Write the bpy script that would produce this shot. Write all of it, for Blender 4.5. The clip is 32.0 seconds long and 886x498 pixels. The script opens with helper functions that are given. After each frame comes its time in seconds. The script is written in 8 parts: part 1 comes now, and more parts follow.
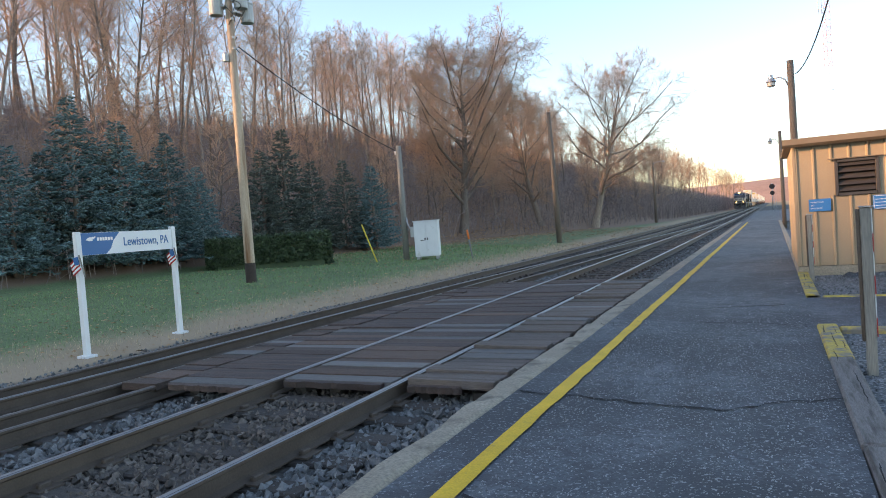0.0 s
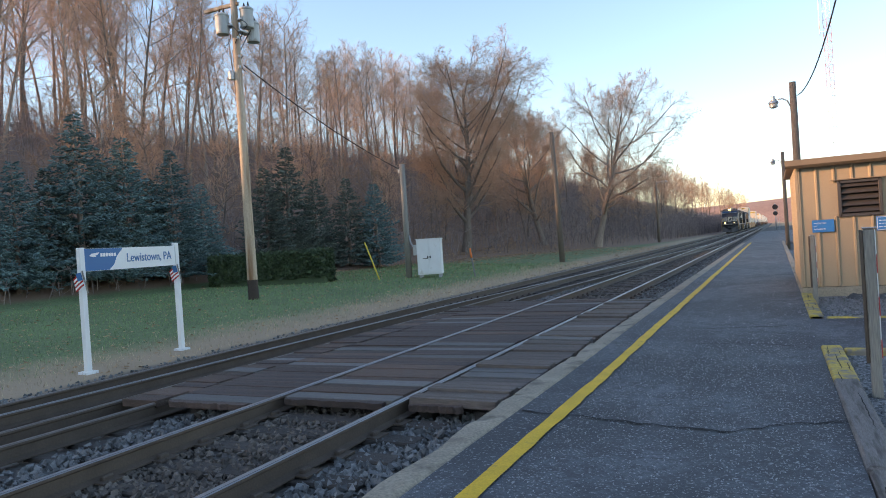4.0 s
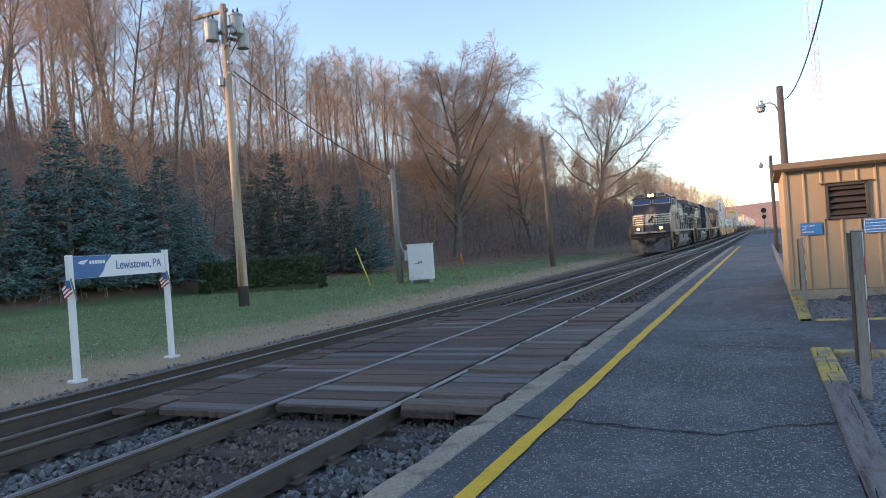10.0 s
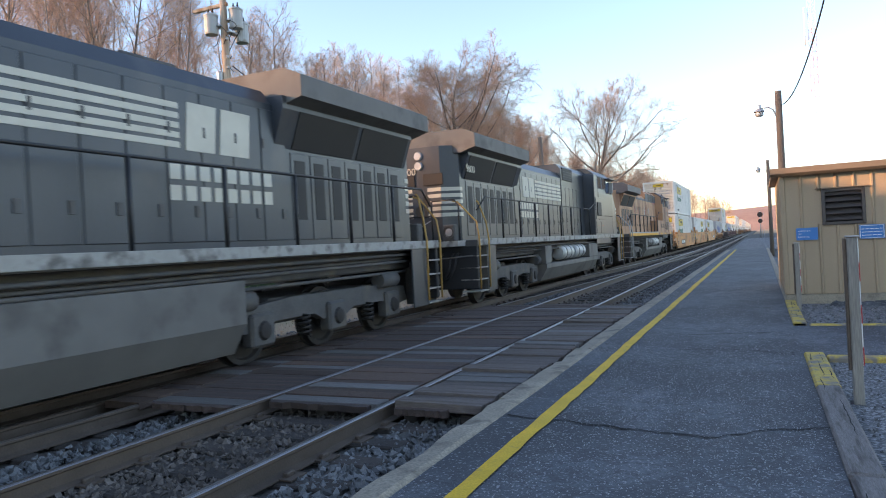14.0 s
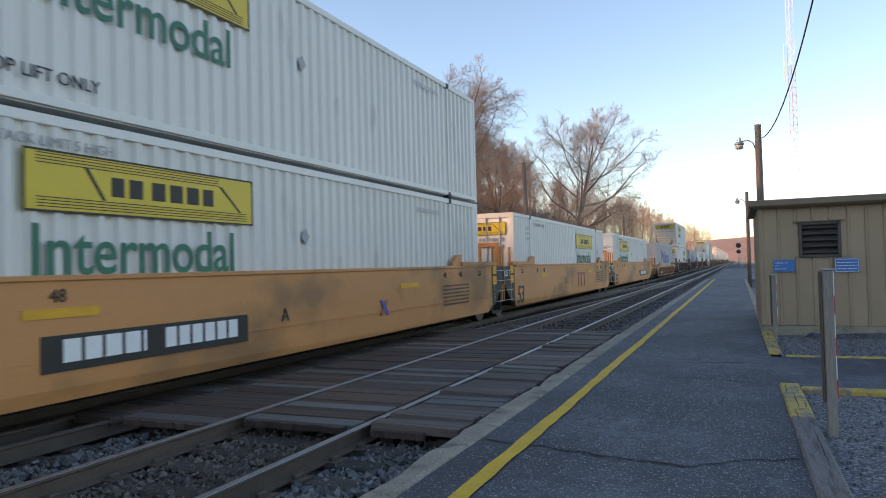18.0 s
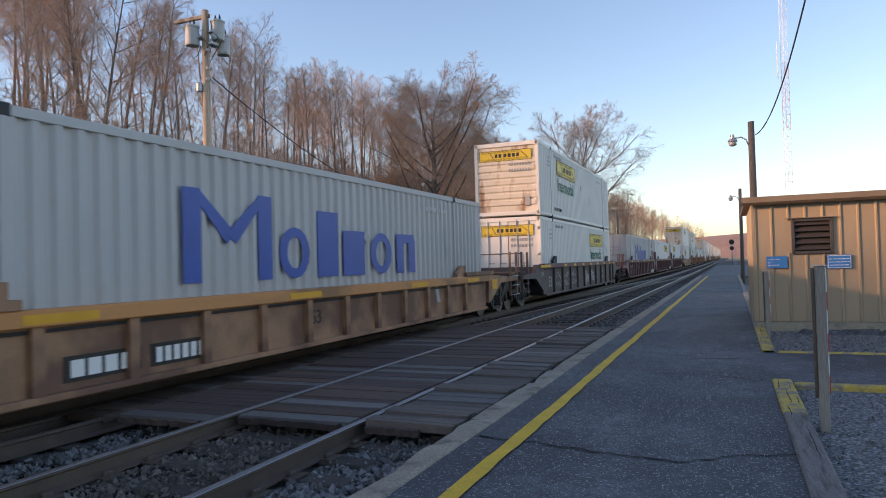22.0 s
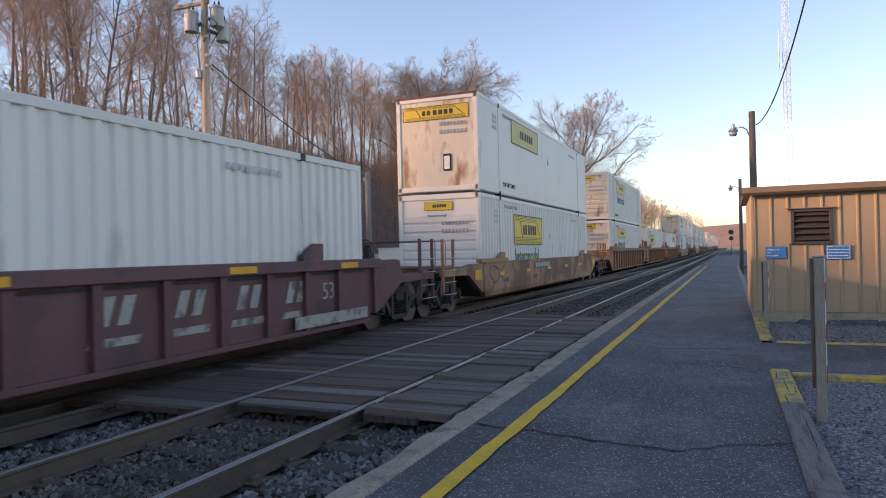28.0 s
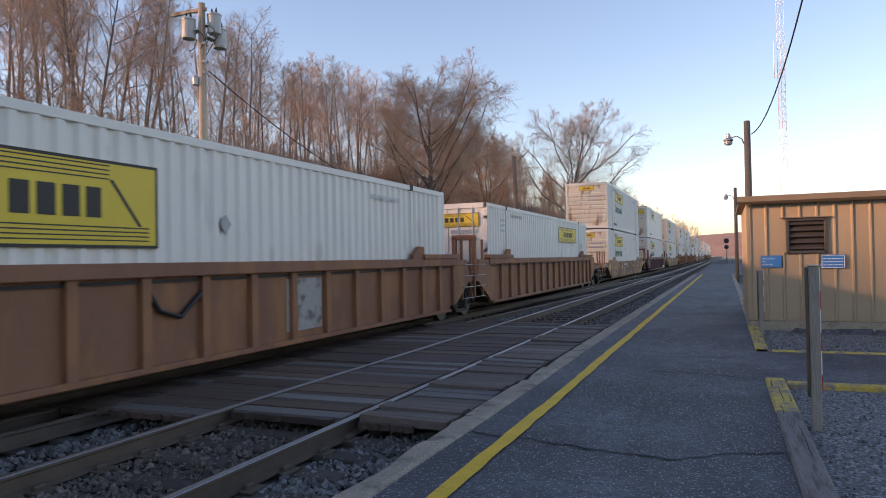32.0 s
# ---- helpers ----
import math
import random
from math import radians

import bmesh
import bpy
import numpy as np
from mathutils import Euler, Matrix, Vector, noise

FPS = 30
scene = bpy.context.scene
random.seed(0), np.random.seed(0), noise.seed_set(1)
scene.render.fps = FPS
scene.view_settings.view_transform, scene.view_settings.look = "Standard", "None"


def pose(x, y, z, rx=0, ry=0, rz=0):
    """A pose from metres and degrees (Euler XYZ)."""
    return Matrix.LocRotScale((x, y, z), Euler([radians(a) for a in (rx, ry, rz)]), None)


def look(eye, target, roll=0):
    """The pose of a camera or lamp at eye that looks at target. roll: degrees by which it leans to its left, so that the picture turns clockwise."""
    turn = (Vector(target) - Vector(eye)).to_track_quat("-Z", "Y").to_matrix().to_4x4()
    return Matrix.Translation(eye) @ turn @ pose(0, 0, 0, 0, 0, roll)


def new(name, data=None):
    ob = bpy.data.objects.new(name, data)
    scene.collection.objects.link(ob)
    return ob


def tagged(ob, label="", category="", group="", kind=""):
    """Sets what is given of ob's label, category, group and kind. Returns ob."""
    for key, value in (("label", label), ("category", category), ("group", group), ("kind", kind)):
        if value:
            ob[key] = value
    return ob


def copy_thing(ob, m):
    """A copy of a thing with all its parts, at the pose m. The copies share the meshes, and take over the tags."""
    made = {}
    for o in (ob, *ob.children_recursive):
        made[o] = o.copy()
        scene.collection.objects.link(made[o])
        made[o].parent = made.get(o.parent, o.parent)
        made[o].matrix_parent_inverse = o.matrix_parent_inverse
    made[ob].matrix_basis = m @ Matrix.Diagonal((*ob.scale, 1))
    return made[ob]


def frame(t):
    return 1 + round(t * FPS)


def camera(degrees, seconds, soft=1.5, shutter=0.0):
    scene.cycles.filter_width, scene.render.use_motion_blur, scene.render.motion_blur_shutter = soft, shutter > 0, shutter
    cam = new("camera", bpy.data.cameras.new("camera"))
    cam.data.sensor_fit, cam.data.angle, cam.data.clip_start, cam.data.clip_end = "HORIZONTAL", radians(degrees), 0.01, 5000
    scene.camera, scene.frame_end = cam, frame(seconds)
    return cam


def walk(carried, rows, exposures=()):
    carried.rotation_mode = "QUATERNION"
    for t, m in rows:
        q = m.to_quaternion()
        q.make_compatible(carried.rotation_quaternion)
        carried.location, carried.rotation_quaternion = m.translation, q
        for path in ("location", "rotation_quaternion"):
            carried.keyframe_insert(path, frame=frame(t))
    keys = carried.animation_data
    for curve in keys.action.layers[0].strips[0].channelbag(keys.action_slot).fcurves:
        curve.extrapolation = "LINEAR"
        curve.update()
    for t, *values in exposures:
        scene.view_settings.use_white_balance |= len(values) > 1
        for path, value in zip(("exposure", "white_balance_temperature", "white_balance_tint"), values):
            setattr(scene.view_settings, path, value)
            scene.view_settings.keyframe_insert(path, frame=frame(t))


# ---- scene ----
cam = camera(65.1, 32.0, soft=1.0, shutter=0.1)
EYE = Vector((0.0, 0.0, 1.52))
# seconds, turn to the left of the track, tilt and lean, in degrees
PATH = [
    (0, 25.49, -1.98, -4.18),
    (0.5, 25.54, -1.78, -4.10),
    (1, 25.50, -1.33, -4.03),
    (1.5, 25.48, -1.01, -3.54),
    (2, 25.32, -0.85, -3.66),
    (2.5, 25.33, -0.71, -4.02),
    (3, 25.53, -0.54, -3.87),
    (3.5, 25.64, -0.47, -3.79),
    (5.5, 25.28, -0.43, -3.59),
    (6, 25.21, -0.40, -3.46),
    (6.5, 25.12, -0.47, -3.79),
    (7, 25.14, -0.41, -3.83),
    (7.5, 25.17, -0.33, -3.99),
    (8, 25.16, -0.28, -4.04),
    (8.5, 25.07, -0.28, -4.04),
    (9, 24.95, -0.22, -4.12),
    (9.5, 24.86, -0.17, -4.12),
    (10, 24.84, -0.09, -4.14),
    (10.5, 24.84, -0.02, -4.06),
    (11, 24.86, 0.06, -4.09),
    (11.5, 24.82, 0.13, -4.08),
    (12, 24.78, 0.23, -3.97),
    (12.5, 24.77, 0.34, -4.10),
    (13, 24.80, 0.34, -3.97),
    (13.5, 24.80, 0.30, -3.99),
    (14, 24.55, -0.22, -3.15),
    (14.5, 23.34, -0.35, -2.20),
    (16.5, 23.39, -0.31, -1.64),
    (17, 23.40, -0.07, -1.65),
    (17.5, 23.21, 1.10, -1.53),
    (18, 22.97, 1.50, -1.49),
    (18.5, 22.80, 1.67, -1.43),
    (19, 22.66, 1.88, -1.39),
    (19.5, 22.66, 1.88, -1.45),
    (20, 22.54, 1.78, -1.30),
    (20.5, 22.56, 1.30, -1.26),
    (21, 22.49, 1.23, -1.21),
    (21.5, 22.48, 1.25, -1.35),
    (22, 22.50, 1.23, -1.56),
    (22.5, 22.77, 1.12, -1.45),
    (23, 22.78, 1.06, -1.46),
    (23.5, 22.71, 0.77, -1.56),
    (24, 22.66, 0.65, -1.54),
    (24.5, 22.64, 0.56, -1.48),
    (25, 22.64, 0.44, -1.37),
    (25.5, 22.64, 0.43, -1.35),
    (27.5, 22.52, 0.29, -1.25),
    (28, 22.47, 0.29, -1.27),
    (28.5, 22.43, 0.30, -1.21),
    (29, 22.35, 0.37, -1.27),
    (29.5, 22.29, 0.66, -1.29),
    (30, 22.26, 0.79, -1.21),
    (30.5, 22.21, 0.86, -1.17),
    (31, 22.18, 0.90, -1.13),
    (31.5, 22.19, 0.95, -1.04),
    (32, 22.13, 0.91, -1.04),
]

# seconds, stops, kelvin, tint: the camera darkens its picture as the pale train fills it
EXPOSURES = [(0.0, 1.63, 6980.0, 15.5), (3.0, 1.43, 6830.0, 15.5), (6.0, 1.41, 6730.0, 16.5), (12.0, 1.39, 6680.0, 17.5), (13.0, 1.45, 6730.0, 18.5), (14.5, 1.69, 6780.0, 19.5), (17.0, 1.59, 6930.0, 17.5), (18.0, 1.17, 6880.0, 19.5), (19.0, 0.97, 6630.0, 20.5), (23.0, 0.92, 6730.0, 22.5), (24.0, 1.02, 6880.0, 24.5), (25.0, 1.15, 6980.0, 25.5), (28.0, 1.03, 6930.0, 25.5), (30.0, 0.91, 6880.0, 24.5), (31.0, 0.97, 6980.0, 26.5), (32.0, 0.97, 6980.0, 26.5)]


def view(yaw, tilt, lean):
    a, b = radians(yaw), radians(tilt)
    ahead = Vector((-math.sin(a) * math.cos(b), math.cos(a) * math.cos(b), math.sin(b)))
    return look(EYE, EYE + ahead, lean)


walk(cam, [(t, view(yaw, tilt, lean)) for t, yaw, tilt, lean in PATH], EXPOSURES)

# ---- light ----
SUN_SIDE, SUN_HIGH = 59.0, 13.0  # degrees from straight behind towards the hill, and above the horizon
world = bpy.data.worlds.new("world")
scene.world = world
world.use_nodes = True
sky = world.node_tree.nodes.new("ShaderNodeTexSky")
sky.sky_type, sky.sun_disc = "NISHITA", False
sky.sun_elevation, sky.sun_rotation = radians(SUN_HIGH), radians(180 + SUN_SIDE)
sky.air_density, sky.dust_density, sky.ozone_density = 1.0, 0.6, 1.6
back = world.node_tree.nodes["Background"]
back.inputs["Strength"].default_value = 0.15
world.node_tree.links.new(sky.outputs[0], back.inputs[0])
sun = new("sun", bpy.data.lights.new("sun", "SUN"))
sun.data.energy, sun.data.angle, sun.data.color = 3.1, radians(1.5), (1.0, 0.60, 0.33)
_a, _b = radians(SUN_SIDE), radians(SUN_HIGH)
TO_SUN = Vector((-math.sin(_a) * math.cos(_b), -math.cos(_a) * math.cos(_b), math.sin(_b)))
sun.matrix_world = look(TO_SUN * 100, (0, 0, 0))


# ---- materials ----
def paint(name, colour, rough=0.6, metal=0.0, vary=0.15, scale=3.0, grain=0.0, grain_scale=60.0, spot=None, spot_at=0.62, spot_scale=1.2, stretch=(1, 1, 1), by_object=0.0, by_island=0.0, glow=0.0, spot_soft=0.08):
    """A surface with variation at two scales: broad patches, fine grain with relief, and spots of a second colour."""
    m = bpy.data.materials.new(name)
    m.use_nodes = True
    nt = m.node_tree
    n, l = nt.nodes, nt.links
    p = n["Principled BSDF"]
    p.inputs["Roughness"].default_value, p.inputs["Metallic"].default_value = rough, metal
    co = n.new("ShaderNodeTexCoord")
    mp = n.new("ShaderNodeMapping")
    mp.inputs["Scale"].default_value = stretch
    l.new(co.outputs["Object"], mp.inputs[0])

    def noisy(s, detail):
        t = n.new("ShaderNodeTexNoise")
        t.inputs["Scale"].default_value, t.inputs["Detail"].default_value = s, detail
        l.new(mp.outputs[0], t.inputs["Vector"])
        return t.outputs["Fac"]

    def mathn(op, a, b):
        q = n.new("ShaderNodeMath")
        q.operation = op
        for i, v in enumerate((a, b)):
            if isinstance(v, (int, float)):
                q.inputs[i].default_value = v
            else:
                l.new(v, q.inputs[i])
        return q.outputs[0]

    broad = noisy(scale, 5.0)
    value = mathn("ADD", mathn("MULTIPLY", mathn("SUBTRACT", broad, 0.5), 2.4 * vary), 1.0)
    fine = noisy(grain_scale, 3.0)
    if grain:
        value = mathn("MULTIPLY", value, mathn("ADD", mathn("MULTIPLY", mathn("SUBTRACT", fine, 0.5), 3.0 * grain), 1.0))
    for amount, node, out in ((by_object, "ShaderNodeObjectInfo", "Random"), (by_island, "ShaderNodeNewGeometry", "Random Per Island")):
        if amount:
            value = mathn("MULTIPLY", value, mathn("ADD", mathn("MULTIPLY", mathn("SUBTRACT", n.new(node).outputs[out], 0.5), 2 * amount), 1.0))
    base = n.new("ShaderNodeMix")
    base.data_type = "RGBA"
    base.blend_type = "MULTIPLY"
    base.inputs["Factor"].default_value = 1.0
    base.inputs["A"].default_value = (*colour, 1)
    l.new(value, base.inputs["B"])
    out = base.outputs["Result"]
    if spot:
        ramp = n.new("ShaderNodeMapRange")
        ramp.inputs["From Min"].default_value, ramp.inputs["From Max"].default_value = spot_at - spot_soft, spot_at + spot_soft
        l.new(noisy(spot_scale, 6.0), ramp.inputs["Value"])
        mix = n.new("ShaderNodeMix")
        mix.data_type = "RGBA"
        l.new(ramp.outputs[0], mix.inputs["Factor"])
        l.new(out, mix.inputs["A"])
        mix.inputs["B"].default_value = (*spot, 1)
        out = mix.outputs["Result"]
    l.new(out, p.inputs["Base Color"])
    if grain:
        bump = n.new("ShaderNodeBump")
        bump.inputs["Strength"].default_value, bump.inputs["Distance"].default_value = min(1.0, 2 * grain), 0.3 / grain_scale
        l.new(fine, bump.inputs["Height"])
        l.new(bump.outputs[0], p.inputs["Normal"])
    if glow:
        p.inputs["Emission Color"].default_value, p.inputs["Emission Strength"].default_value = (*colour, 1), glow
    return m



def asphalt_material():
    """Worn asphalt: pale stone chips in dark binder, broad faded areas and a darker mended patch."""
    m = paint("asphalt", (0.078, 0.087, 0.099), 0.7, vary=0.4, scale=0.6, grain=0.45, grain_scale=70)
    n, l = m.node_tree.nodes, m.node_tree.links
    p = n["Principled BSDF"]
    old = p.inputs["Base Color"].links[0].from_socket
    geo = n.new("ShaderNodeNewGeometry")

    def spots(scale, lo, hi, colour, below, strength=1.0, stretch=(1, 1, 1)):
        mp = n.new("ShaderNodeMapping")
        mp.inputs["Scale"].default_value = stretch
        l.new(geo.outputs["Position"], mp.inputs[0])
        t = n.new("ShaderNodeTexNoise")
        t.inputs["Scale"].default_value, t.inputs["Detail"].default_value = scale, 2.0
        l.new(mp.outputs[0], t.inputs["Vector"])
        r = n.new("ShaderNodeMapRange")
        r.inputs["From Min"].default_value, r.inputs["From Max"].default_value, r.inputs["To Max"].default_value = lo, hi, strength
        l.new(t.outputs["Fac"], r.inputs["Value"])
        mix = n.new("ShaderNodeMix")
        mix.data_type = "RGBA"
        l.new(r.outputs[0], mix.inputs["Factor"])
        l.new(below, mix.inputs["A"])
        mix.inputs["B"].default_value = (*colour, 1)
        return mix.outputs["Result"]

    c = spots(0.5, 0.44, 0.56, (0.034, 0.038, 0.044), old, 0.9)
    c = spots(1.6, 0.55, 0.75, (0.15, 0.16, 0.178), c, 0.7, (1, 0.35, 1))
    c = spots(2.4, 0.5, 0.62, (0.03, 0.032, 0.036), c, 0.55)
    c = spots(7, 0.5, 0.64, (0.04, 0.041, 0.045), c, 0.65)
    c = spots(24, 0.52, 0.62, (0.04, 0.041, 0.044), c, 0.6)
    c = spots(45, 0.61, 0.67, (0.33, 0.34, 0.35), c, 0.7)
    l.new(c, p.inputs["Base Color"])
    return m


ASPHALT = asphalt_material()
CRACK = paint("crack", (0.012, 0.012, 0.013), 0.9)
CURB = paint("concrete", (0.29, 0.25, 0.19), 0.9, vary=0.3, scale=2.5, grain=0.45, grain_scale=45, spot=(0.13, 0.112, 0.088), spot_at=0.63, spot_scale=3.5)
YELLOW = paint("yellow_paint", (0.66, 0.41, 0.02), 0.7, vary=0.25, scale=3, grain=0.2, grain_scale=70, spot=(0.3, 0.21, 0.06), spot_at=0.72, spot_scale=9)
TIMBER = paint("weathered_timber", (0.17, 0.155, 0.145), 0.85, vary=0.3, scale=6, grain=0.4, grain_scale=45, stretch=(4, 0.5, 4), spot=(0.08, 0.07, 0.062), spot_at=0.6, spot_scale=5)
OLD_YELLOW = paint("worn_yellow_paint", (0.46, 0.33, 0.06), 0.75, vary=0.25, scale=5, grain=0.3, grain_scale=40, spot=(0.2, 0.175, 0.14), spot_at=0.56, spot_scale=7)
PLANK = paint("crossing_timber", (0.1, 0.067, 0.054), 0.75, vary=0.35, scale=3, grain=0.45, grain_scale=30, stretch=(0.35, 5, 5), by_object=0.06, spot=(0.06, 0.042, 0.036), spot_at=0.52, spot_scale=0.9)
PLANK_PALE = paint("pale_crossing_timber", (0.14, 0.13, 0.122), 0.7, vary=0.3, scale=3, grain=0.4, grain_scale=30, stretch=(0.4, 5, 5), by_object=0.3)
PLANK_GREY = paint("weathered_crossing_timber", (0.14, 0.112, 0.095), 0.8, vary=0.3, scale=3, grain=0.5, grain_scale=30, stretch=(0.35, 5, 5), by_object=0.16, spot=(0.08, 0.062, 0.052), spot_at=0.56, spot_scale=1.6)
PLANK_RUST = paint("rust_stained_timber", (0.105, 0.066, 0.048), 0.75, vary=0.3, scale=3, grain=0.45, grain_scale=30, stretch=(0.35, 5, 5), by_object=0.4)
RAIL = paint("rusty_rail", (0.115, 0.085, 0.064), 0.7, 0.3, vary=0.3, scale=4, grain=0.2, grain_scale=60)
RAIL_TOP = paint("polished_rail_head", (0.34, 0.33, 0.33), 0.38, 1.0, vary=0.1, scale=8)
RAIL_DULL = paint("dull_rail_head", (0.2, 0.17, 0.15), 0.45, 0.7, vary=0.2, scale=6)
STONE = paint("ballast_stone", (0.145, 0.147, 0.145), 0.85, vary=0.2, scale=8, grain=0.3, grain_scale=60, by_island=0.55)
STONE_BROWN = paint("brown_ballast_stone", (0.12, 0.1, 0.084), 0.9, vary=0.2, scale=8, grain=0.3, grain_scale=60, by_island=0.5)
GRIT = paint("pale_grit", (0.24, 0.245, 0.25), 0.85, vary=0.2, scale=8, by_island=0.6)
TIE = paint("creosoted_tie", (0.055, 0.045, 0.038), 0.85, vary=0.3, scale=4, grain=0.4, grain_scale=40, stretch=(0.4, 4, 4), by_object=0.3)
BED = paint("ballast_bed", (0.1, 0.092, 0.084), 0.95, vary=0.3, scale=3, grain=0.6, grain_scale=22)
GRAVEL = paint("fine_gravel", (0.10, 0.102, 0.106), 0.9, vary=0.4, scale=2, grain=0.9, grain_scale=30, spot=(0.27, 0.27, 0.275), spot_at=0.56, spot_scale=34, spot_soft=0.05)


def ground_material():
    """Lawn, dry grass towards the track, and leaf litter under the wood, by the plan."""
    m = paint("ground", (0.13, 0.18, 0.075), 0.9, vary=0.35, scale=0.35, grain=0.5, grain_scale=14)
    n, l = m.node_tree.nodes, m.node_tree.links
    p = n["Principled BSDF"]
    old = p.inputs["Base Color"].links[0].from_socket
    geo = n.new("ShaderNodeNewGeometry")
    sep = n.new("ShaderNodeSeparateXYZ")
    l.new(geo.outputs["Position"], sep.inputs[0])
    noise_t = n.new("ShaderNodeTexNoise")
    noise_t.inputs["Scale"].default_value, noise_t.inputs["Detail"].default_value = 0.5, 6.0
    l.new(geo.outputs["Position"], noise_t.inputs["Vector"])

    def band(value, lo, hi, amount):
        wob = n.new("ShaderNodeMath")
        wob.operation = "MULTIPLY_ADD"
        l.new(noise_t.outputs["Fac"], wob.inputs[0])
        wob.inputs[1].default_value = amount
        l.new(value, wob.inputs[2])
        r = n.new("ShaderNodeMapRange")
        r.interpolation_type = "SMOOTHSTEP"
        r.inputs["From Min"].default_value, r.inputs["From Max"].default_value = lo + amount / 2, hi + amount / 2
        l.new(wob.outputs[0], r.inputs["Value"])
        return r.outputs[0]

    def over(below, fac, colour):
        mix = n.new("ShaderNodeMix")
        mix.data_type = "RGBA"
        l.new(fac, mix.inputs["Factor"])
        l.new(below, mix.inputs["A"])
        mix.inputs["B"].default_value = (*colour, 1)
        return mix.outputs["Result"]

    att = n.new("ShaderNodeAttribute")
    att.attribute_name = "litter"
    c = over(old, band(sep.outputs["X"], -14.2, -11.2, 3.0), (0.36, 0.265, 0.17))
    c = over(c, band(sep.outputs["X"], -10.6, -9.9, 0.8), (0.07, 0.065, 0.06))
    c = over(c, band(att.outputs["Fac"], 0.3, 0.8, 0.7), (0.22, 0.14, 0.095))
    far = band(sep.outputs["Y"], 230.0, 330.0, 40.0)
    c = over(c, far, (0.36, 0.25, 0.14))
    l.new(c, p.inputs["Base Color"])
    return m


GROUND = ground_material()
BARK = paint("bark", (0.24, 0.19, 0.155), 0.9, vary=0.3, scale=1.5, grain=0.5, grain_scale=14, stretch=(1, 1, 0.25), by_object=0.35)
TWIG = paint("twigs", (0.44, 0.29, 0.2), 0.9, vary=0.3, scale=0.6, by_object=0.3)
BRUSH = paint("brush", (0.25, 0.2, 0.185), 0.95, vary=0.4, scale=0.15, by_island=0.5)
SPRUCE = paint("spruce_needles", (0.11, 0.175, 0.17), 0.8, vary=0.3, scale=0.8, by_island=0.45, by_object=0.25)
SPRUCE_DARK = paint("old_spruce_needles", (0.1, 0.122, 0.1), 0.85, vary=0.3, scale=0.8, by_island=0.45)
HEDGE_LEAF = paint("hedge_leaf", (0.05, 0.078, 0.035), 0.7, vary=0.3, scale=2, by_island=0.5)
LEAF = paint("dead_leaf", (0.4, 0.24, 0.12), 0.8, vary=0.2, scale=5, by_island=0.5)
GRASS = paint("grass_blade", (0.19, 0.28, 0.11), 0.8, vary=0.4, scale=0.5, by_island=0.5)
DRY_GRASS = paint("dry_grass_blade", (0.5, 0.38, 0.24), 0.85, vary=0.3, scale=0.7, by_island=0.4)
POLE = paint("pole_wood", (0.5, 0.39, 0.28), 0.85, vary=0.25, scale=1.2, grain=0.35, grain_scale=30, stretch=(4, 4, 0.3), spot=(0.24, 0.12, 0.055), spot_at=0.57, spot_scale=0.8)
POLE_BASE = paint("tarred_wood", (0.05, 0.035, 0.028), 0.85, vary=0.3, scale=4, grain=0.3, grain_scale=30)
POLE_DARK = paint("dark_pole_wood", (0.15, 0.12, 0.095), 0.85, vary=0.25, scale=1.2, grain=0.35, grain_scale=30, stretch=(4, 4, 0.3))
POLE_GREY = paint("grey_pole_wood", (0.24, 0.225, 0.195), 0.85, vary=0.2, scale=1.5, grain=0.3, grain_scale=30, stretch=(4, 4, 0.3))
STEEL_GREY = paint("galvanized_steel", (0.42, 0.43, 0.44), 0.45, 0.6, vary=0.15, scale=5)
CAN = paint("transformer_paint", (0.42, 0.42, 0.40), 0.45, 0.1, vary=0.15, scale=3, spot=(0.2, 0.15, 0.1), spot_at=0.7, spot_scale=3)
BLACK = paint("black_rubber", (0.012, 0.012, 0.013), 0.6)
WHITE = paint("white_paint", (0.78, 0.78, 0.76), 0.5, vary=0.06, scale=2, grain=0.05, grain_scale=40)
CABINET = paint("cabinet_paint", (0.70, 0.71, 0.71), 0.45, vary=0.08, scale=2, spot=(0.4, 0.36, 0.3), spot_at=0.72, spot_scale=3)
BLUE = paint("blue_sign", (0.02, 0.13, 0.33), 0.4, vary=0.06)
SIGN_BLUE = paint("safety_blue", (0.025, 0.17, 0.45), 0.45, vary=0.1)
RED = paint("red_reflector", (0.42, 0.035, 0.03), 0.4, vary=0.1)
ORANGE = paint("orange_plastic", (0.75, 0.18, 0.03), 0.5)
CORD_YELLOW = paint("yellow_plastic", (0.75, 0.55, 0.05), 0.5)
SIDING = paint("tan_siding", (0.335, 0.255, 0.165), 0.55, 0.0, vary=0.12, scale=1.2, grain=0.08, grain_scale=40, by_object=0.06)
FASCIA = paint("brown_fascia", (0.2, 0.15, 0.1), 0.55, vary=0.15, scale=2)
LOUVER = paint("dark_louver", (0.07, 0.06, 0.055), 0.5, 0.2, vary=0.15, scale=4)
GLASS_DARK = paint("dark_glass", (0.02, 0.03, 0.045), 0.08, vary=0.05)
LAMP_GLOW = paint("headlight", (1.0, 0.5, 0.17), 0.3, glow=8.0)
LAMP_SMALL = paint("ditch_light", (1.0, 0.45, 0.13), 0.3, glow=8.0)
HILL_FAR = paint("far_hillside", (0.33, 0.2, 0.15), 0.95, vary=0.3, scale=0.02, grain=0.3, grain_scale=0.3)


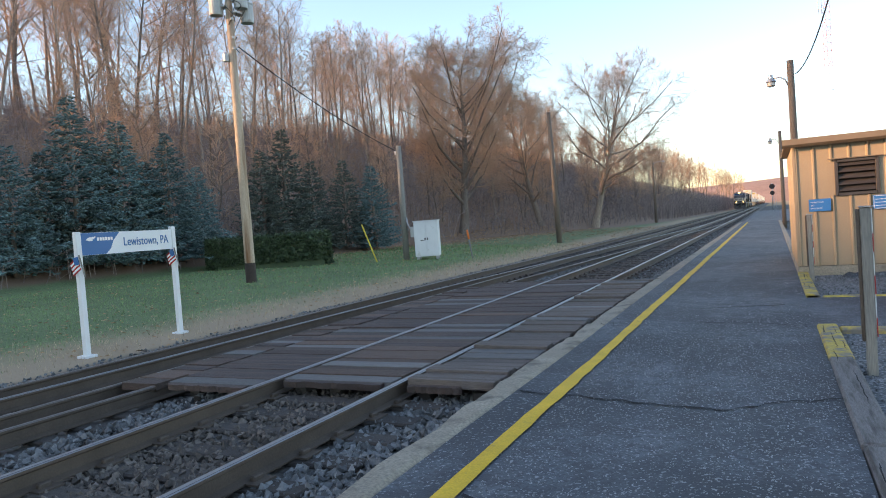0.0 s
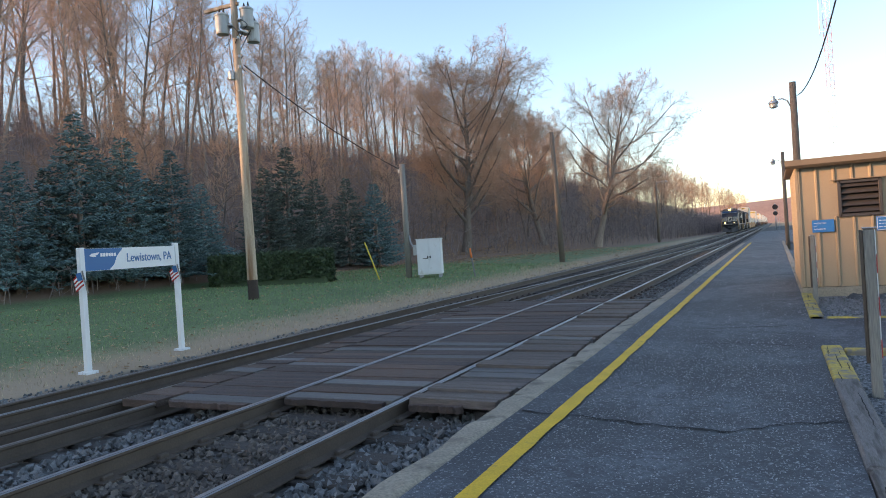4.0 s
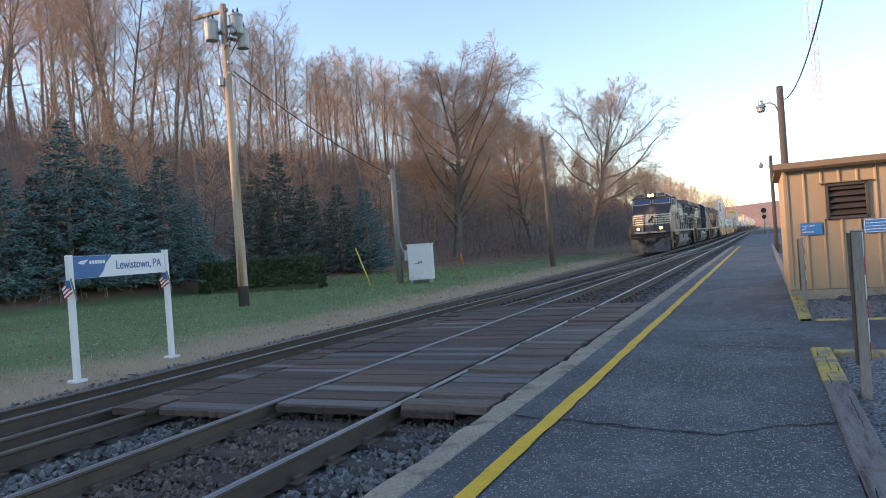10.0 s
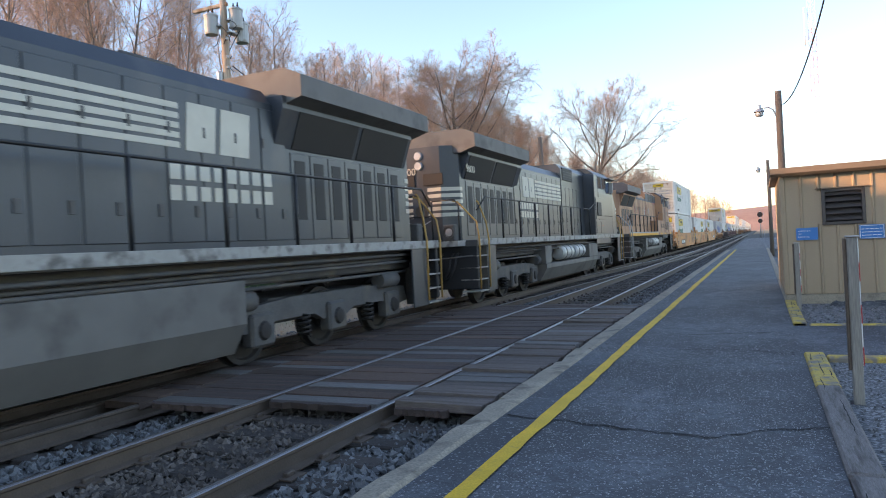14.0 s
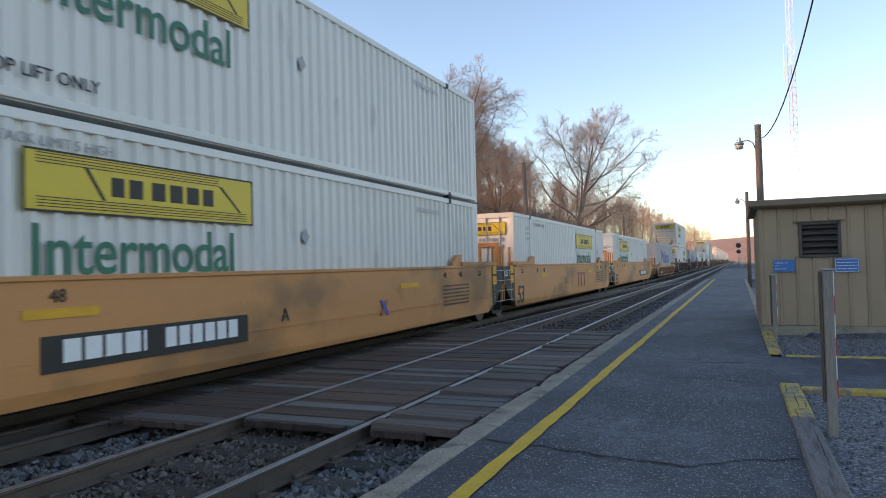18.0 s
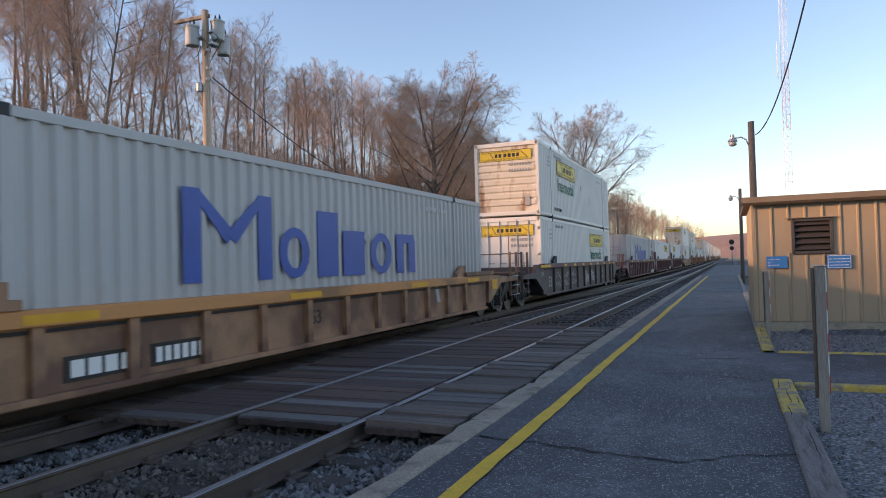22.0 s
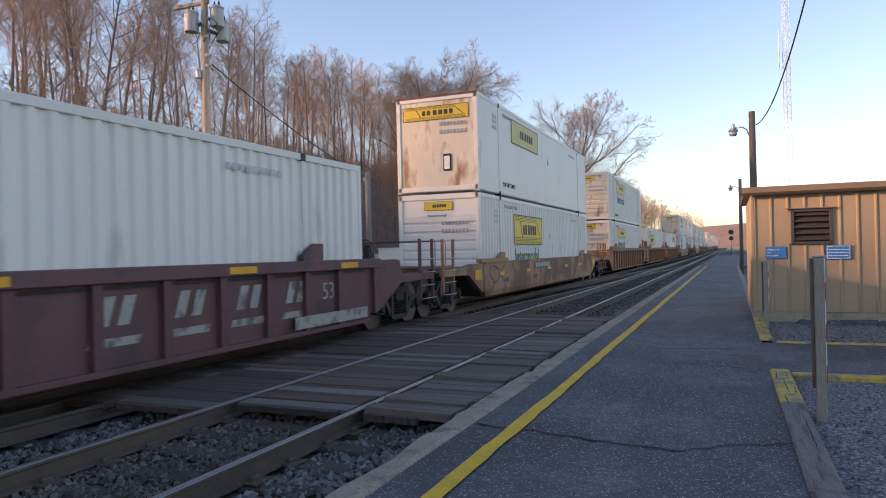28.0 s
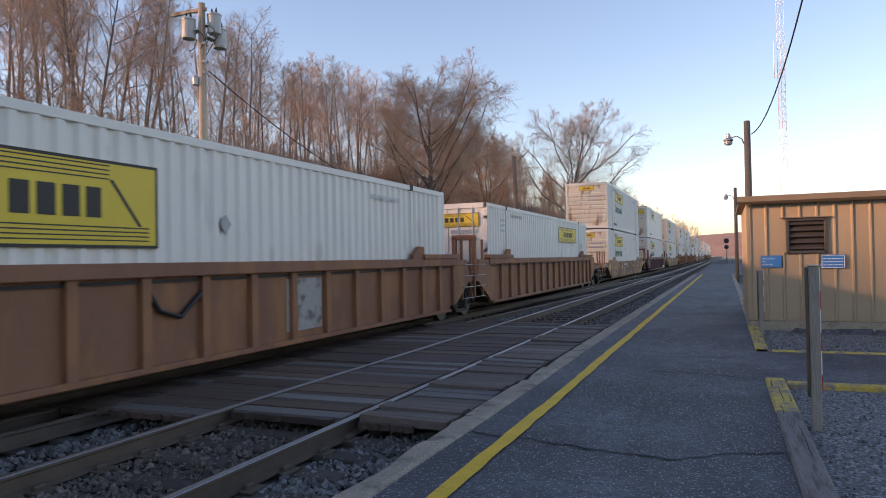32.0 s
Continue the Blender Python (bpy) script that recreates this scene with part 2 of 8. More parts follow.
# ---- mesh helpers ----
class Geo:
    """Vertices and faces of one part, collected piece by piece."""

    def __init__(self):
        self.v, self.f, self.smooth = [], [], set()

    def add(self, verts, faces, smooth=False):
        k = len(self.v)
        self.v += [tuple(p) for p in verts]
        if smooth:
            self.smooth.update(range(len(self.f), len(self.f) + len(faces)))
        self.f += [tuple(k + i for i in q) for q in faces]
        return self

    def box(self, x0, y0, z0, x1, y1, z1, c=0.0):
        """A block, its edges chamfered by c."""
        if c <= 0:
            v = [(x, y, z) for x in (x0, x1) for y in (y0, y1) for z in (z0, z1)]
            return self.add(v, [(0, 1, 3, 2), (4, 6, 7, 5), (0, 4, 5, 1), (2, 3, 7, 6), (0, 2, 6, 4), (1, 5, 7, 3)])
        c = min(c, (x1 - x0) / 2.1, (y1 - y0) / 2.1, (z1 - z0) / 2.1)
        lo, hi, v, at = (x0, y0, z0), (x1, y1, z1), [], {}
        for s in [(a, b, d) for a in (0, 1) for b in (0, 1) for d in (0, 1)]:
            for axis in range(3):
                p = [hi[i] if s[i] else lo[i] for i in range(3)]
                for i in range(3):
                    if i != axis:
                        p[i] += -c if s[i] else c
                at[s, axis] = len(v)
                v.append(tuple(p))
        f = []
        for axis in range(3):
            o1, o2 = [i for i in range(3) if i != axis]
            for side in (0, 1):
                q = []
                for a, b in ((0, 0), (1, 0), (1, 1), (0, 1)):
                    s = [0, 0, 0]
                    s[axis], s[o1], s[o2] = side, a, b
                    q.append(at[tuple(s), axis])
                f.append(tuple(q))
            for a in (0, 1):
                for b in (0, 1):
                    s, e = [0, 0, 0], [0, 0, 0]
                    s[o1] = e[o1] = a
                    s[o2] = e[o2] = b
                    e[axis] = 1
                    s, e = tuple(s), tuple(e)
                    f.append((at[s, o1], at[e, o1], at[e, o2], at[s, o2]))
        for s in [(a, b, d) for a in (0, 1) for b in (0, 1) for d in (0, 1)]:
            f.append((at[s, 0], at[s, 1], at[s, 2]))
        return self.add(v, f)

    def tube(self, points, radii, sides=8, caps=True, smooth=True):
        """A tapered tube along a line of points."""
        pts = [Vector(p) for p in points]
        if isinstance(radii, (int, float)):
            radii = [radii] * len(pts)
        v, f, u = [], [], None
        for i, p in enumerate(pts):
            d = (pts[min(i + 1, len(pts) - 1)] - pts[max(i - 1, 0)]).normalized()
            if u is None:
                u = d.orthogonal().normalized()
            u = (u - d * u.dot(d)).normalized()
            w = d.cross(u)
            for k in range(sides):
                a = 2 * math.pi * k / sides
                v.append(p + (u * math.cos(a) + w * math.sin(a)) * radii[i])
        for i in range(len(pts) - 1):
            for k in range(sides):
                q = (k + 1) % sides
                f.append((i * sides + k, i * sides + q, (i + 1) * sides + q, (i + 1) * sides + k))
        self.add(v, f, smooth)
        if caps:
            n = len(self.v)
            self.f += [tuple(range(n - len(v) + sides - 1, n - len(v) - 1, -1)), tuple(range(n - sides, n))]
        return self

    def prism(self, outline, axis, a, b):
        """An outline of (p, q) pairs drawn out along an axis from a to b. The pairs are the two other axes in order."""
        n = len(outline)

        def at(p, q, s):
            return {0: (s, p, q), 1: (p, s, q), 2: (p, q, s)}[axis]

        v = [at(p, q, a) for p, q in outline] + [at(p, q, b) for p, q in outline]
        f = [(i, (i + 1) % n, n + (i + 1) % n, n + i) for i in range(n)]
        return self.add(v, f + [tuple(range(n - 1, -1, -1)), tuple(range(n, 2 * n))])

    def lathe(self, profile, centre=(0, 0, 0), axis=2, sides=16):
        """A profile of (radius, height) pairs turned round an axis."""
        v, f, n = [], [], len(profile)
        for r, z in profile:
            for k in range(sides):
                a = 2 * math.pi * k / sides
                p = (r * math.cos(a), r * math.sin(a), z)
                p = {2: p, 0: (p[2], p[0], p[1]), 1: (p[0], p[2], p[1])}[axis]
                v.append(tuple(p[i] + centre[i] for i in range(3)))
        for i in range(n - 1):
            for k in range(sides):
                q = (k + 1) % sides
                f.append((i * sides + k, i * sides + q, (i + 1) * sides + q, (i + 1) * sides + k))
        f += [tuple(range(sides - 1, -1, -1)), tuple(range((n - 1) * sides, n * sides))]
        return self.add(v, f)

    def mesh(self, name, material):
        me = bpy.data.meshes.new(name)
        me.from_pydata(self.v, [], self.f)
        if self.smooth:
            flags = np.zeros(len(self.f), dtype=bool)
            flags[list(self.smooth)] = True
            me.polygons.foreach_set("use_smooth", flags)
        if material:
            me.materials.append(material)
        bm = bmesh.new()
        bm.from_mesh(me)
        if len(self.f) < 20000:
            bmesh.ops.recalc_face_normals(bm, faces=bm.faces)
        bm.to_mesh(me)
        bm.free()
        return me


def part(name, geo, material, parent, label="", kind=""):
    """One mesh object under a thing or a part."""
    ob = new(name, geo if isinstance(geo, bpy.types.Mesh) else geo.mesh(name, material))
    ob.parent = parent
    return tagged(ob, label=label, kind=kind)


def thing(name, label, category, m=None, group="", kind=""):
    ob = new(name)
    if m is not None:
        ob.matrix_basis = m
    return tagged(ob, label, category, group, kind)


def solid(name, geo, material, label="", category="", kind="", group=""):
    return tagged(new(name, geo.mesh(name, material)), label, category, group, kind)


def lettering(name, text, size, m, material, parent, label="", depth=0.004, align="LEFT", wide=1.0, bold=0.0, slant=0.0):
    """Raised letters in the built-in font, as a mesh. They lie in the x-y plane of m."""
    cu = bpy.data.curves.new(name, "FONT")
    cu.body, cu.size, cu.extrude, cu.align_x, cu.offset, cu.shear = text, size, depth, align, bold, slant
    tmp = new(name, cu)
    bpy.context.view_layer.update()
    me = bpy.data.meshes.new_from_object(tmp.evaluated_get(bpy.context.evaluated_depsgraph_get()))
    bpy.data.objects.remove(tmp)
    bpy.data.curves.remove(cu)
    me.transform(m @ Matrix.Diagonal((wide, 1, 1, 1)))
    me.materials.append(material)
    ob = part(name, me, None, parent, label)
    return ob


# the plane of letters on a side that faces +x (reads towards +y) and on an end that faces -y (reads towards +x)
SIDE = Matrix(((0, 0, 1, 0), (1, 0, 0, 0), (0, 1, 0, 0), (0, 0, 0, 1)))
END = Matrix(((1, 0, 0, 0), (0, 0, -1, 0), (0, 1, 0, 0), (0, 0, 0, 1)))


def smoothstep(a, b, v):
    s = min(1.0, max(0.0, (v - a) / (b - a)))
    return s * s * (3 - 2 * s)


def along(table, v):
    """Straight lines between the rows (v, value) of a table."""
    if v <= table[0][0]:
        return table[0][1]
    for (a, p), (b, q) in zip(table, table[1:]):
        if v <= b:
            return p + (q - p) * (v - a) / (b - a)
    return table[-1][1]


# ---- the ground, the hill and the tracks ----
EDGE = [(-400, -26), (25, -25.5), (35, -26), (45, -25.5), (60, -23), (80, -18.5), (100, -15.6), (150, -13.2), (400, -13), (900, -20)]
LAWN = [(-30, 0.5), (-26, 0.2), (-14, -0.3), (-9.9, -0.36), (-9.2, -0.42), (-2.4, -0.42), (-1.0, -0.2), (30, -0.2)]
SLOPE = [(0, 0), (4, 0.9), (12, 4.0), (22, 9.0), (32, 12.8), (42, 15.3), (60, 16.8), (110, 17.5), (400, 18)]


def ground_at(x, y):
    d = along(EDGE, y) - x
    z = along(LAWN, max(x, along(EDGE, y)))
    if d > 0:
        # unseen ground behind the view is raised to block the low sun near the platform
        rise = 1.0 + 0.22 * (1 - smoothstep(-22, 12, y)) + 0.25 * (1 - smoothstep(-37, -28, y))
        rise *= 1 - smoothstep(350, 800, y)
        z += along(SLOPE, d) * rise + 0.35 * noise.noise((x * 0.12, y * 0.12, 0)) * min(1, d / 6)
    return z


def build_ground():
    xs = [-3000, -1200, -500, -250, -160, -120, -95] + [-80 + 2 * i for i in range(27)] + [-26.5, -25.5, -25, -24, -22, -20, -18, -16, -14, -13, -12, -11, -10.3, -9.9, -9.2, -6, -2.4, -1.0, 3, 8, 20, 60, 200, 800, 3000]
    ys = [-1500, -500, -200, -120, -80] + [-60 + 4 * i for i in range(60)] + [185, 200, 220, 245, 275, 310, 360, 430, 520, 700, 1000, 1600, 3500]
    g = Geo()
    v = [(x, y, ground_at(x, y)) for y in ys for x in xs]
    n = len(xs)
    f = [(j * n + i, j * n + i + 1, (j + 1) * n + i + 1, (j + 1) * n + i) for j in range(len(ys) - 1) for i in range(n - 1)]
    g.add(v, f, True)
    me = g.mesh("ground", GROUND)
    a = me.attributes.new("litter", "FLOAT", "POINT")
    a.data.foreach_set("value", [smoothstep(-0.6 - 6.4 * smoothstep(30, 46, y), 1.8, along(EDGE, y) - x) for y in ys for x in xs])
    tagged(new("ground", me), "lawn with fallen leaves below a wooded hillside", "ground", kind="structure")


build_ground()

# rails: x at several y, and the height of their heads
FAR_Z = -0.1
NEAR_LEFT, NEAR_RIGHT, FAR_LEFT, FAR_RIGHT = -4.93, -3.43, -8.7, -7.2
LEAD = [(-60, -8.6), (-10, -8.35), (5, -8.03), (12, -7.9), (18, -7.7), (25, -7.27), (38, -6.55), (55, -5.6), (70, -4.97), (90, -4.93)]
RAIL_OUTLINE = [(-0.07, -0.17), (0.07, -0.17), (0.07, -0.158), (0.012, -0.135), (0.012, -0.045), (0.036, -0.03), (0.036, -0.008), (0.026, 0.0), (-0.026, 0.0), (-0.036, -0.008), (-0.036, -0.03), (-0.012, -0.045), (-0.012, -0.135), (-0.07, -0.158)]


def rail(x_at, ys, z, shiny, label, parent):
    g, n = Geo(), len(RAIL_OUTLINE)
    g.add([(x_at(y) + p, y, z + q) for y in ys for p, q in RAIL_OUTLINE], [(j * n + i, j * n + (i + 1) % n, (j + 1) * n + (i + 1) % n, (j + 1) * n + i) for j in range(len(ys) - 1) for i in range(n)])
    ob = part("rail", g, RAIL, parent, label)
    h = Geo()
    h.add([(x_at(y) + p, y, z + q) for y in ys for p, q in ((-0.016, 0.002), (0.022, 0.002), (0.0385, -0.008))], [(j * 3 + i, j * 3 + i + 1, j * 3 + i + 4, j * 3 + i + 3) for j in range(len(ys) - 1) for i in range(2)])
    part("rail_head", h, RAIL_TOP if shiny else RAIL_DULL, ob)
    return ob


def build_tracks():
    far_away = [-60, 0, 60, 150, 300, 600, 900]
    near = thing("track_near", "straight railway track with polished rails on timber ties", "track", kind="structure")
    far = thing("track_far", "straight railway track with a crossover turnout beside the lawn", "track", kind="structure")
    for x in (NEAR_LEFT, NEAR_RIGHT):
        rail(lambda y, x=x: x, far_away, 0.0, True, "worn steel rail with bright head", near)
    for x in (FAR_LEFT, FAR_RIGHT):
        rail(lambda y, x=x: x, far_away, FAR_Z, False, "rusty steel rail", far)
    lead = [-60 + 3 * i for i in range(50)]
    rail(lambda y: along(LEAD, y), lead, FAR_Z + 0.012, True, "bright lead rail of the turnout", far)
    rail(lambda y: along(LEAD, y) + 1.46, lead, FAR_Z + 0.008, False, "dull lead rail of the turnout", far)
    for p, x0, x1, z in ((near, -5.5, -2.86, -0.17), (far, -9.3, -6.0, FAR_Z - 0.17)):
        tie = Geo().box(x0, -0.115, z - 0.18, x1, 0.115, z, 0.015).mesh("tie", TIE)
        clip = Geo()
        for x in ((NEAR_LEFT, NEAR_RIGHT) if p is near else (FAR_LEFT, FAR_RIGHT)):
            clip.box(x - 0.18, -0.1, z, x + 0.18, 0.1, z + 0.015)
            for s in (-1, 1):
                clip.box(x + s * 0.09 - 0.025, -0.05, z, x + s * 0.09 + 0.025, 0.05, z + 0.05, 0.01)
        clip = clip.mesh("tie_plate", RAIL)
        for i in range(90):
            y = 0.6 + 0.52 * i + random.uniform(-0.04, 0.04)
            ob = part("tie", tie, None, p)
            ob.location = (random.uniform(-0.06, 0.06), y, random.uniform(-0.02, 0.005))
            ob.rotation_euler.z = random.uniform(-0.015, 0.015)
            if i < 40:
                part("tie_plate", clip, None, p).location = (0, y, 0)
        rest = Geo()
        for i in range(300):
            y = 47.5 + 0.52 * i
            rest.box(x0, y - 0.115, z - 0.18, x1, y + 0.115, z)
        part("distant_ties", rest, TIE, p, kind="stuff")
    # ballast bed under both tracks
    bed = Geo()
    ys = [-60 + 2 * i for i in range(60)] + [70, 100, 160, 300, 900]
    outline = [(-10.3, -0.45), (-9.7, -0.40), (-9.3, -0.33), (-5.9, -0.31), (-5.6, -0.215), (-2.9, -0.215), (-2.36, -0.235), (-2.2, -0.6)]
    n = len(outline)
    v = [(x + 0.03 * noise.noise((x, y, 3)), y, z + 0.02 * noise.noise((x, y * 0.7, 0))) for y in ys for x, z in outline]
    bed.add(v, [(j * n + i, j * n + i + 1, (j + 1) * n + i + 1, (j + 1) * n + i) for j in range(len(ys) - 1) for i in range(n - 1)], True)
    solid("ballast_bed", bed, BED, "dark gravel bed below the railway tracks", "ballast", "structure")


def scatter_stones():
    """Loose stones between and beside the rails, denser near the platform's edge."""
    rng = np.random.default_rng(4)
    faces8 = [(0, 2, 4), (2, 1, 4), (1, 3, 4), (3, 0, 4), (2, 0, 5), (1, 2, 5), (3, 1, 5), (0, 3, 5)]
    octa = np.array(((1, 0, 0), (-1, 0, 0), (0, 1, 0), (0, -1, 0), (0, 0, 1), (0, 0, -1)), float)

    def lay(name, material, strips, label):
        V, F, k = [], [], 0
        for x0, x1, y0, y1, z, count, size in strips:
            for _ in range(count):
                u = rng.random()
                c = np.array([rng.uniform(x0, x1), y0 + (y1 - y0) * u ** 1.6, z])
                s = size * rng.uniform(0.6, 1.4)
                p = octa * (s * rng.uniform(0.55, 1.1, 3)) + rng.uniform(-0.28, 0.28, (6, 3)) * s
                a = rng.uniform(0, 6.28)
                rot = np.array([[math.cos(a), -math.sin(a), 0], [math.sin(a), math.cos(a), 0], [0, 0, 1]])
                t = rng.uniform(-0.8, 0.8)
                rot = rot @ np.array([[1, 0, 0], [0, math.cos(t), -math.sin(t)], [0, math.sin(t), math.cos(t)]])
                V += (p @ rot.T + c + (0, 0, rng.uniform(-0.01, 0.35) * s)).tolist()
                F += [(a_ + k, b_ + k, c_ + k) for a_, b_, c_ in faces8]
                k += 6
        me = bpy.data.meshes.new(name)
        me.from_pydata(V, [], F)
        me.materials.append(material)
        tagged(new(name, me), label, "ballast", kind="stuff")

    lay("ballast_stones", STONE, [(-3.3, -2.4, 1.5, 16, -0.205, 5200, 0.036), (-6.0, -5.05, 1.5, 24, -0.215, 4400, 0.036), (-10.4, -9.3, 3, 50, -0.355, 2600, 0.032), (-6.35, -5.6, 1.5, 20, -0.29, 1600, 0.036), (-3.3, -2.45, 16, 50, -0.205, 2400, 0.04)], "loose grey crushed stones along the rails")
    lay("platform_grit", GRIT, [(-1.6, 0.38, 2.2, 9, 0.036, 9500, 0.0062), (-2.05, 0.38, 9, 24, 0.038, 2400, 0.008)], "pale loose grit on the worn asphalt platform")
    lay("yard_gravel", STONE, [(0.64, 4.6, 3.5, 8.75, -0.008, 5200, 0.014), (0.64, 4.6, 11.9, 15.4, -0.012, 1800, 0.02)], "loose fine grey gravel in the yard")
    lay("brown_ballast_stones", STONE_BROWN, [(-4.85, -3.5, 1.5, 6.4, -0.195, 3600, 0.034), (-4.85, -3.5, 15.5, 50, -0.2, 2400, 0.04), (-8.6, -6.6, 3, 40, -0.3, 2600, 0.034), (-6.4, -5.0, 15.5, 50, -0.25, 1800, 0.04)], "loose brown-stained crushed stones between the rails")


build_tracks()
scatter_stones()


# ---- the timber crossing ----
def build_crossing():
    """Deck panels of planks across the rails; the strip by the kerb is greyer, gappier and sinks towards the kerb."""
    rng = random.Random(31)
    crossing = thing("timber_crossing", "worn timber plank crossing over the railway tracks", "crossing", kind="structure")
    panels = [(-3.33, -2.42, 5.95, 15.6, -0.012), (-4.84, -3.52, 5.95, 16.2, -0.008), (-6.3, -5.03, 5.72, 16.0, -0.03), (-7.08, -6.52, 5.72, 15.6, -0.07)]
    for k, (x0, x1, y0, y1, z) in enumerate(panels):
        y, i, outer = y0, 0, k == 0
        mats = (PLANK_GREY if outer else PLANK, PLANK, PLANK_PALE, PLANK_RUST)
        shared = [Geo().box(x0, 0, -0.085, x1, w, 0, 0.006 if outer else 0.0022).mesh("plank", m) for w in (0.2, 0.235, 0.26) for m in mats]
        while y < y1:
            w, r = rng.choice((0, 1, 2)), rng.random()
            pick = 2 if r < 0.05 else 3 if r < (0.1 if outer else 0.3) else 0
            if k == 1 and i in (0, 3, 13) or k == 0 and i in (6, 15) or k == 2 and i in (9, 14):
                pick = 2
            if k == 1 and i in (1, 2, 4, 5):
                pick = 3
            ob = part("plank", shared[w * 4 + pick], None, crossing)
            loose = 0.012 if outer else 0.0025
            ob.location = (rng.uniform(-0.03, 0.012) if outer else rng.uniform(-0.008, 0.008), y, z + rng.uniform(-loose, 0.001))
            ob.rotation_euler = (rng.uniform(-loose, loose), rng.uniform(0.0, 0.02) if outer else rng.uniform(-0.002, 0.002), rng.uniform(-loose, loose))
            y += (0.2, 0.235, 0.26)[w] + (0.008 if outer else 0.0015)
            i += 1
    # broken, weathered ends of the first planks
    for x0, x1, y, z in ((-3.3, -2.75, 5.9, -0.02), (-4.8, -3.6, 5.9, -0.016), (-6.25, -5.15, 5.66, -0.04)):
        v, n = [], 14
        for q in range(n + 1):
            x = x0 + (x1 - x0) * q / n
            e = y - rng.uniform(0.0, 0.05)
            v += [(x, y + 0.06, z), (x, e, z - 0.004), (x, e + 0.01, z - 0.07), (x, y + 0.06, z - 0.075)]
        part("splintered_edge", Geo().add(v, [(4 * q + c, 4 * q + (c + 1) % 4, 4 * q + 4 + (c + 1) % 4, 4 * q + 4 + c) for q in range(n) for c in range(4)] + [(0, 1, 2, 3), (4 * n, 4 * n + 1, 4 * n + 2, 4 * n + 3)]), PLANK, crossing, "splintered weathered plank edge")
    for x in (-6.05, -5.3, -4.7, -4.25, -3.62, -3.2, -2.6):
        ends = (6.02, 15.3) if x > -5 else (5.84, 15.2)
        part("bearer", Geo().box(x - 0.075, ends[0], -0.34, x + 0.075, ends[1], -0.1, 0.01), TIE, crossing, "dark timber bearer under the planks")
    part("bearer", Geo().box(-6.9, 5.75, -0.4, -6.55, 15.4, -0.16, 0.01), TIE, crossing)


build_crossing()


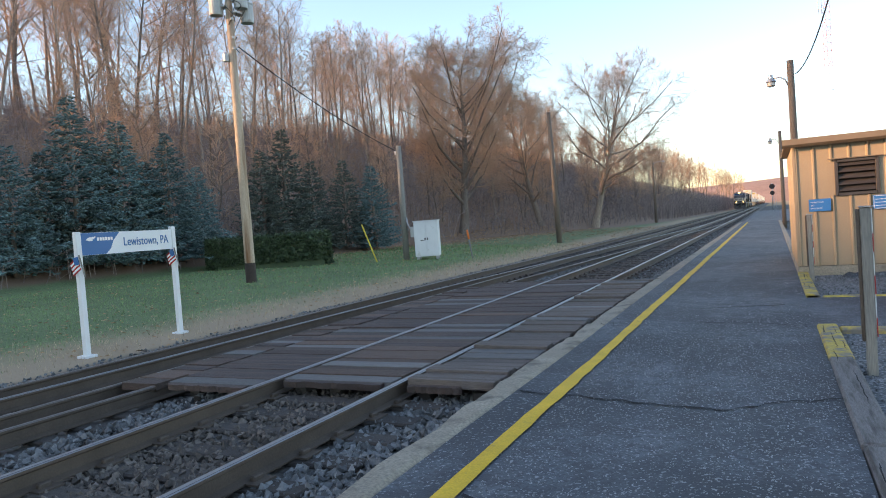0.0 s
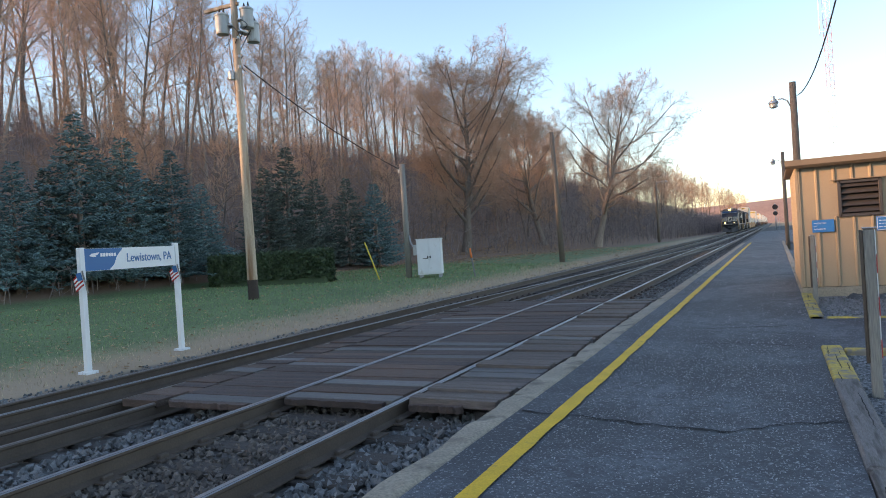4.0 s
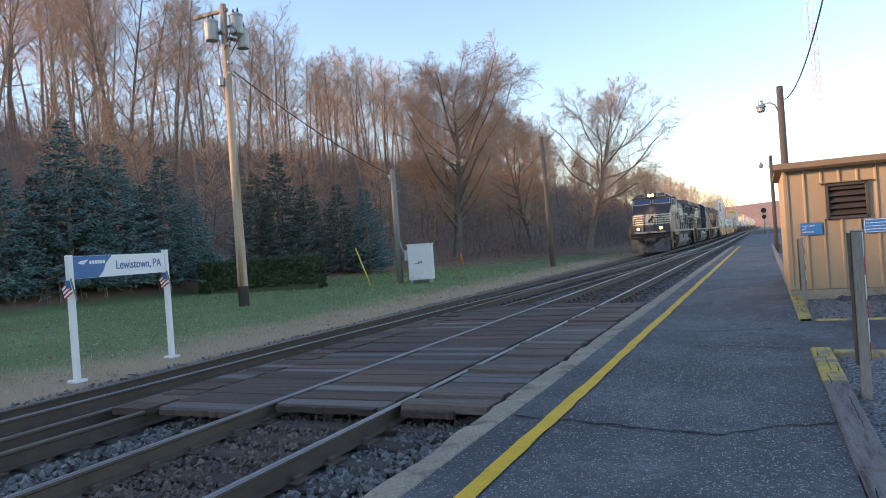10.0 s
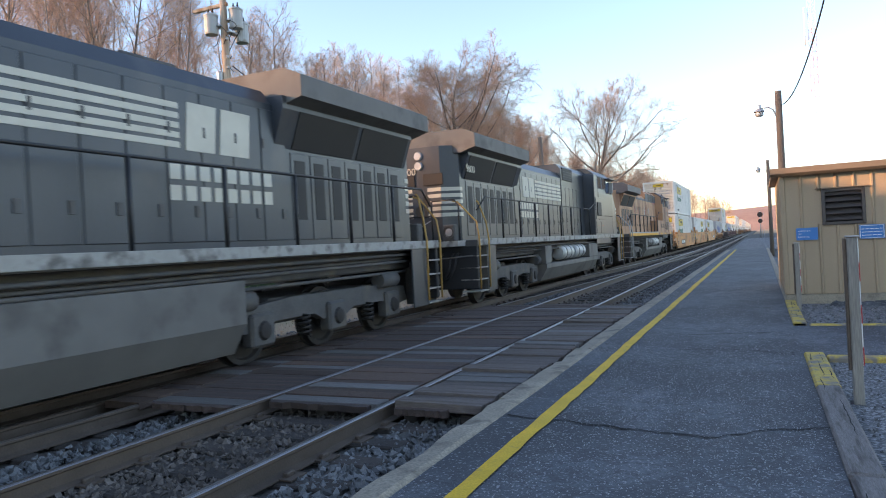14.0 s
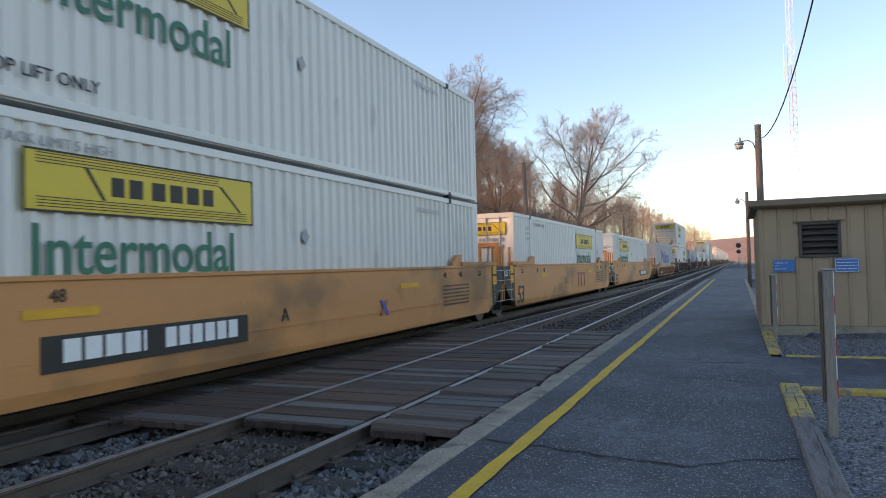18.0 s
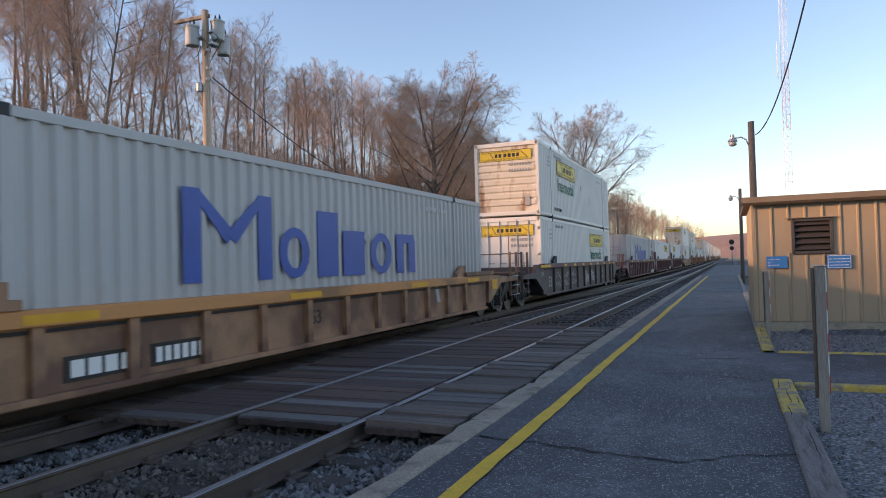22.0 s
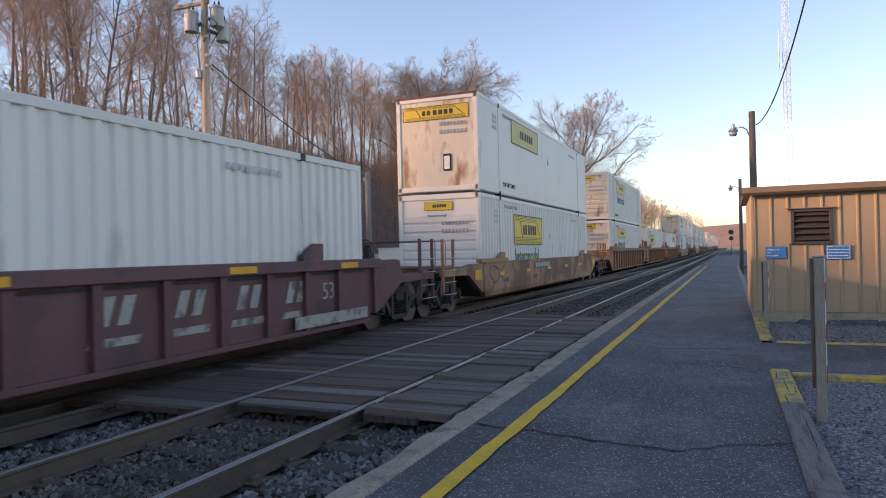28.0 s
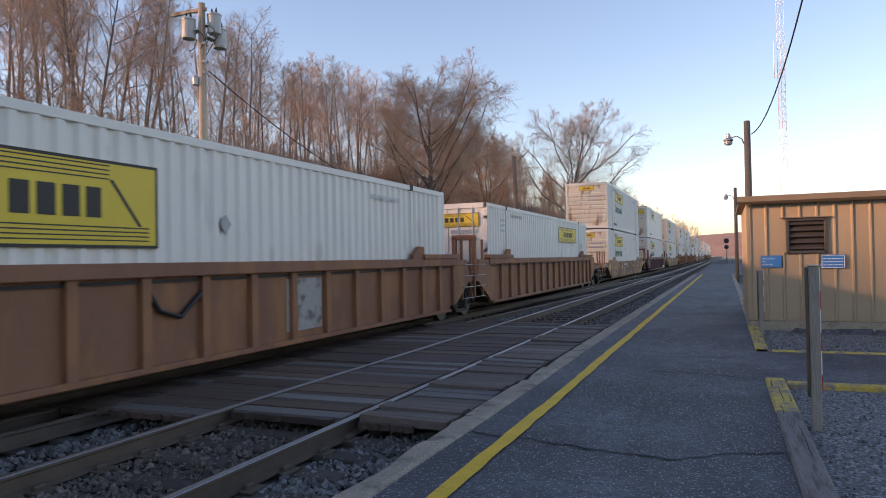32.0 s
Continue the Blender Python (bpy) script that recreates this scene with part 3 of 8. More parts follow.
# ---- the platform ----
def build_platform():
    rng = random.Random(8)
    g = Geo()
    n = 120
    ys = [-30] + [-4 + 62.0 * i / n for i in range(n + 1)]
    xs = [-2.09, -1.6, -1.1, -0.6, -0.1, 0.4]
    hump = lambda x, y: 0.012 * noise.noise((x * 0.8, y * 0.35, 5)) + 0.004
    v = [(x, y, 0.03 + hump(x, y)) for y in ys for x in xs]
    m = len(xs)
    g.add(v, [(j * m + i, j * m + i + 1, (j + 1) * m + i + 1, (j + 1) * m + i) for j in range(len(ys) - 1) for i in range(m - 1)], True)
    g.box(0.4, 8.98, -0.3, 14, 11.72, 0.03)
    g.box(-2.09, 57.9, -0.3, 0.4, 58.0, 0.028)
    g.box(-2.06, -30, -0.3, 0.39, 58, 0.0)
    platform = solid("platform", g, ASPHALT, "cracked dark asphalt station platform with patched areas", "platform", "structure")
    # cracks: thin sunk fillings, slightly raised tar
    for pts in ([(-2.05, 5.62), (-1.5, 5.55), (-0.8, 5.35), (-0.35, 5.32), (0.0, 5.6), (0.4, 5.75)], [(-1.0, 9.25), (-0.5, 9.35), (0.0, 9.2), (0.3, 8.95)], [(-2.0, 14.1), (-1.2, 14.35), (-0.3, 14.3), (0.4, 14.5)], [(-1.9, 21.0), (-0.8, 20.7), (0.3, 21.2)], [(-1.9, 28.0), (0.3, 27.6)], [(-1.0, 10.6), (0.1, 10.9)], [(-1.6, 3.4), (-0.9, 3.1), (-0.2, 3.2)]):
        c = Geo()
        fine = []
        for (x0, y0), (x1, y1) in zip(pts, pts[1:]):
            for k in range(6):
                u = k / 6
                fine.append((x0 + (x1 - x0) * u + rng.uniform(-0.012, 0.012), y0 + (y1 - y0) * u + rng.uniform(-0.03, 0.03)))
        fine.append(pts[-1])
        w = [rng.uniform(0.006, 0.02) for _ in fine]
        v = [(x, y + s * k, 0.034 + hump(x, y) + 0.003) for (x, y), k in zip(fine, w) for s in (-1, 1)]
        c.add(v, [(2 * i, 2 * i + 2, 2 * i + 3, 2 * i + 1) for i in range(len(fine) - 1)])
        part("tar_crack", c, CRACK, platform, "dark tarred crack in the asphalt")
    line = Geo()
    for i in range(240):
        y = -4 + i * 0.255
        a, b = -1.76 + rng.uniform(-0.008, 0.008), -1.63 + rng.uniform(-0.012, 0.008)
        if i == 0:
            last = (a, b)
        line.add([(last[0], y, 0.037 + hump(-1.7, y) + 0.004), (last[1], y, 0.037 + hump(-1.7, y) + 0.004), (b, y + 0.255, 0.037 + hump(-1.7, y + 0.255) + 0.004), (a, y + 0.255, 0.037 + hump(-1.7, y + 0.255) + 0.004)], [(0, 1, 2, 3)])
        last = (a, b)
    part("safety_line", line, YELLOW, platform, "worn yellow safety line painted along the platform")
    # the kerb in cast lengths, chipped at the joints
    kerb = thing("platform_kerb", "chipped pale concrete kerb along the platform edge", "kerb", kind="structure")
    y = -6.0
    while y < 58:
        length = 3.05
        k = Geo()
        cut = [0.0] + sorted(rng.uniform(0.1, length - 0.1) for _ in range(9)) + [length - 0.012]
        left = [rng.uniform(-0.012, 0.012) for _ in cut]
        prof = [(-2.34, -0.45), (-2.34, 0.022), (-2.318, 0.045), (-2.14, 0.05), (-2.105, 0.042), (-2.075, 0.02), (-2.07, -0.2)]
        v = []
        for c, d in zip(cut, left):
            chip = rng.uniform(0.012, 0.035) if rng.random() < 0.14 else 0
            v += [(px + (d + chip if i < 3 else d * 0.4), y + c, pz - (chip * 0.6 if i in (1, 2) else 0.0) + (0.0 if i in (0, 6) else rng.uniform(-0.009, 0.005))) for i, (px, pz) in enumerate(prof)]
        m = len(prof)
        k.add(v, [(j * m + i, j * m + i + 1, (j + 1) * m + i + 1, (j + 1) * m + i) for j in range(len(cut) - 1) for i in range(m - 1)] + [tuple(range(m)), tuple(range((len(cut) - 1) * m, len(cut) * m))])
        part("kerb_stone", k, CURB, kerb)
        y += length
    # pale strip along the other edge of the platform, beyond the building
    strip = Geo()
    for i in range(20):
        y = 15.7 + i * 2.1
        strip.box(0.4, y, -0.3, 0.58, y + 2.08, 0.05 + rng.uniform(-0.01, 0.01), 0.015)
    solid("edge_strip", strip, CURB, "pale crumbling concrete edging along the platform", "edging", "structure")
    yard = Geo()
    yard.box(0.6, -20, -0.35, 16, 8.8, -0.01)
    yard.box(0.6, 11.85, -0.35, 16, 40, -0.015)
    yard.box(-2.2, 58, -0.35, 16, 130, -0.03)
    solid("gravel_yard", yard, GRAVEL, "dark fine gravel yard beside the platform", "gravel", "structure")


build_platform()


def landscape_timber(y0, y1, x0, x1, z, painted, label, name="edging_timber"):
    """A weathered squared timber with checks along its grain."""
    rng = random.Random(int(y0 * 10 + x0 * 77))
    ob = thing(name, label, "timber")
    long_y = y1 - y0 > x1 - x0
    g = Geo()
    g.box(x0, y0, z - 0.2, x1, y1, z, 0.018)
    part("beam", g, TIMBER, ob)
    if painted:
        p0, p1 = painted
        q = Geo().box(x0 - 0.003 if long_y else p0, p0 if long_y else y0 - 0.003, z - 0.1, x1 + 0.003 if long_y else p1, p1 if long_y else y1 + 0.003, z + 0.004, 0.018)
        part("paint_coat", q, OLD_YELLOW, ob, "worn yellow paint on the timber end")
    for _ in range(9 if long_y else 0):
        c = Geo()
        x, y = rng.uniform(x0 + 0.03, x1 - 0.03), rng.uniform(y0 + 0.1, y1 - 0.6)
        pts = [(x + rng.uniform(-0.008, 0.008), y + k * rng.uniform(0.05, 0.12)) for k in range(7)]
        v = [(a + s * 0.0045 * (1 - abs(k - 3) / 3.5), b, z + 0.006) for k, (a, b) in enumerate(pts) for s in (-1, 1)]
        c.add(v, [(2 * i, 2 * i + 1, 2 * i + 3, 2 * i + 2) for i in range(6)])
        part("drying_check", c, CRACK, ob, "dark crack along the grain")
    return ob


landscape_timber(4.62, 8.98, 0.4, 0.6, 0.075, (7.1, 8.98), "weathered grey edging timber with a yellow painted end")
landscape_timber(1.4, 4.6, 0.41, 0.61, 0.07, None, "weathered grey edging timber beside the platform")
landscape_timber(11.78, 15.45, 0.4, 0.58, 0.07, (11.78, 15.45), "yellow painted edging timber beside the shed")
landscape_timber(8.8, 8.96, 0.62, 5.0, 0.05, (0.62, 5.0), "yellow painted timber across the gravel yard", "cross_timber")
landscape_timber(11.74, 11.9, 0.62, 5.0, 0.04, (0.62, 5.0), "thin yellow painted timber across the yard by the shed", "cross_timber")


def marker_post(x, y, top, label):
    """Grey timber post with a steel channel and a red and white reflector strip."""
    ob = thing("marker_post", label, "post", pose(x, y, 0))
    part("post", Geo().box(-0.04, -0.04, -0.3, 0.04, 0.04, top, 0.01), POLE_GREY, ob)
    part("channel", Geo().box(-0.066, -0.03, 0.28, -0.042, 0.03, top - 0.01, 0.006), RAIL, ob, "rusty steel channel")
    for i in range(0, 6, 2):
        strip = Geo().box(0.042, -0.03, 0.32 + i * (top - 0.34) / 6, 0.052, 0.03, 0.32 + (i + 0.9) * (top - 0.34) / 6, 0.004)
        part("red_band", strip, RED, ob, "red reflector band")
    pale = Geo().box(0.041, -0.028, 0.32, 0.049, 0.028, top - 0.01, 0.003)
    part("white_strip", pale, WHITE, ob, "white reflector strip")
    part("cap", Geo().box(-0.045, -0.045, top, 0.065, 0.045, top + 0.012, 0.004), STEEL_GREY, ob)


marker_post(0.70, 6.78, 1.41, "grey timber marker post with red and white reflector strip")
marker_post(0.60, 14.3, 1.22, "grey timber marker post with reflector strip in front of the shed")


# ---- the shed ----
def build_shed():
    shed = thing("shed", "tan ribbed metal shed with a brown flat roof and louvered vent", "shed")
    x0, x1, y0, y1, z0, z1 = 0.44, 8.6, 15.5, 20.4, 0.18, 2.56
    hole = (1.16, 1.84, 1.55, 2.2)
    strip_w = 0.305
    rib = [(0, 0), (0.02, -0.028), (0.045, -0.028), (0.065, 0), (strip_w, 0), (strip_w, 0.012), (0, 0.012)]

    def panel(za, zb):
        return Geo().prism(rib, 2, za, zb).mesh("wall_panel", SIDING)

    full, low, high = panel(z0, z1), panel(z0, hole[2]), panel(hole[3], z1)
    n = int((x1 - x0) / strip_w)
    for i in range(n + 1):
        x = x0 + i * strip_w
        inside = x + strip_w > hole[0] + 0.02 and x < hole[1] - 0.02
        for me in ((low, high) if inside else (full,)):
            ob = part("wall_panel", me, None, shed)
            ob.location = (x, y0, 0)
    for xa, xb in ((hole[0] - 0.16, hole[0]), (hole[1], hole[1] + 0.16)):
        part("wall_panel", Geo().box(xa, y0 - 0.004, hole[2], xb, y0 + 0.012, hole[3]), SIDING, shed)
    side = Geo().prism([(0, 0), (-0.028, 0.02), (-0.028, 0.045), (0, 0.065), (0, strip_w), (0.012, strip_w), (0.012, 0)], 2, z0, z1).mesh("wall_panel", SIDING)
    for i in range(16):
        ob = part("wall_panel", side, None, shed)
        ob.location = (x0, y0 + i * strip_w, 0)
    part("core", Geo().box(x0 + 0.004, y0 + 0.35, 0.05, x1, y1, z1), FASCIA, shed, "plain inner frame of the shed")
    part("corner_trim", Geo().box(x0 - 0.035, y0 - 0.035, z0, x0 + 0.02, y0 + 0.03, z1, 0.004), SIDING, shed)
    part("footing", Geo().box(x0 - 0.02, y0 - 0.03, -0.3, x1, y1, 0.17, 0.01), CURB, shed, "pale concrete footing")
    part("roof", Geo().box(x0 - 0.16, y0 - 0.16, z1 + 0.04, x1 + 0.3, y1 + 0.2, z1 + 0.13, 0.01), FASCIA, shed, "brown metal roof edge")
    part("gutter", Geo().prism([(y0 - 0.24, z1 + 0.13), (y0 - 0.24, z1 + 0.02), (y0 - 0.17, z1 - 0.03), (y0 - 0.155, z1 - 0.03), (y0 - 0.155, z1 + 0.14)], 0, x0 - 0.2, x1 + 0.3), FASCIA, shed, "brown gutter along the roof edge")
    vent = part("vent", Geo().box(hole[0] - 0.03, y0 - 0.05, hole[2] - 0.03, hole[0] + 0.03, y0 + 0.05, hole[3] + 0.03, 0.006).box(hole[1] - 0.03, y0 - 0.05, hole[2] - 0.03, hole[1] + 0.03, y0 + 0.05, hole[3] + 0.03, 0.006).box(hole[0], y0 - 0.05, hole[2] - 0.03, hole[1], y0 + 0.05, hole[2] + 0.03, 0.006).box(hole[0], y0 - 0.05, hole[3] - 0.03, hole[1], y0 + 0.05, hole[3] + 0.03, 0.006), LOUVER, shed, "dark brown louvered vent")
    for i in range(5):
        z = hole[2] + 0.06 + i * 0.122
        part("slat", Geo().prism([(y0 - 0.045, z), (y0 - 0.035, z - 0.008), (y0 + 0.06, z + 0.1), (y0 + 0.05, z + 0.108)], 0, hole[0], hole[1]), LOUVER, vent)
    part("backing", Geo().box(hole[0] - 0.1, y0 + 0.1, hole[2] - 0.1, hole[1] + 0.1, y0 + 0.12, hole[3] + 0.1), BLACK, vent)
    part("drip_strip", Geo().box(hole[0] - 0.14, y0 - 0.09, hole[3] + 0.03, hole[1] + 0.1, y0 - 0.028, hole[3] + 0.05, 0.004), FASCIA, shed)
    return shed


build_shed()


def broken_asphalt():
    rng = random.Random(5)
    for k, (x, y, w) in enumerate(((1.35, 15.0, 0.22), (1.75, 14.9, 0.3), (2.2, 15.0, 0.42), (2.75, 14.95, 0.36), (3.2, 15.05, 0.3))):
        ob = thing("asphalt_chunk", "broken dark asphalt chunk lying against the shed footing", "rubble", pose(x, y, -0.015, 0, 0, rng.uniform(-20, 20)), "asphalt chunks by the shed")
        n, g = 9, Geo()
        ring = [(w * rng.uniform(0.7, 1.1) * math.cos(6.283 * i / n), 0.13 * rng.uniform(0.7, 1.2) * math.sin(6.283 * i / n)) for i in range(n)]
        v = [(a, b, 0) for a, b in ring] + [(a * 0.85, b * 0.85, rng.uniform(0.05, 0.11)) for a, b in ring]
        g.add(v, [(i, (i + 1) % n, n + (i + 1) % n, n + i) for i in range(n)] + [tuple(range(n, 2 * n))])
        part("chunk", g, ASPHALT, ob)


broken_asphalt()


def blue_sign(x0, x1, z0, z1, lines, label, border=False):
    ob = thing("wall_sign", label, "sign", pose(0, 15.455, 0))
    part("plate", Geo().box(x0, -0.006, z0, x1, 0.006, z1, 0.003), SIGN_BLUE, ob)
    if border:
        b = Geo()
        for a in ((x0 + 0.012, z0 + 0.012, x1 - 0.012, z0 + 0.02), (x0 + 0.012, z1 - 0.02, x1 - 0.012, z1 - 0.012), (x0 + 0.012, z0 + 0.012, x0 + 0.02, z1 - 0.012), (x1 - 0.02, z0 + 0.012, x1 - 0.012, z1 - 0.012)):
            b.box(a[0], -0.011, a[1], a[2], -0.006, a[3])
        part("border", b, WHITE, ob)
    if lines:
        for i, text in enumerate(lines):
            lettering("text", text, 0.036, Matrix.Translation((x0 + 0.03, -0.009, z1 - 0.075 - 0.058 * i)) @ END, WHITE, ob)
    else:
        rng, b = random.Random(3), Geo()
        for i in range(3):
            z = z1 - 0.075 - i * 0.06
            x = x0 + 0.04
            while x < x1 - 0.06:
                w = min(rng.uniform(0.03, 0.1), x1 - 0.04 - x)
                b.box(x, -0.009, z - 0.011, x + w, -0.007, z)
                x += w + 0.014
        part("small_print", b, WHITE, ob, "white lines of small print", "stuff")


blue_sign(0.66, 1.04, 1.25, 1.49, ("WHEELCHAIR", "LIFT", "ENCLOSURE"), "blue enclosure sign on the tan shed wall")
blue_sign(1.74, 2.16, 1.22, 1.49, (), "blue information sign with white print on the shed wall", True)


# ---- lamps, mast and signal by the platform ----
def platform_lamp(x, y, top):
    ob = thing("platform_lamp", "brown timber lamp post with a hooded lamp on a curved arm", "street lamp", pose(x, y, 0), "platform lamps")
    part("post", Geo().tube([(0, 0, -0.3), (0, 0, 2.5), (0, 0, top)], [0.12, 0.11, 0.095], 10), POLE_DARK, ob)
    part("arm", Geo().tube([(-0.08, 0, top - 0.75), (-0.16, 0, top - 0.55), (-0.3, 0, top - 0.46), (-0.5, 0, top - 0.48)], 0.022, 7), STEEL_GREY, ob, "curved metal arm")
    head = part("lamp_head", Geo().lathe([(0.03, 0.2), (0.06, 0.19), (0.07, 0.06), (0.13, 0.03), (0.15, -0.02), (0.13, -0.04)], (-0.55, 0, top - 0.55), 2, 14), STEEL_GREY, ob, "grey hooded lamp head")
    part("globe", Geo().lathe([(0.12, -0.04), (0.12, -0.13), (0.08, -0.17), (0.02, -0.18)], (-0.55, 0, top - 0.55), 2, 14), CAN, head)


platform_lamp(0.72, 23.8, 5.72)
platform_lamp(0.66, 47.2, 5.72)
platform_lamp(5.1, 41.0, 3.15)


def cable(name, a, b, sag, r, label, material=None):
    g = Geo()
    a, b = Vector(a), Vector(b)
    g.tube([a.lerp(b, i / 16) - Vector((0, 0, 4 * sag * (i / 16) * (1 - i / 16))) for i in range(17)], r, 5)
    tagged(new(name, g.mesh(name, material or BLACK)), label, "cable")


cable("service_wire", (0.84, 23.8, 5.3), (1.41, 13.27, 6.22), 0.55, 0.016, "black service wire hanging from the lamp post")


def lattice_mast(x, y, height):
    ob = thing("lattice_mast", "tall slender red and white lattice radio mast", "mast", pose(x, y, 0))
    red = paint("mast_red", (0.5, 0.2, 0.16), 0.6)
    legs = [(0.62 * math.cos(a), 0.62 * math.sin(a)) for a in (0.4, 2.5, 4.6)]
    n = int(height / 1.2)
    for band in range(6):
        g = Geo()
        for i in range(n * band // 6, n * (band + 1) // 6):
            z0, z1 = i * 1.2, (i + 1) * 1.2
            for k in range(3):
                a, b = legs[k], legs[(k + 1) % 3]
                g.tube([(*a, z0), (*a, z1)], 0.04, 4, False)
                g.tube([(*a, z0), (*b, z1)], 0.022, 3, False)
                g.tube([(*a, z1), (*b, z1)], 0.02, 3, False)
        part("mast_section", g, WHITE if band % 2 else red, ob)
    part("antenna", Geo().tube([(-1.0, 0, 30), (-1.0, 0, 36)], 0.07, 6).tube([(-1, 0, 30.5), (0, 0, 30.5)], 0.04, 5), WHITE, ob, "white whip antenna")


lattice_mast(9.0, 124.0, 66.0)


def rail_signal(x, y):
    ob = thing("railway_signal", "dark railway signal mast with round head", "signal", pose(x, y, 0))
    part("mast", Geo().tube([(0, 0, -0.3), (0, 0, 4.6)], 0.09, 8), STEEL_GREY, ob)
    part("head", Geo().lathe([(0.05, -0.1), (0.42, -0.08), (0.45, 0), (0.42, 0.05), (0.05, 0.08)], (0, -0.2, 4.0), 1, 16), BLACK, ob, "round black signal head")
    part("head", Geo().lathe([(0.05, -0.1), (0.36, -0.08), (0.38, 0), (0.05, 0.08)], (0, -0.2, 2.9), 1, 16), BLACK, ob)
    part("ladder", Geo().box(0.25, 0.1, 0, 0.29, 0.14, 4.3).box(0.55, 0.1, 0, 0.59, 0.14, 4.3), STEEL_GREY, ob)


rail_signal(0.2, 132)


# ---- the lawn side ----
def station_sign():
    ob = thing("station_sign", "blue and white station sign on two white posts with flags", "sign")
    a, b = Vector((-10.95, 8.2, -0.36)), Vector((-11.3, 10.66, -0.36))
    for p, h in ((a, 2.22), (b, 2.26)):
        post = part("post", Geo().box(p.x - 0.05, p.y - 0.05, p.z, p.x + 0.05, p.y + 0.05, p.z + h, 0.01), WHITE, ob, "white square post")
        part("foot", Geo().box(p.x - 0.12, p.y - 0.12, p.z, p.x + 0.12, p.y + 0.12, p.z + 0.06, 0.01), WHITE, post)
    d = (b - a).normalized()
    side = Vector((d.y, -d.x, 0))
    # board space: x along the board, y up, z out towards the track
    board = Matrix((( d.x, 0, side.x, a.x), (d.y, 0, side.y, a.y), (0, 1, 0, 1.86 - 0.42), (0, 0, 0, 1)))
    L = (b - a).length

    def plate(name, outline, z0, z1, material, label=""):
        g = Geo().prism(outline, 2, z0, z1)
        me = g.mesh(name, material)
        me.transform(board)
        part(name, me, None, ob, label)

    plate("board", [(0.05, 0), (L - 0.05, 0), (L - 0.05, 0.40), (0.05, 0.40)], -0.025, 0.025, WHITE, "white sign board")
    plate("blue_field", [(0.05, 0.004), (0.62, 0.004), (0.74, 0.1), (0.82, 0.25), (0.98, 0.396), (0.05, 0.396)], 0.026, 0.03, BLUE, "blue end of the board")
    plate("emblem", [(0.16, 0.27), (0.22, 0.31), (0.4, 0.33), (0.36, 0.29), (0.3, 0.27), (0.33, 0.25), (0.24, 0.25)], 0.031, 0.034, WHITE, "white travelmark shape")
    for i in range(6):
        x = 0.42 + i * 0.065
        plate("emblem_bar", [(x, 0.25), (x + 0.05, 0.25), (x + 0.05, 0.31), (x, 0.31)], 0.031, 0.034, WHITE)
    lettering("place_name", "Lewistown, PA", 0.235, board @ Matrix.Translation((1.06, 0.13, 0.03)), BLUE, ob, "dark blue place name", 0.003, wide=0.88)
    for p, lean in ((a, 0.25), (b, -0.2)):
        flag = part("flag", Geo().box(-0.01, -0.01, -0.3, 0.01, 0.01, 0.1), POLE_GREY, ob, "small striped flag on a stick")
        flag.matrix_basis = Matrix.Translation((p.x + 0.07, p.y - 0.02, p.z + 1.72)) @ pose(0, 0, 0, 12, 0, -70)
        cloth = Geo()
        for i in range(7):
            cloth.add([(0.012 + 0.03 * math.sin(k) * 0.4, -0.02 - k * 0.045, 0.08 - i * 0.034 - 0.02 * k - dz) for k in range(5) for dz in (0, 0.034)], [(2 * k, 2 * k + 1, 2 * k + 3, 2 * k + 2) for k in range(4)])
            part("stripe", cloth, RED if i % 2 == 0 else WHITE, flag)
            cloth = Geo()
        part("canton", Geo().box(0.016, -0.105, -0.06, 0.034, -0.02, 0.075), BLUE, flag)


station_sign()


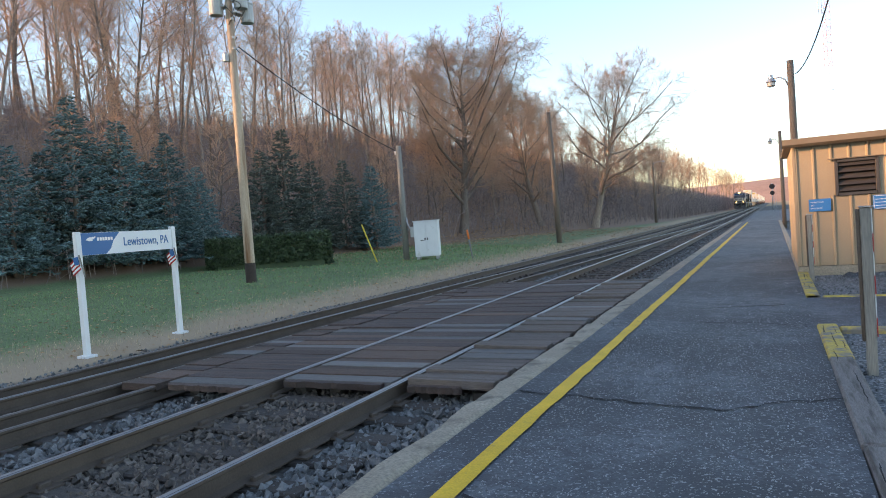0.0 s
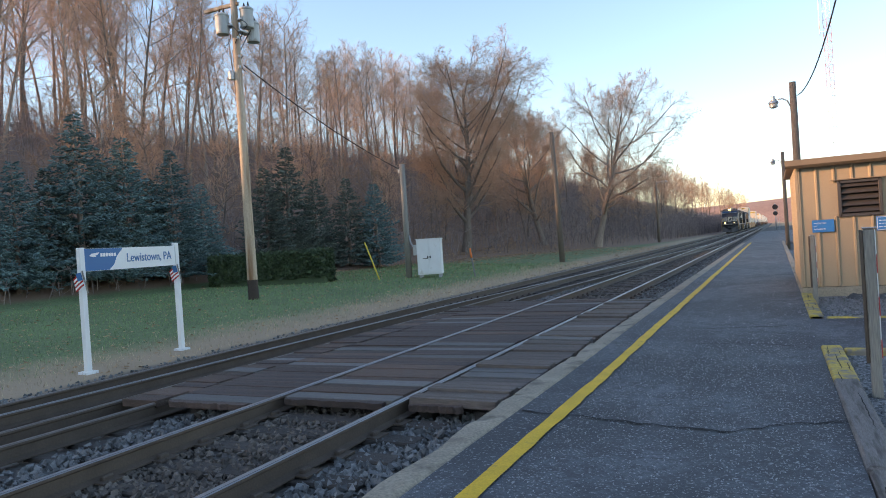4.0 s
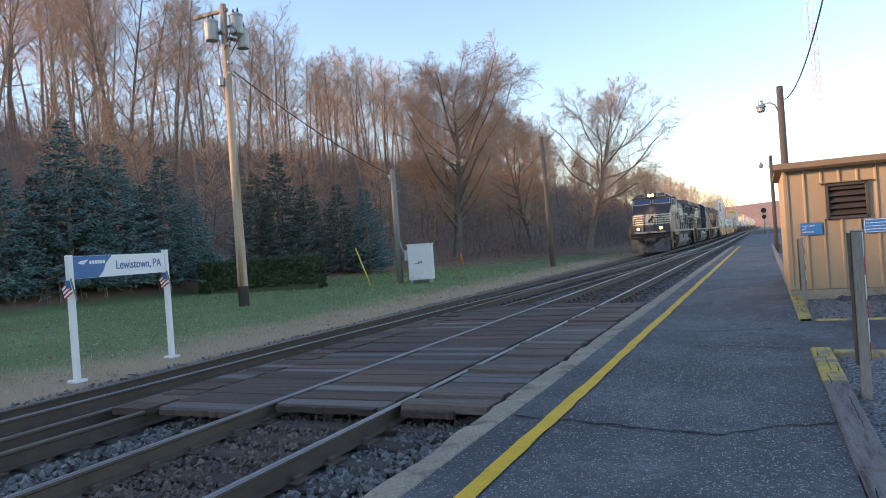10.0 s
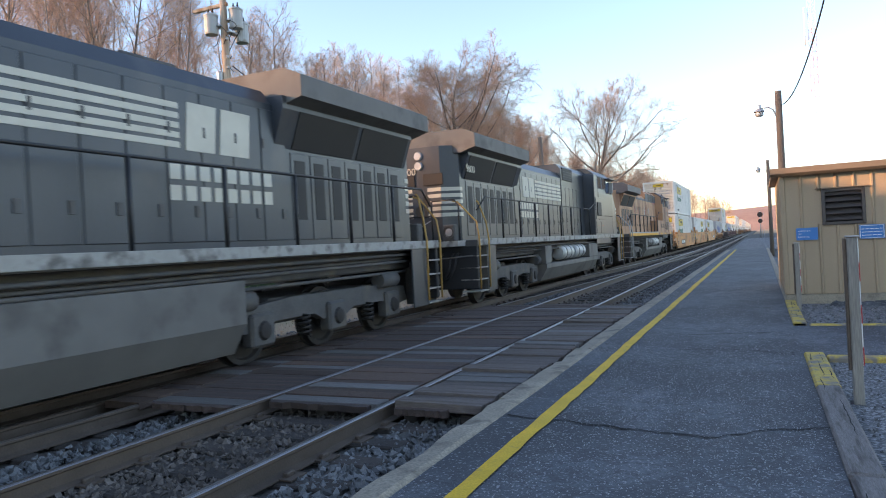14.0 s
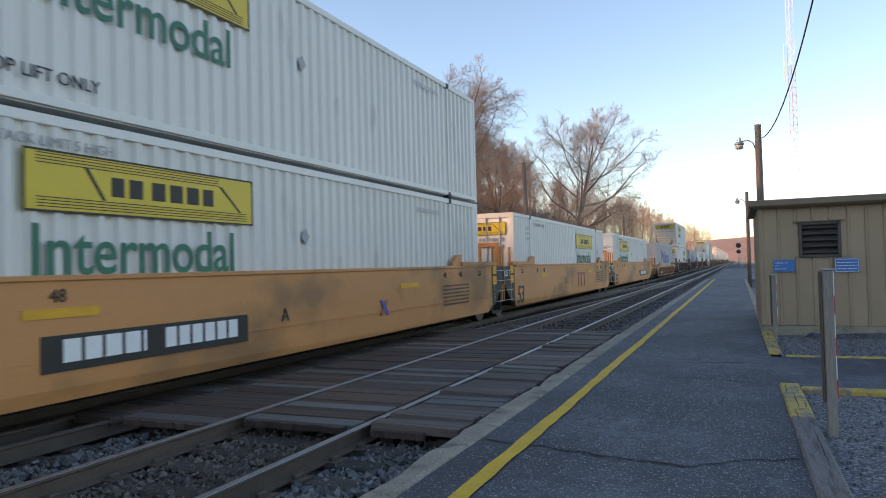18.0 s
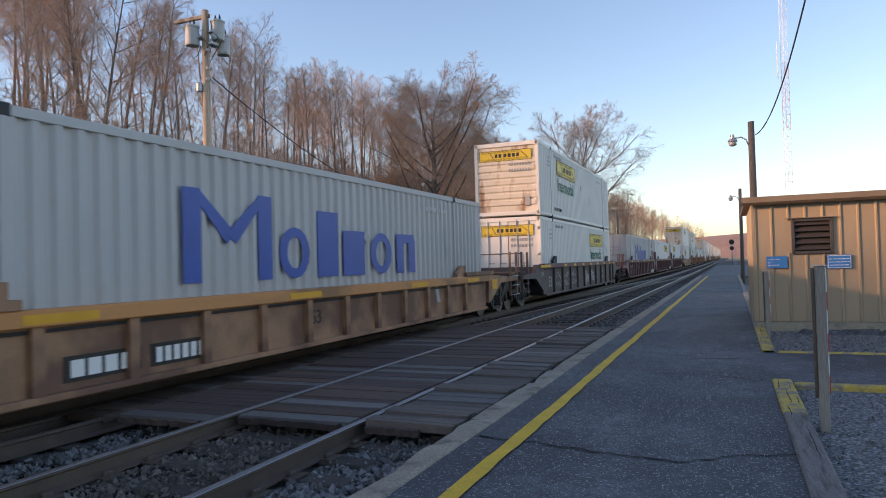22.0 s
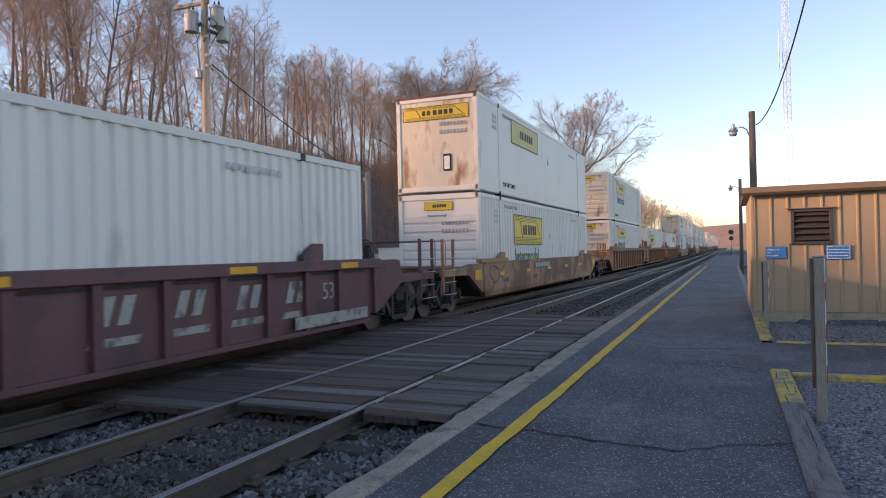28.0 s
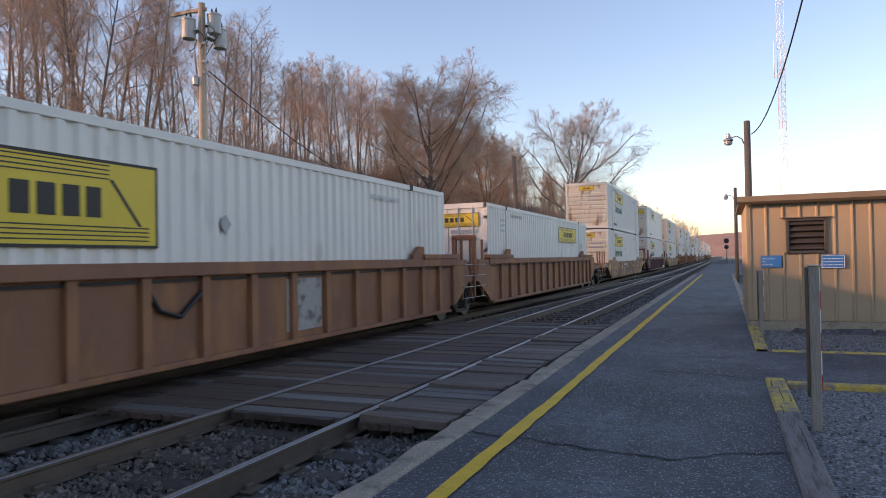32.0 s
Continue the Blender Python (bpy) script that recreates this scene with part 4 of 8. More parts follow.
def utility_pole():
    x, y = -18.0, 20.65
    z = ground_at(x, y)
    ob = thing("utility_pole", "tall weathered timber utility pole with transformers and crossarm", "utility pole", pose(x, y, z))
    top = 11.45
    part("pole", Geo().tube([(0, 0, -0.5), (0, 0, 1), (0, 0, 5), (0, 0, top)], [0.2, 0.19, 0.16, 0.125], 14), POLE, ob)
    part("tarred_foot", Geo().tube([(0, 0, -0.45), (0, 0, 0.75)], [0.206, 0.197], 14, False), POLE_BASE, ob, "dark tarred foot")
    part("crossarm", Geo().box(-1.45, -0.06, top - 0.3, 0.2, 0.06, top - 0.17, 0.01), POLE, ob, "pale timber crossarm")
    for k, (dx, dy, dz) in enumerate(((-0.36, -0.3, -1.4), (0.36, 0.26, -1.15), (0.3, 0.62, -1.6))):
        can = part("transformer", Geo().lathe([(0.05, 0), (0.24, 0.02), (0.25, 0.08), (0.25, 0.68), (0.27, 0.7), (0.27, 0.75), (0.2, 0.8), (0.04, 0.82)], (dx, dy, top + dz), 2, 18), CAN, ob, "grey transformer can")
        for s in (-0.1, 0.1):
            part("bushing", Geo().lathe([(0.03, 0), (0.045, 0.03), (0.03, 0.06), (0.045, 0.09), (0.03, 0.12), (0.02, 0.2)], (dx + s, dy, top + dz + 0.8), 2, 8), POLE_BASE, can)
        part("bracket", Geo().box(min(0, dx), min(0, dy) - 0.02, top + dz + 0.3, max(0, dx), max(0, dy) + 0.02, top + dz + 0.36), STEEL_GREY, can)
    part("cutout_box", Geo().lathe([(0.05, 0), (0.12, 0.02), (0.13, 0.3), (0.06, 0.36)], (-0.2, -0.15, top - 3.1), 2, 10), STEEL_GREY, ob, "small grey arrester")
    for k, z2 in enumerate((top - 1.6, top - 2.3, top - 2.7)):
        part("insulator", Geo().lathe([(0.02, 0), (0.05, 0.02), (0.05, 0.1), (0.02, 0.12)], (0.17, -0.1, z2), 2, 8), STEEL_GREY, ob)
    rng = random.Random(5)
    for k in range(9):
        a = Vector((rng.uniform(-0.5, 0.6), rng.uniform(-0.4, 0.3), top - rng.uniform(0.5, 2.6)))
        b = Vector((rng.uniform(-0.3, 0.3), rng.uniform(-0.2, 0.2), top - rng.uniform(0.4, 3.0)))
        mid = (a + b) / 2 + Vector((rng.uniform(-0.4, 0.5), rng.uniform(-0.3, 0.3), rng.uniform(-0.5, 0.1)))
        part("jumper_wire", Geo().tube([a.lerp(mid, u).lerp(mid.lerp(b, u), u) for u in (0, 0.2, 0.4, 0.6, 0.8, 1)], 0.016, 4, False), BLACK, ob, "black looping jumper wire")
    for k in range(14):
        part("step_staple", Geo().box(-0.22, -0.02, 1.2 + k * 0.6, -0.1, 0.0, 1.22 + k * 0.6), STEEL_GREY, ob)
    return Vector((x, y, z))


pole_foot = utility_pole()


def grey_post():
    x, y = -17.4, 32.0
    z = ground_at(x, y)
    ob = thing("cable_post", "pale grey timber post with a conduit", "post", pose(x, y, z))
    part("post", Geo().tube([(0, 0, -0.3), (0, 0, 5.95)], [0.17, 0.14], 12), POLE_GREY, ob)
    part("conduit", Geo().tube([(0.2, -0.05, 2.2), (0.24, -0.08, 1.9), (0.45, -0.1, 1.5), (0.8, -0.1, 1.3)], 0.035, 8), STEEL_GREY, ob, "grey curved conduit")
    part("insulator", Geo().box(-0.25, -0.05, 5.5, -0.12, 0.05, 5.75, 0.02), STEEL_GREY, ob)
    cx, cy = -16.25, 32.3
    cz = ground_at(cx, cy)
    cab = thing("signal_cabinet", "white metal equipment cabinet on short legs on the lawn", "cabinet", pose(cx, cy, cz, 0, 0, 20))
    part("body", Geo().box(-0.62, -0.5, 0.18, 0.62, 0.5, 1.98, 0.015), CABINET, cab)
    part("roof", Geo().box(-0.66, -0.55, 1.98, 0.66, 0.55, 2.03, 0.01), CABINET, cab)
    for s in (-1, 1):
        door = part("door", Geo().box(min(0.01 * s, 0.58 * s), -0.525, 0.24, max(0.01 * s, 0.58 * s), -0.5, 1.92, 0.006), CABINET, cab)
        part("handle", Geo().box(0.06 * s - 0.03, -0.56, 1.02, 0.06 * s + 0.03, -0.525, 1.14, 0.006), BLACK, door)
        for q in (-1, 1):
            part("leg", Geo().box(0.5 * s - 0.06, 0.4 * q - 0.06, 0, 0.5 * s + 0.06, 0.4 * q + 0.06, 0.18), STEEL_GREY, cab)
    part("meter_box", Geo().box(-0.85, -0.2, 1.2, -0.62, 0.2, 1.75, 0.02), STEEL_GREY, cab, "grey meter box on the side")
    part("latch", Geo().box(-0.3, -0.545, 1.0, -0.05, -0.525, 1.03), BLACK, cab)
    return Vector((x, y, z))


post_foot = grey_post()
cable("overhead_wire", pole_foot + Vector((0.2, 0.1, 8.9)), post_foot + Vector((-0.15, 0, 5.7)), 0.25, 0.022, "black overhead wire from the utility pole to the post")
anchor = Vector((-18.25, 30.4, ground_at(-18.25, 30.4)))
cable("guy_wire", anchor, post_foot + Vector((-5.6, 1.0, 8.2)), 0.0, 0.009, "thin steel guy wire", POLE_DARK)
g = Geo().tube([anchor, anchor.lerp(post_foot + Vector((-5.6, 1.0, 8.2)), 0.24)], 0.035, 8)
solid("guy_guard", g, CORD_YELLOW, "yellow plastic guard on the guy wire", "wire guard")


def leaning_marker():
    x, y = -13.9, 32.6
    ob = thing("cable_marker", "thin leaning marker stake with an orange top", "marker", pose(x, y, ground_at(x, y), 0, -8, 0))
    part("stake", Geo().tube([(0, 0, -0.2), (0, 0, 1.05)], 0.045, 8), POLE_GREY, ob)
    part("orange_cap", Geo().tube([(0, 0, 1.0), (0, 0, 1.5)], 0.052, 8), ORANGE, ob, "orange plastic cap")


leaning_marker()


def line_pole(x, y, top, lean, lamp):
    z = ground_at(x, y)
    ob = thing("line_pole", "dark slim timber line pole at the lawn's edge", "utility pole", pose(x, y, z, 0, lean, 0))
    part("pole", Geo().tube([(0, 0, -0.4), (0, 0, top / 2), (0, 0, top)], [0.2, 0.17, 0.14], 10), POLE_DARK, ob)
    if lamp:
        part("arm", Geo().tube([(0, 0, top - 0.5), (0.5, 0, top - 0.2), (1.3, 0, top - 0.15)], 0.04, 6), STEEL_GREY, ob)
        part("lamp_head", Geo().lathe([(0.05, 0.15), (0.2, 0.05), (0.16, -0.12)], (1.4, 0, top - 0.2), 2, 10), STEEL_GREY, ob)


line_pole(-13.3, 46.6, 9.0, -1.2, False)
line_pole(-14.3, 98.0, 8.4, 0, True)


def hedge():
    """A clipped hedge: a core of dark twigs under thousands of small leaves, flat on top."""
    rng = np.random.default_rng(7)
    a, b = np.array((-24.9, 25.6)), np.array((-20.3, 29.3))
    d = (b - a) / np.linalg.norm(b - a)
    nrm = np.array((d[1], -d[0]))
    L = float(np.linalg.norm(b - a))
    z = ground_at(-22, 27.8)
    ob = thing("hedge", "long clipped dark green hedge on the lawn", "hedge")
    core = Geo()
    outline = [(0.5, -0.85), (L - 0.5, -0.85), (L - 0.15, -0.4), (L - 0.15, 0.5), (0.15, 0.5), (0.15, -0.4)]
    core.prism([(a[0] + d[0] * u + nrm[0] * -w, a[1] + d[1] * u - nrm[1] * w) for u, w in outline], 2, z - 0.2, z + 1.42)
    part("core", core, HEDGE_LEAF, ob)
    V, F = [], []
    for k in range(9000):
        u, w, h = rng.uniform(0, L), rng.uniform(-1.05, 0.7), rng.uniform(0.0, 1.55)
        face = rng.integers(0, 4)
        if face <= 1:
            w = 1.0 - 0.08 * rng.random() - (0.35 if h < 0.25 else 0)
        elif face == 2:
            h = 1.5 + 0.06 * rng.standard_normal()
            w = rng.uniform(-0.7, 1.0)
        else:
            u = rng.choice((0.03, L - 0.03))
        e = min(u, L - u)
        if e < 0.5:
            w = min(w, 0.45 + e)
        u += 0.04 * rng.standard_normal()
        w += 0.04 * rng.standard_normal()
        c = np.array((a[0] + d[0] * u + nrm[0] * w, a[1] + d[1] * u + nrm[1] * w, z + h))
        q = rng.standard_normal((4, 3)) * 0.05
        V += (c + q).tolist()
        F += [(4 * k, 4 * k + 1, 4 * k + 2), (4 * k, 4 * k + 2, 4 * k + 3), (4 * k, 4 * k + 3, 4 * k + 1)]
    me = bpy.data.meshes.new("foliage")
    me.from_pydata(V, [], F)
    me.materials.append(HEDGE_LEAF)
    part("foliage", me, None, ob, "small dark leaves")


hedge()


# ---- woods ----
def sticks(lines, sides):
    """Vertices and faces of tapered rods; lines are (points, radii)."""
    V, F, k0 = [], [], 0
    by_count = {}
    for pts, rad in lines:
        by_count.setdefault(len(pts), []).append((pts, rad))
    ref = np.array((0.31, 0.88, 0.07))
    for k, group in by_count.items():
        p = np.array([q for q, _ in group], float)
        r = np.array([q for _, q in group], float)
        d = np.gradient(p, axis=1)
        d /= np.linalg.norm(d, axis=2)[:, :, None] + 1e-9
        u = np.cross(d, ref)
        u /= np.linalg.norm(u, axis=2)[:, :, None] + 1e-9
        w = np.cross(d, u)
        a = 2 * np.pi * np.arange(sides) / sides
        ring = p[:, :, None] + r[:, :, None, None] * (np.cos(a)[:, None] * u[:, :, None] + np.sin(a)[:, None] * w[:, :, None])
        V.append(ring.reshape(-1, 3))
        n = len(group)
        base = k0 + np.arange(n)[:, None, None] * k * sides + np.arange(k - 1)[:, None] * sides
        s = np.arange(sides)
        q = (s + 1) % sides
        F.append(np.stack([base + s, base + q, base + sides + q, base + sides + s], 3).reshape(-1, 4))
        k0 += n * k * sides
    return np.concatenate(V), np.concatenate(F)


def rod_mesh(name, groups, material):
    """One mesh from groups of (lines, sides)."""
    V, F, k = [], [], 0
    for lines, sides in groups:
        if lines:
            v, f = sticks(lines, sides)
            V.append(v)
            F.append(f + k)
            k += len(v)
    V, F = np.concatenate(V), np.concatenate(F)
    me = bpy.data.meshes.new(name)
    me.from_pydata(V.tolist(), [], F.tolist())
    me.polygons.foreach_set("use_smooth", np.ones(len(F), bool))
    me.materials.append(material)
    return me


def bare_tree(seed, h, girth, low, wide, orders, lean=(0.0, 0.0), up0=0.02, wander0=0.035, peak=0.35, stout=1.0):
    """A leafless tree: a trunk that tapers to h, limbs up to wide long, and orders of branches on them.
    orders: count on each stem, where they begin, length to the parent's, least and most angle, lift, wander, points, thickness to the parent's."""
    rng = np.random.default_rng(seed)
    up = np.array((0.0, 0.0, 1.0))
    kept = [[] for _ in range(len(orders) + 1)]

    def stem(p, d, length, r0, r1, k, lift, wander):
        pts = [p]
        for _ in range(k - 1):
            d = d + rng.normal(0, wander, 3) + up * lift
            d = d / np.linalg.norm(d)
            p = p + d * (length / (k - 1))
            pts.append(p)
        return np.array(pts), np.linspace(r0, r1, k)

    def sprout(pts, rad, length, level):
        count, start, ratio, a0, a1, lift, wander, k, thick = orders[level]
        turn = rng.uniform(0, 6.283)
        for i in range(count):
            t = start + (1 - start) * (i + rng.random()) / count
            f = t * (len(pts) - 1)
            j = min(int(f), len(pts) - 2)
            p = pts[j] + (pts[j + 1] - pts[j]) * (f - j)
            d = pts[j + 1] - pts[j]
            d = d / (np.linalg.norm(d) + 1e-9)
            r = max((rad[j] + (rad[j + 1] - rad[j]) * (f - j)) * thick, (0.03, 0.017, 0.0105, 0.009)[level] * stout)
            turn += 2.4 + rng.uniform(-0.5, 0.5)
            u = np.cross(d, (0.13, 0.41, 0.9) if abs(d[2]) < 0.8 else (1.0, 0.2, 0.0))
            u /= np.linalg.norm(u)
            w = np.cross(d, u)
            ang = rng.uniform(a0, a1)
            go = d * math.cos(ang) + (u * math.cos(turn) + w * math.sin(turn)) * math.sin(ang)
            if level == 0:
                s = (t - start) / (1 - start)
                ln = wide * (0.45 + 0.55 * math.sin(math.pi * min(1.0, 0.5 * s / peak if s < peak else 0.5 + 0.5 * (s - peak) / (1 - peak)))) * rng.uniform(0.75, 1.15)
            else:
                ln = length * ratio * (1.15 - 0.7 * t) * rng.uniform(0.7, 1.3)
            last = level == len(orders) - 1
            child = stem(p, go, ln, r, r * (0.55 if last else 0.3), k, lift, wander)
            kept[level + 1].append(child)
            if not last:
                sprout(*child, ln, level + 1)

    d0 = np.array((lean[0], lean[1], h))
    trunk = stem(np.array((0.0, 0.0, -0.4)), d0 / np.linalg.norm(d0), h + 0.4, girth, girth * 0.16, 9, up0, wander0)
    trunk[1][0] *= 1.35
    kept[0].append(trunk)
    sprout(*trunk, h, 0)
    wood = rod_mesh("trunk", [(kept[0], 9), (kept[1], 6)], BARK)
    crown = rod_mesh("crown", [(kept[2], 4)] + [(k, 3) for k in kept[3:]], TWIG)
    return wood, crown


def tree(name, meshes, m, label, group="", size=1.0):
    ob = thing(name, label, "tree", m, group)
    ob.scale = (size, size, size)
    part("trunk", meshes[0], None, ob)
    part("crown", meshes[1], None, ob)
    return ob


# bearing from the track towards the hill and height of the wood's crest over the horizon, in degrees, from the platform
CREST = [(0.0, 1.6), (2.6, 2.1), (3.3, 3.1), (4.5, 4.1), (6.1, 4.7), (7.3, 5.0), (10.3, 5.4), (14.6, 7.4), (16.3, 9.6), (19.0, 10.6), (23.5, 12.0), (27.0, 14.6), (30.2, 15.8), (32.4, 17.6), (36.0, 18.1), (39.9, 19.0), (45.1, 21.9), (56.3, 23.5), (90.0, 24.0)]


def plant_wood():
    rng = random.Random(21)

    def slim(seed, h, wide, low, girth, count, lean=(0.0, 0.0)):
        return bare_tree(seed, h, girth, low, wide, [(count + 4, low, 0, 0.6, 1.15, 0.13, 0.12, 5, 0.5), (6, 0.18, 0.6, 0.5, 1.0, 0.08, 0.16, 4, 0.5), (8, 0.12, 0.75, 0.4, 0.95, 0.05, 0.15, 2, 0.62)], lean)

    kinds = [(slim(11, 17, 3.6, 0.36, 0.17, 15), 17), (slim(12, 15, 3.0, 0.3, 0.13, 14, (1.2, 0.4)), 15), (slim(13, 18, 4.2, 0.42, 0.19, 16, (-0.8, 0.3)), 18), (slim(14, 12, 2.6, 0.22, 0.09, 14, (0.9, -0.4)), 12), (slim(15, 8.5, 2.2, 0.12, 0.06, 13, (-0.5, 0.2)), 8.5), (slim(16, 16, 4.4, 0.28, 0.15, 15, (0.5, 0.6)), 16), (slim(17, 16.5, 2.6, 0.5, 0.14, 13, (0.3, -0.8)), 16.5)]
    first = [None] * len(kinds)
    placed = []

    def put(x, y, k, size):
        m = Matrix.Translation((x, y, ground_at(x, y))) @ pose(0, 0, 0, rng.uniform(-4, 4), rng.uniform(-4, 4), rng.uniform(0, 360))
        if first[k] is None:
            first[k] = tree("forest_tree", kinds[k][0], m, "slender bare forest tree on the hillside", "trees of the wood")
            first[k].scale = (size,) * 3
        else:
            c = copy_thing(first[k], m)
            c.scale = (size,) * 3

    # the hillside seen across the lawn
    tries = 0
    while len(placed) < 265 and tries < 12000:
        tries += 1
        y = rng.uniform(16, 190)
        d = rng.uniform(6, 62) if rng.random() < 0.85 else rng.uniform(3, 12)
        x = along(EDGE, y) - d
        if any((x - a) ** 2 + (y - b) ** 2 < (1.7 + 0.012 * y) ** 2 for a, b in placed):
            continue
        if x / y < -2.4:
            continue
        k = rng.choice((0, 0, 1, 1, 2, 2, 3, 5, 5, 6, 6))
        if d < 12:
            k = rng.choice((3, 4, 4))
        size = rng.uniform(0.8, 1.15) * (1.15 if x / y < -0.75 else 1.0)
        room = 1.52 + math.hypot(x, y) * math.tan(radians(along(CREST, math.degrees(math.atan2(-x, y))))) - ground_at(x, y)
        size = min(size, room * rng.uniform(0.82, 1.03) / kinds[k][1])
        if size < 0.45:
            continue
        placed.append((x, y))
        put(x, y, k, size)
    # unseen trees beside and behind the view, added to shade the hillside
    for i in range(60):
        y = rng.uniform(-45, 16)
        put(rng.uniform(-105, -44), y, rng.choice((0, 1, 2, 5)), rng.uniform(0.8, 1.1))
    # the wood beyond, down to the track
    for i in range(75):
        y = rng.uniform(120, 420)
        x = along(EDGE, y) - rng.uniform(1, 30)
        room = 1.52 + math.hypot(x, y) * math.tan(radians(along(CREST, math.degrees(math.atan2(-x, y))))) - ground_at(x, y)
        k = rng.choice((0, 1, 2, 5))
        size = min(rng.uniform(0.7, 1.0), room * rng.uniform(0.85, 1.05) / kinds[k][1])
        if size > 0.3:
            put(x, y, k, size)


plant_wood()


def great_trees():
    one = bare_tree(31, 15.6, 0.42, 0.12, 9.6, [(34, 0.16, 0, 0.45, 1.35, 0.05, 0.09, 7, 0.5), (9, 0.2, 0.5, 0.5, 1.1, 0.06, 0.13, 5, 0.5), (9, 0.15, 0.55, 0.45, 1.05, 0.05, 0.16, 3, 0.55), (7, 0.12, 0.75, 0.4, 1.0, 0.04, 0.15, 2, 0.62)], (1.4, 0.6), 0.0, 0.05, 0.3, 1.3)
    x, y = -25.4, 58.0
    tree("great_tree", one, pose(x, y, ground_at(x, y), 0, 0, 0), "broad bare tree with dense reddish twigs at the wood's edge")
    other = bare_tree(38, 15.4, 0.4, 0.2, 9.2, [(23, 0.22, 0, 0.45, 1.3, 0.05, 0.13, 7, 0.55), (8, 0.2, 0.52, 0.5, 1.15, 0.06, 0.16, 5, 0.52), (8, 0.15, 0.55, 0.45, 1.1, 0.05, 0.18, 3, 0.55), (6, 0.1, 0.75, 0.4, 1.0, 0.05, 0.15, 2, 0.62)], (2.4, 0.0), 0.0, 0.06, 0.35, 1.35)
    x, y = -18.6, 80.0
    tree("great_tree", other, pose(x, y, ground_at(x, y), 0, 0, 0), "broad bare tree with open spreading limbs at the wood's edge")
    x, y = -23.0, 74.0
    tree("great_tree", other, pose(x, y, ground_at(x, y), 0, 0, 200), "smaller bare tree between two great trees", size=0.85)


great_trees()


def spruce(seed, height, dead):
    """A spruce: trunk, and whorls of boughs that are made of many short needled sprays."""
    rng = random.Random(seed)
    stem = Geo().tube([(0, 0, -0.3), (0, 0, height * 0.5), (0, 0, height)], [0.16, 0.1, 0.02], 7)
    V, F = [], []
    z = 0.35
    while z < height - 0.1:
        u = z / height
        reach = (1 - u) ** 0.85 * height * 0.37 * rng.uniform(0.8, 1.15) + 0.12
        n = max(5, int(11 * (1 - u) + 5))
        for k in range(n):
            a = 6.283 * (k + rng.random()) / n
            r = reach * rng.uniform(0.65, 1.12)
            droop = rng.uniform(-0.05, 0.28) - 0.25 * u
            sprays, lift = max(3, int(r / 0.13)), rng.uniform(-0.12, 0.12)
            for s in range(sprays):
                t = (s + rng.random()) / sprays
                if t < 0.25 and r > 0.8:
                    continue
                px, py = math.cos(a) * r * t, math.sin(a) * r * t
                pz = z - droop * r * t * t + 0.12 * r * t * t + lift
                for side in (-1, 1):
                    b = a + side * rng.uniform(0.3, 1.0)
                    ln = rng.uniform(0.16, 0.34) * (0.6 + 0.5 * (1 - t)) + 0.05
                    w = rng.uniform(0.03, 0.06)
                    e = Vector((px + math.cos(b) * ln, py + math.sin(b) * ln, pz + rng.uniform(-0.14, 0.1)))
                    q = Vector((-math.sin(b), math.cos(b), 0)) * w
                    o = Vector((px, py, pz))
                    m = o.lerp(e, 0.5)
                    i = len(V)
                    V.extend([tuple(o), tuple(m + q), tuple(e), tuple(m - q), tuple(m + Vector((0, 0, 0.05))), tuple(m - Vector((0, 0, 0.03)))])
                    F.extend([(i, i + 1, i + 4), (i + 1, i + 2, i + 4), (i + 2, i + 3, i + 4), (i + 3, i, i + 4), (i, i + 5, i + 1), (i + 1, i + 5, i + 2), (i + 2, i + 5, i + 3), (i + 3, i + 5, i)])
        z += rng.uniform(0.16, 0.26)
    me = bpy.data.meshes.new("crown")
    me.from_pydata(V, [], F)
    me.materials.append(SPRUCE if not dead else SPRUCE_DARK)
    return stem.mesh("trunk", BARK), me


def plant_spruces():
    blue = [spruce(3, 7.4, False), spruce(4, 6.6, False)]
    green = [spruce(5, 6.8, True)]
    rows = [(-1.327, 19.4, 0, 1.0), (-1.188, 21.8, 1, 1.0), (-1.058, 24.0, 0, 0.86), (-1.545, 16.8, 1, 0.78), (-1.75, 15.0, 0, 0.8), (-1.43, 18.6, 2, 0.72), (-1.25, 20.8, 2, 0.8), (-1.12, 23.6, 2, 0.7), (-0.985, 26.6, 1, 0.72), (-0.779, 36.4, 2, 1.12), (-0.60, 41.5, 1, 0.88), (-0.655, 40.5, 2, 0.9), (-0.72, 38.5, 2, 0.85), (-0.83, 34.5, 2, 0.9)]
    for slope, y, k, size in rows:
        y, size = (y * 1.06, size * 1.03) if y < 30 else (y, size)
        x = slope * y
        label = "blue-green spruce at the foot of the hill" if k < 2 else "dark green spruce with thin lower boughs"
        tree("spruce", (blue + green)[k], pose(x, y, ground_at(x, y), 0, 0, 37 * y), label, "spruces beside the lawn", size)


plant_spruces()


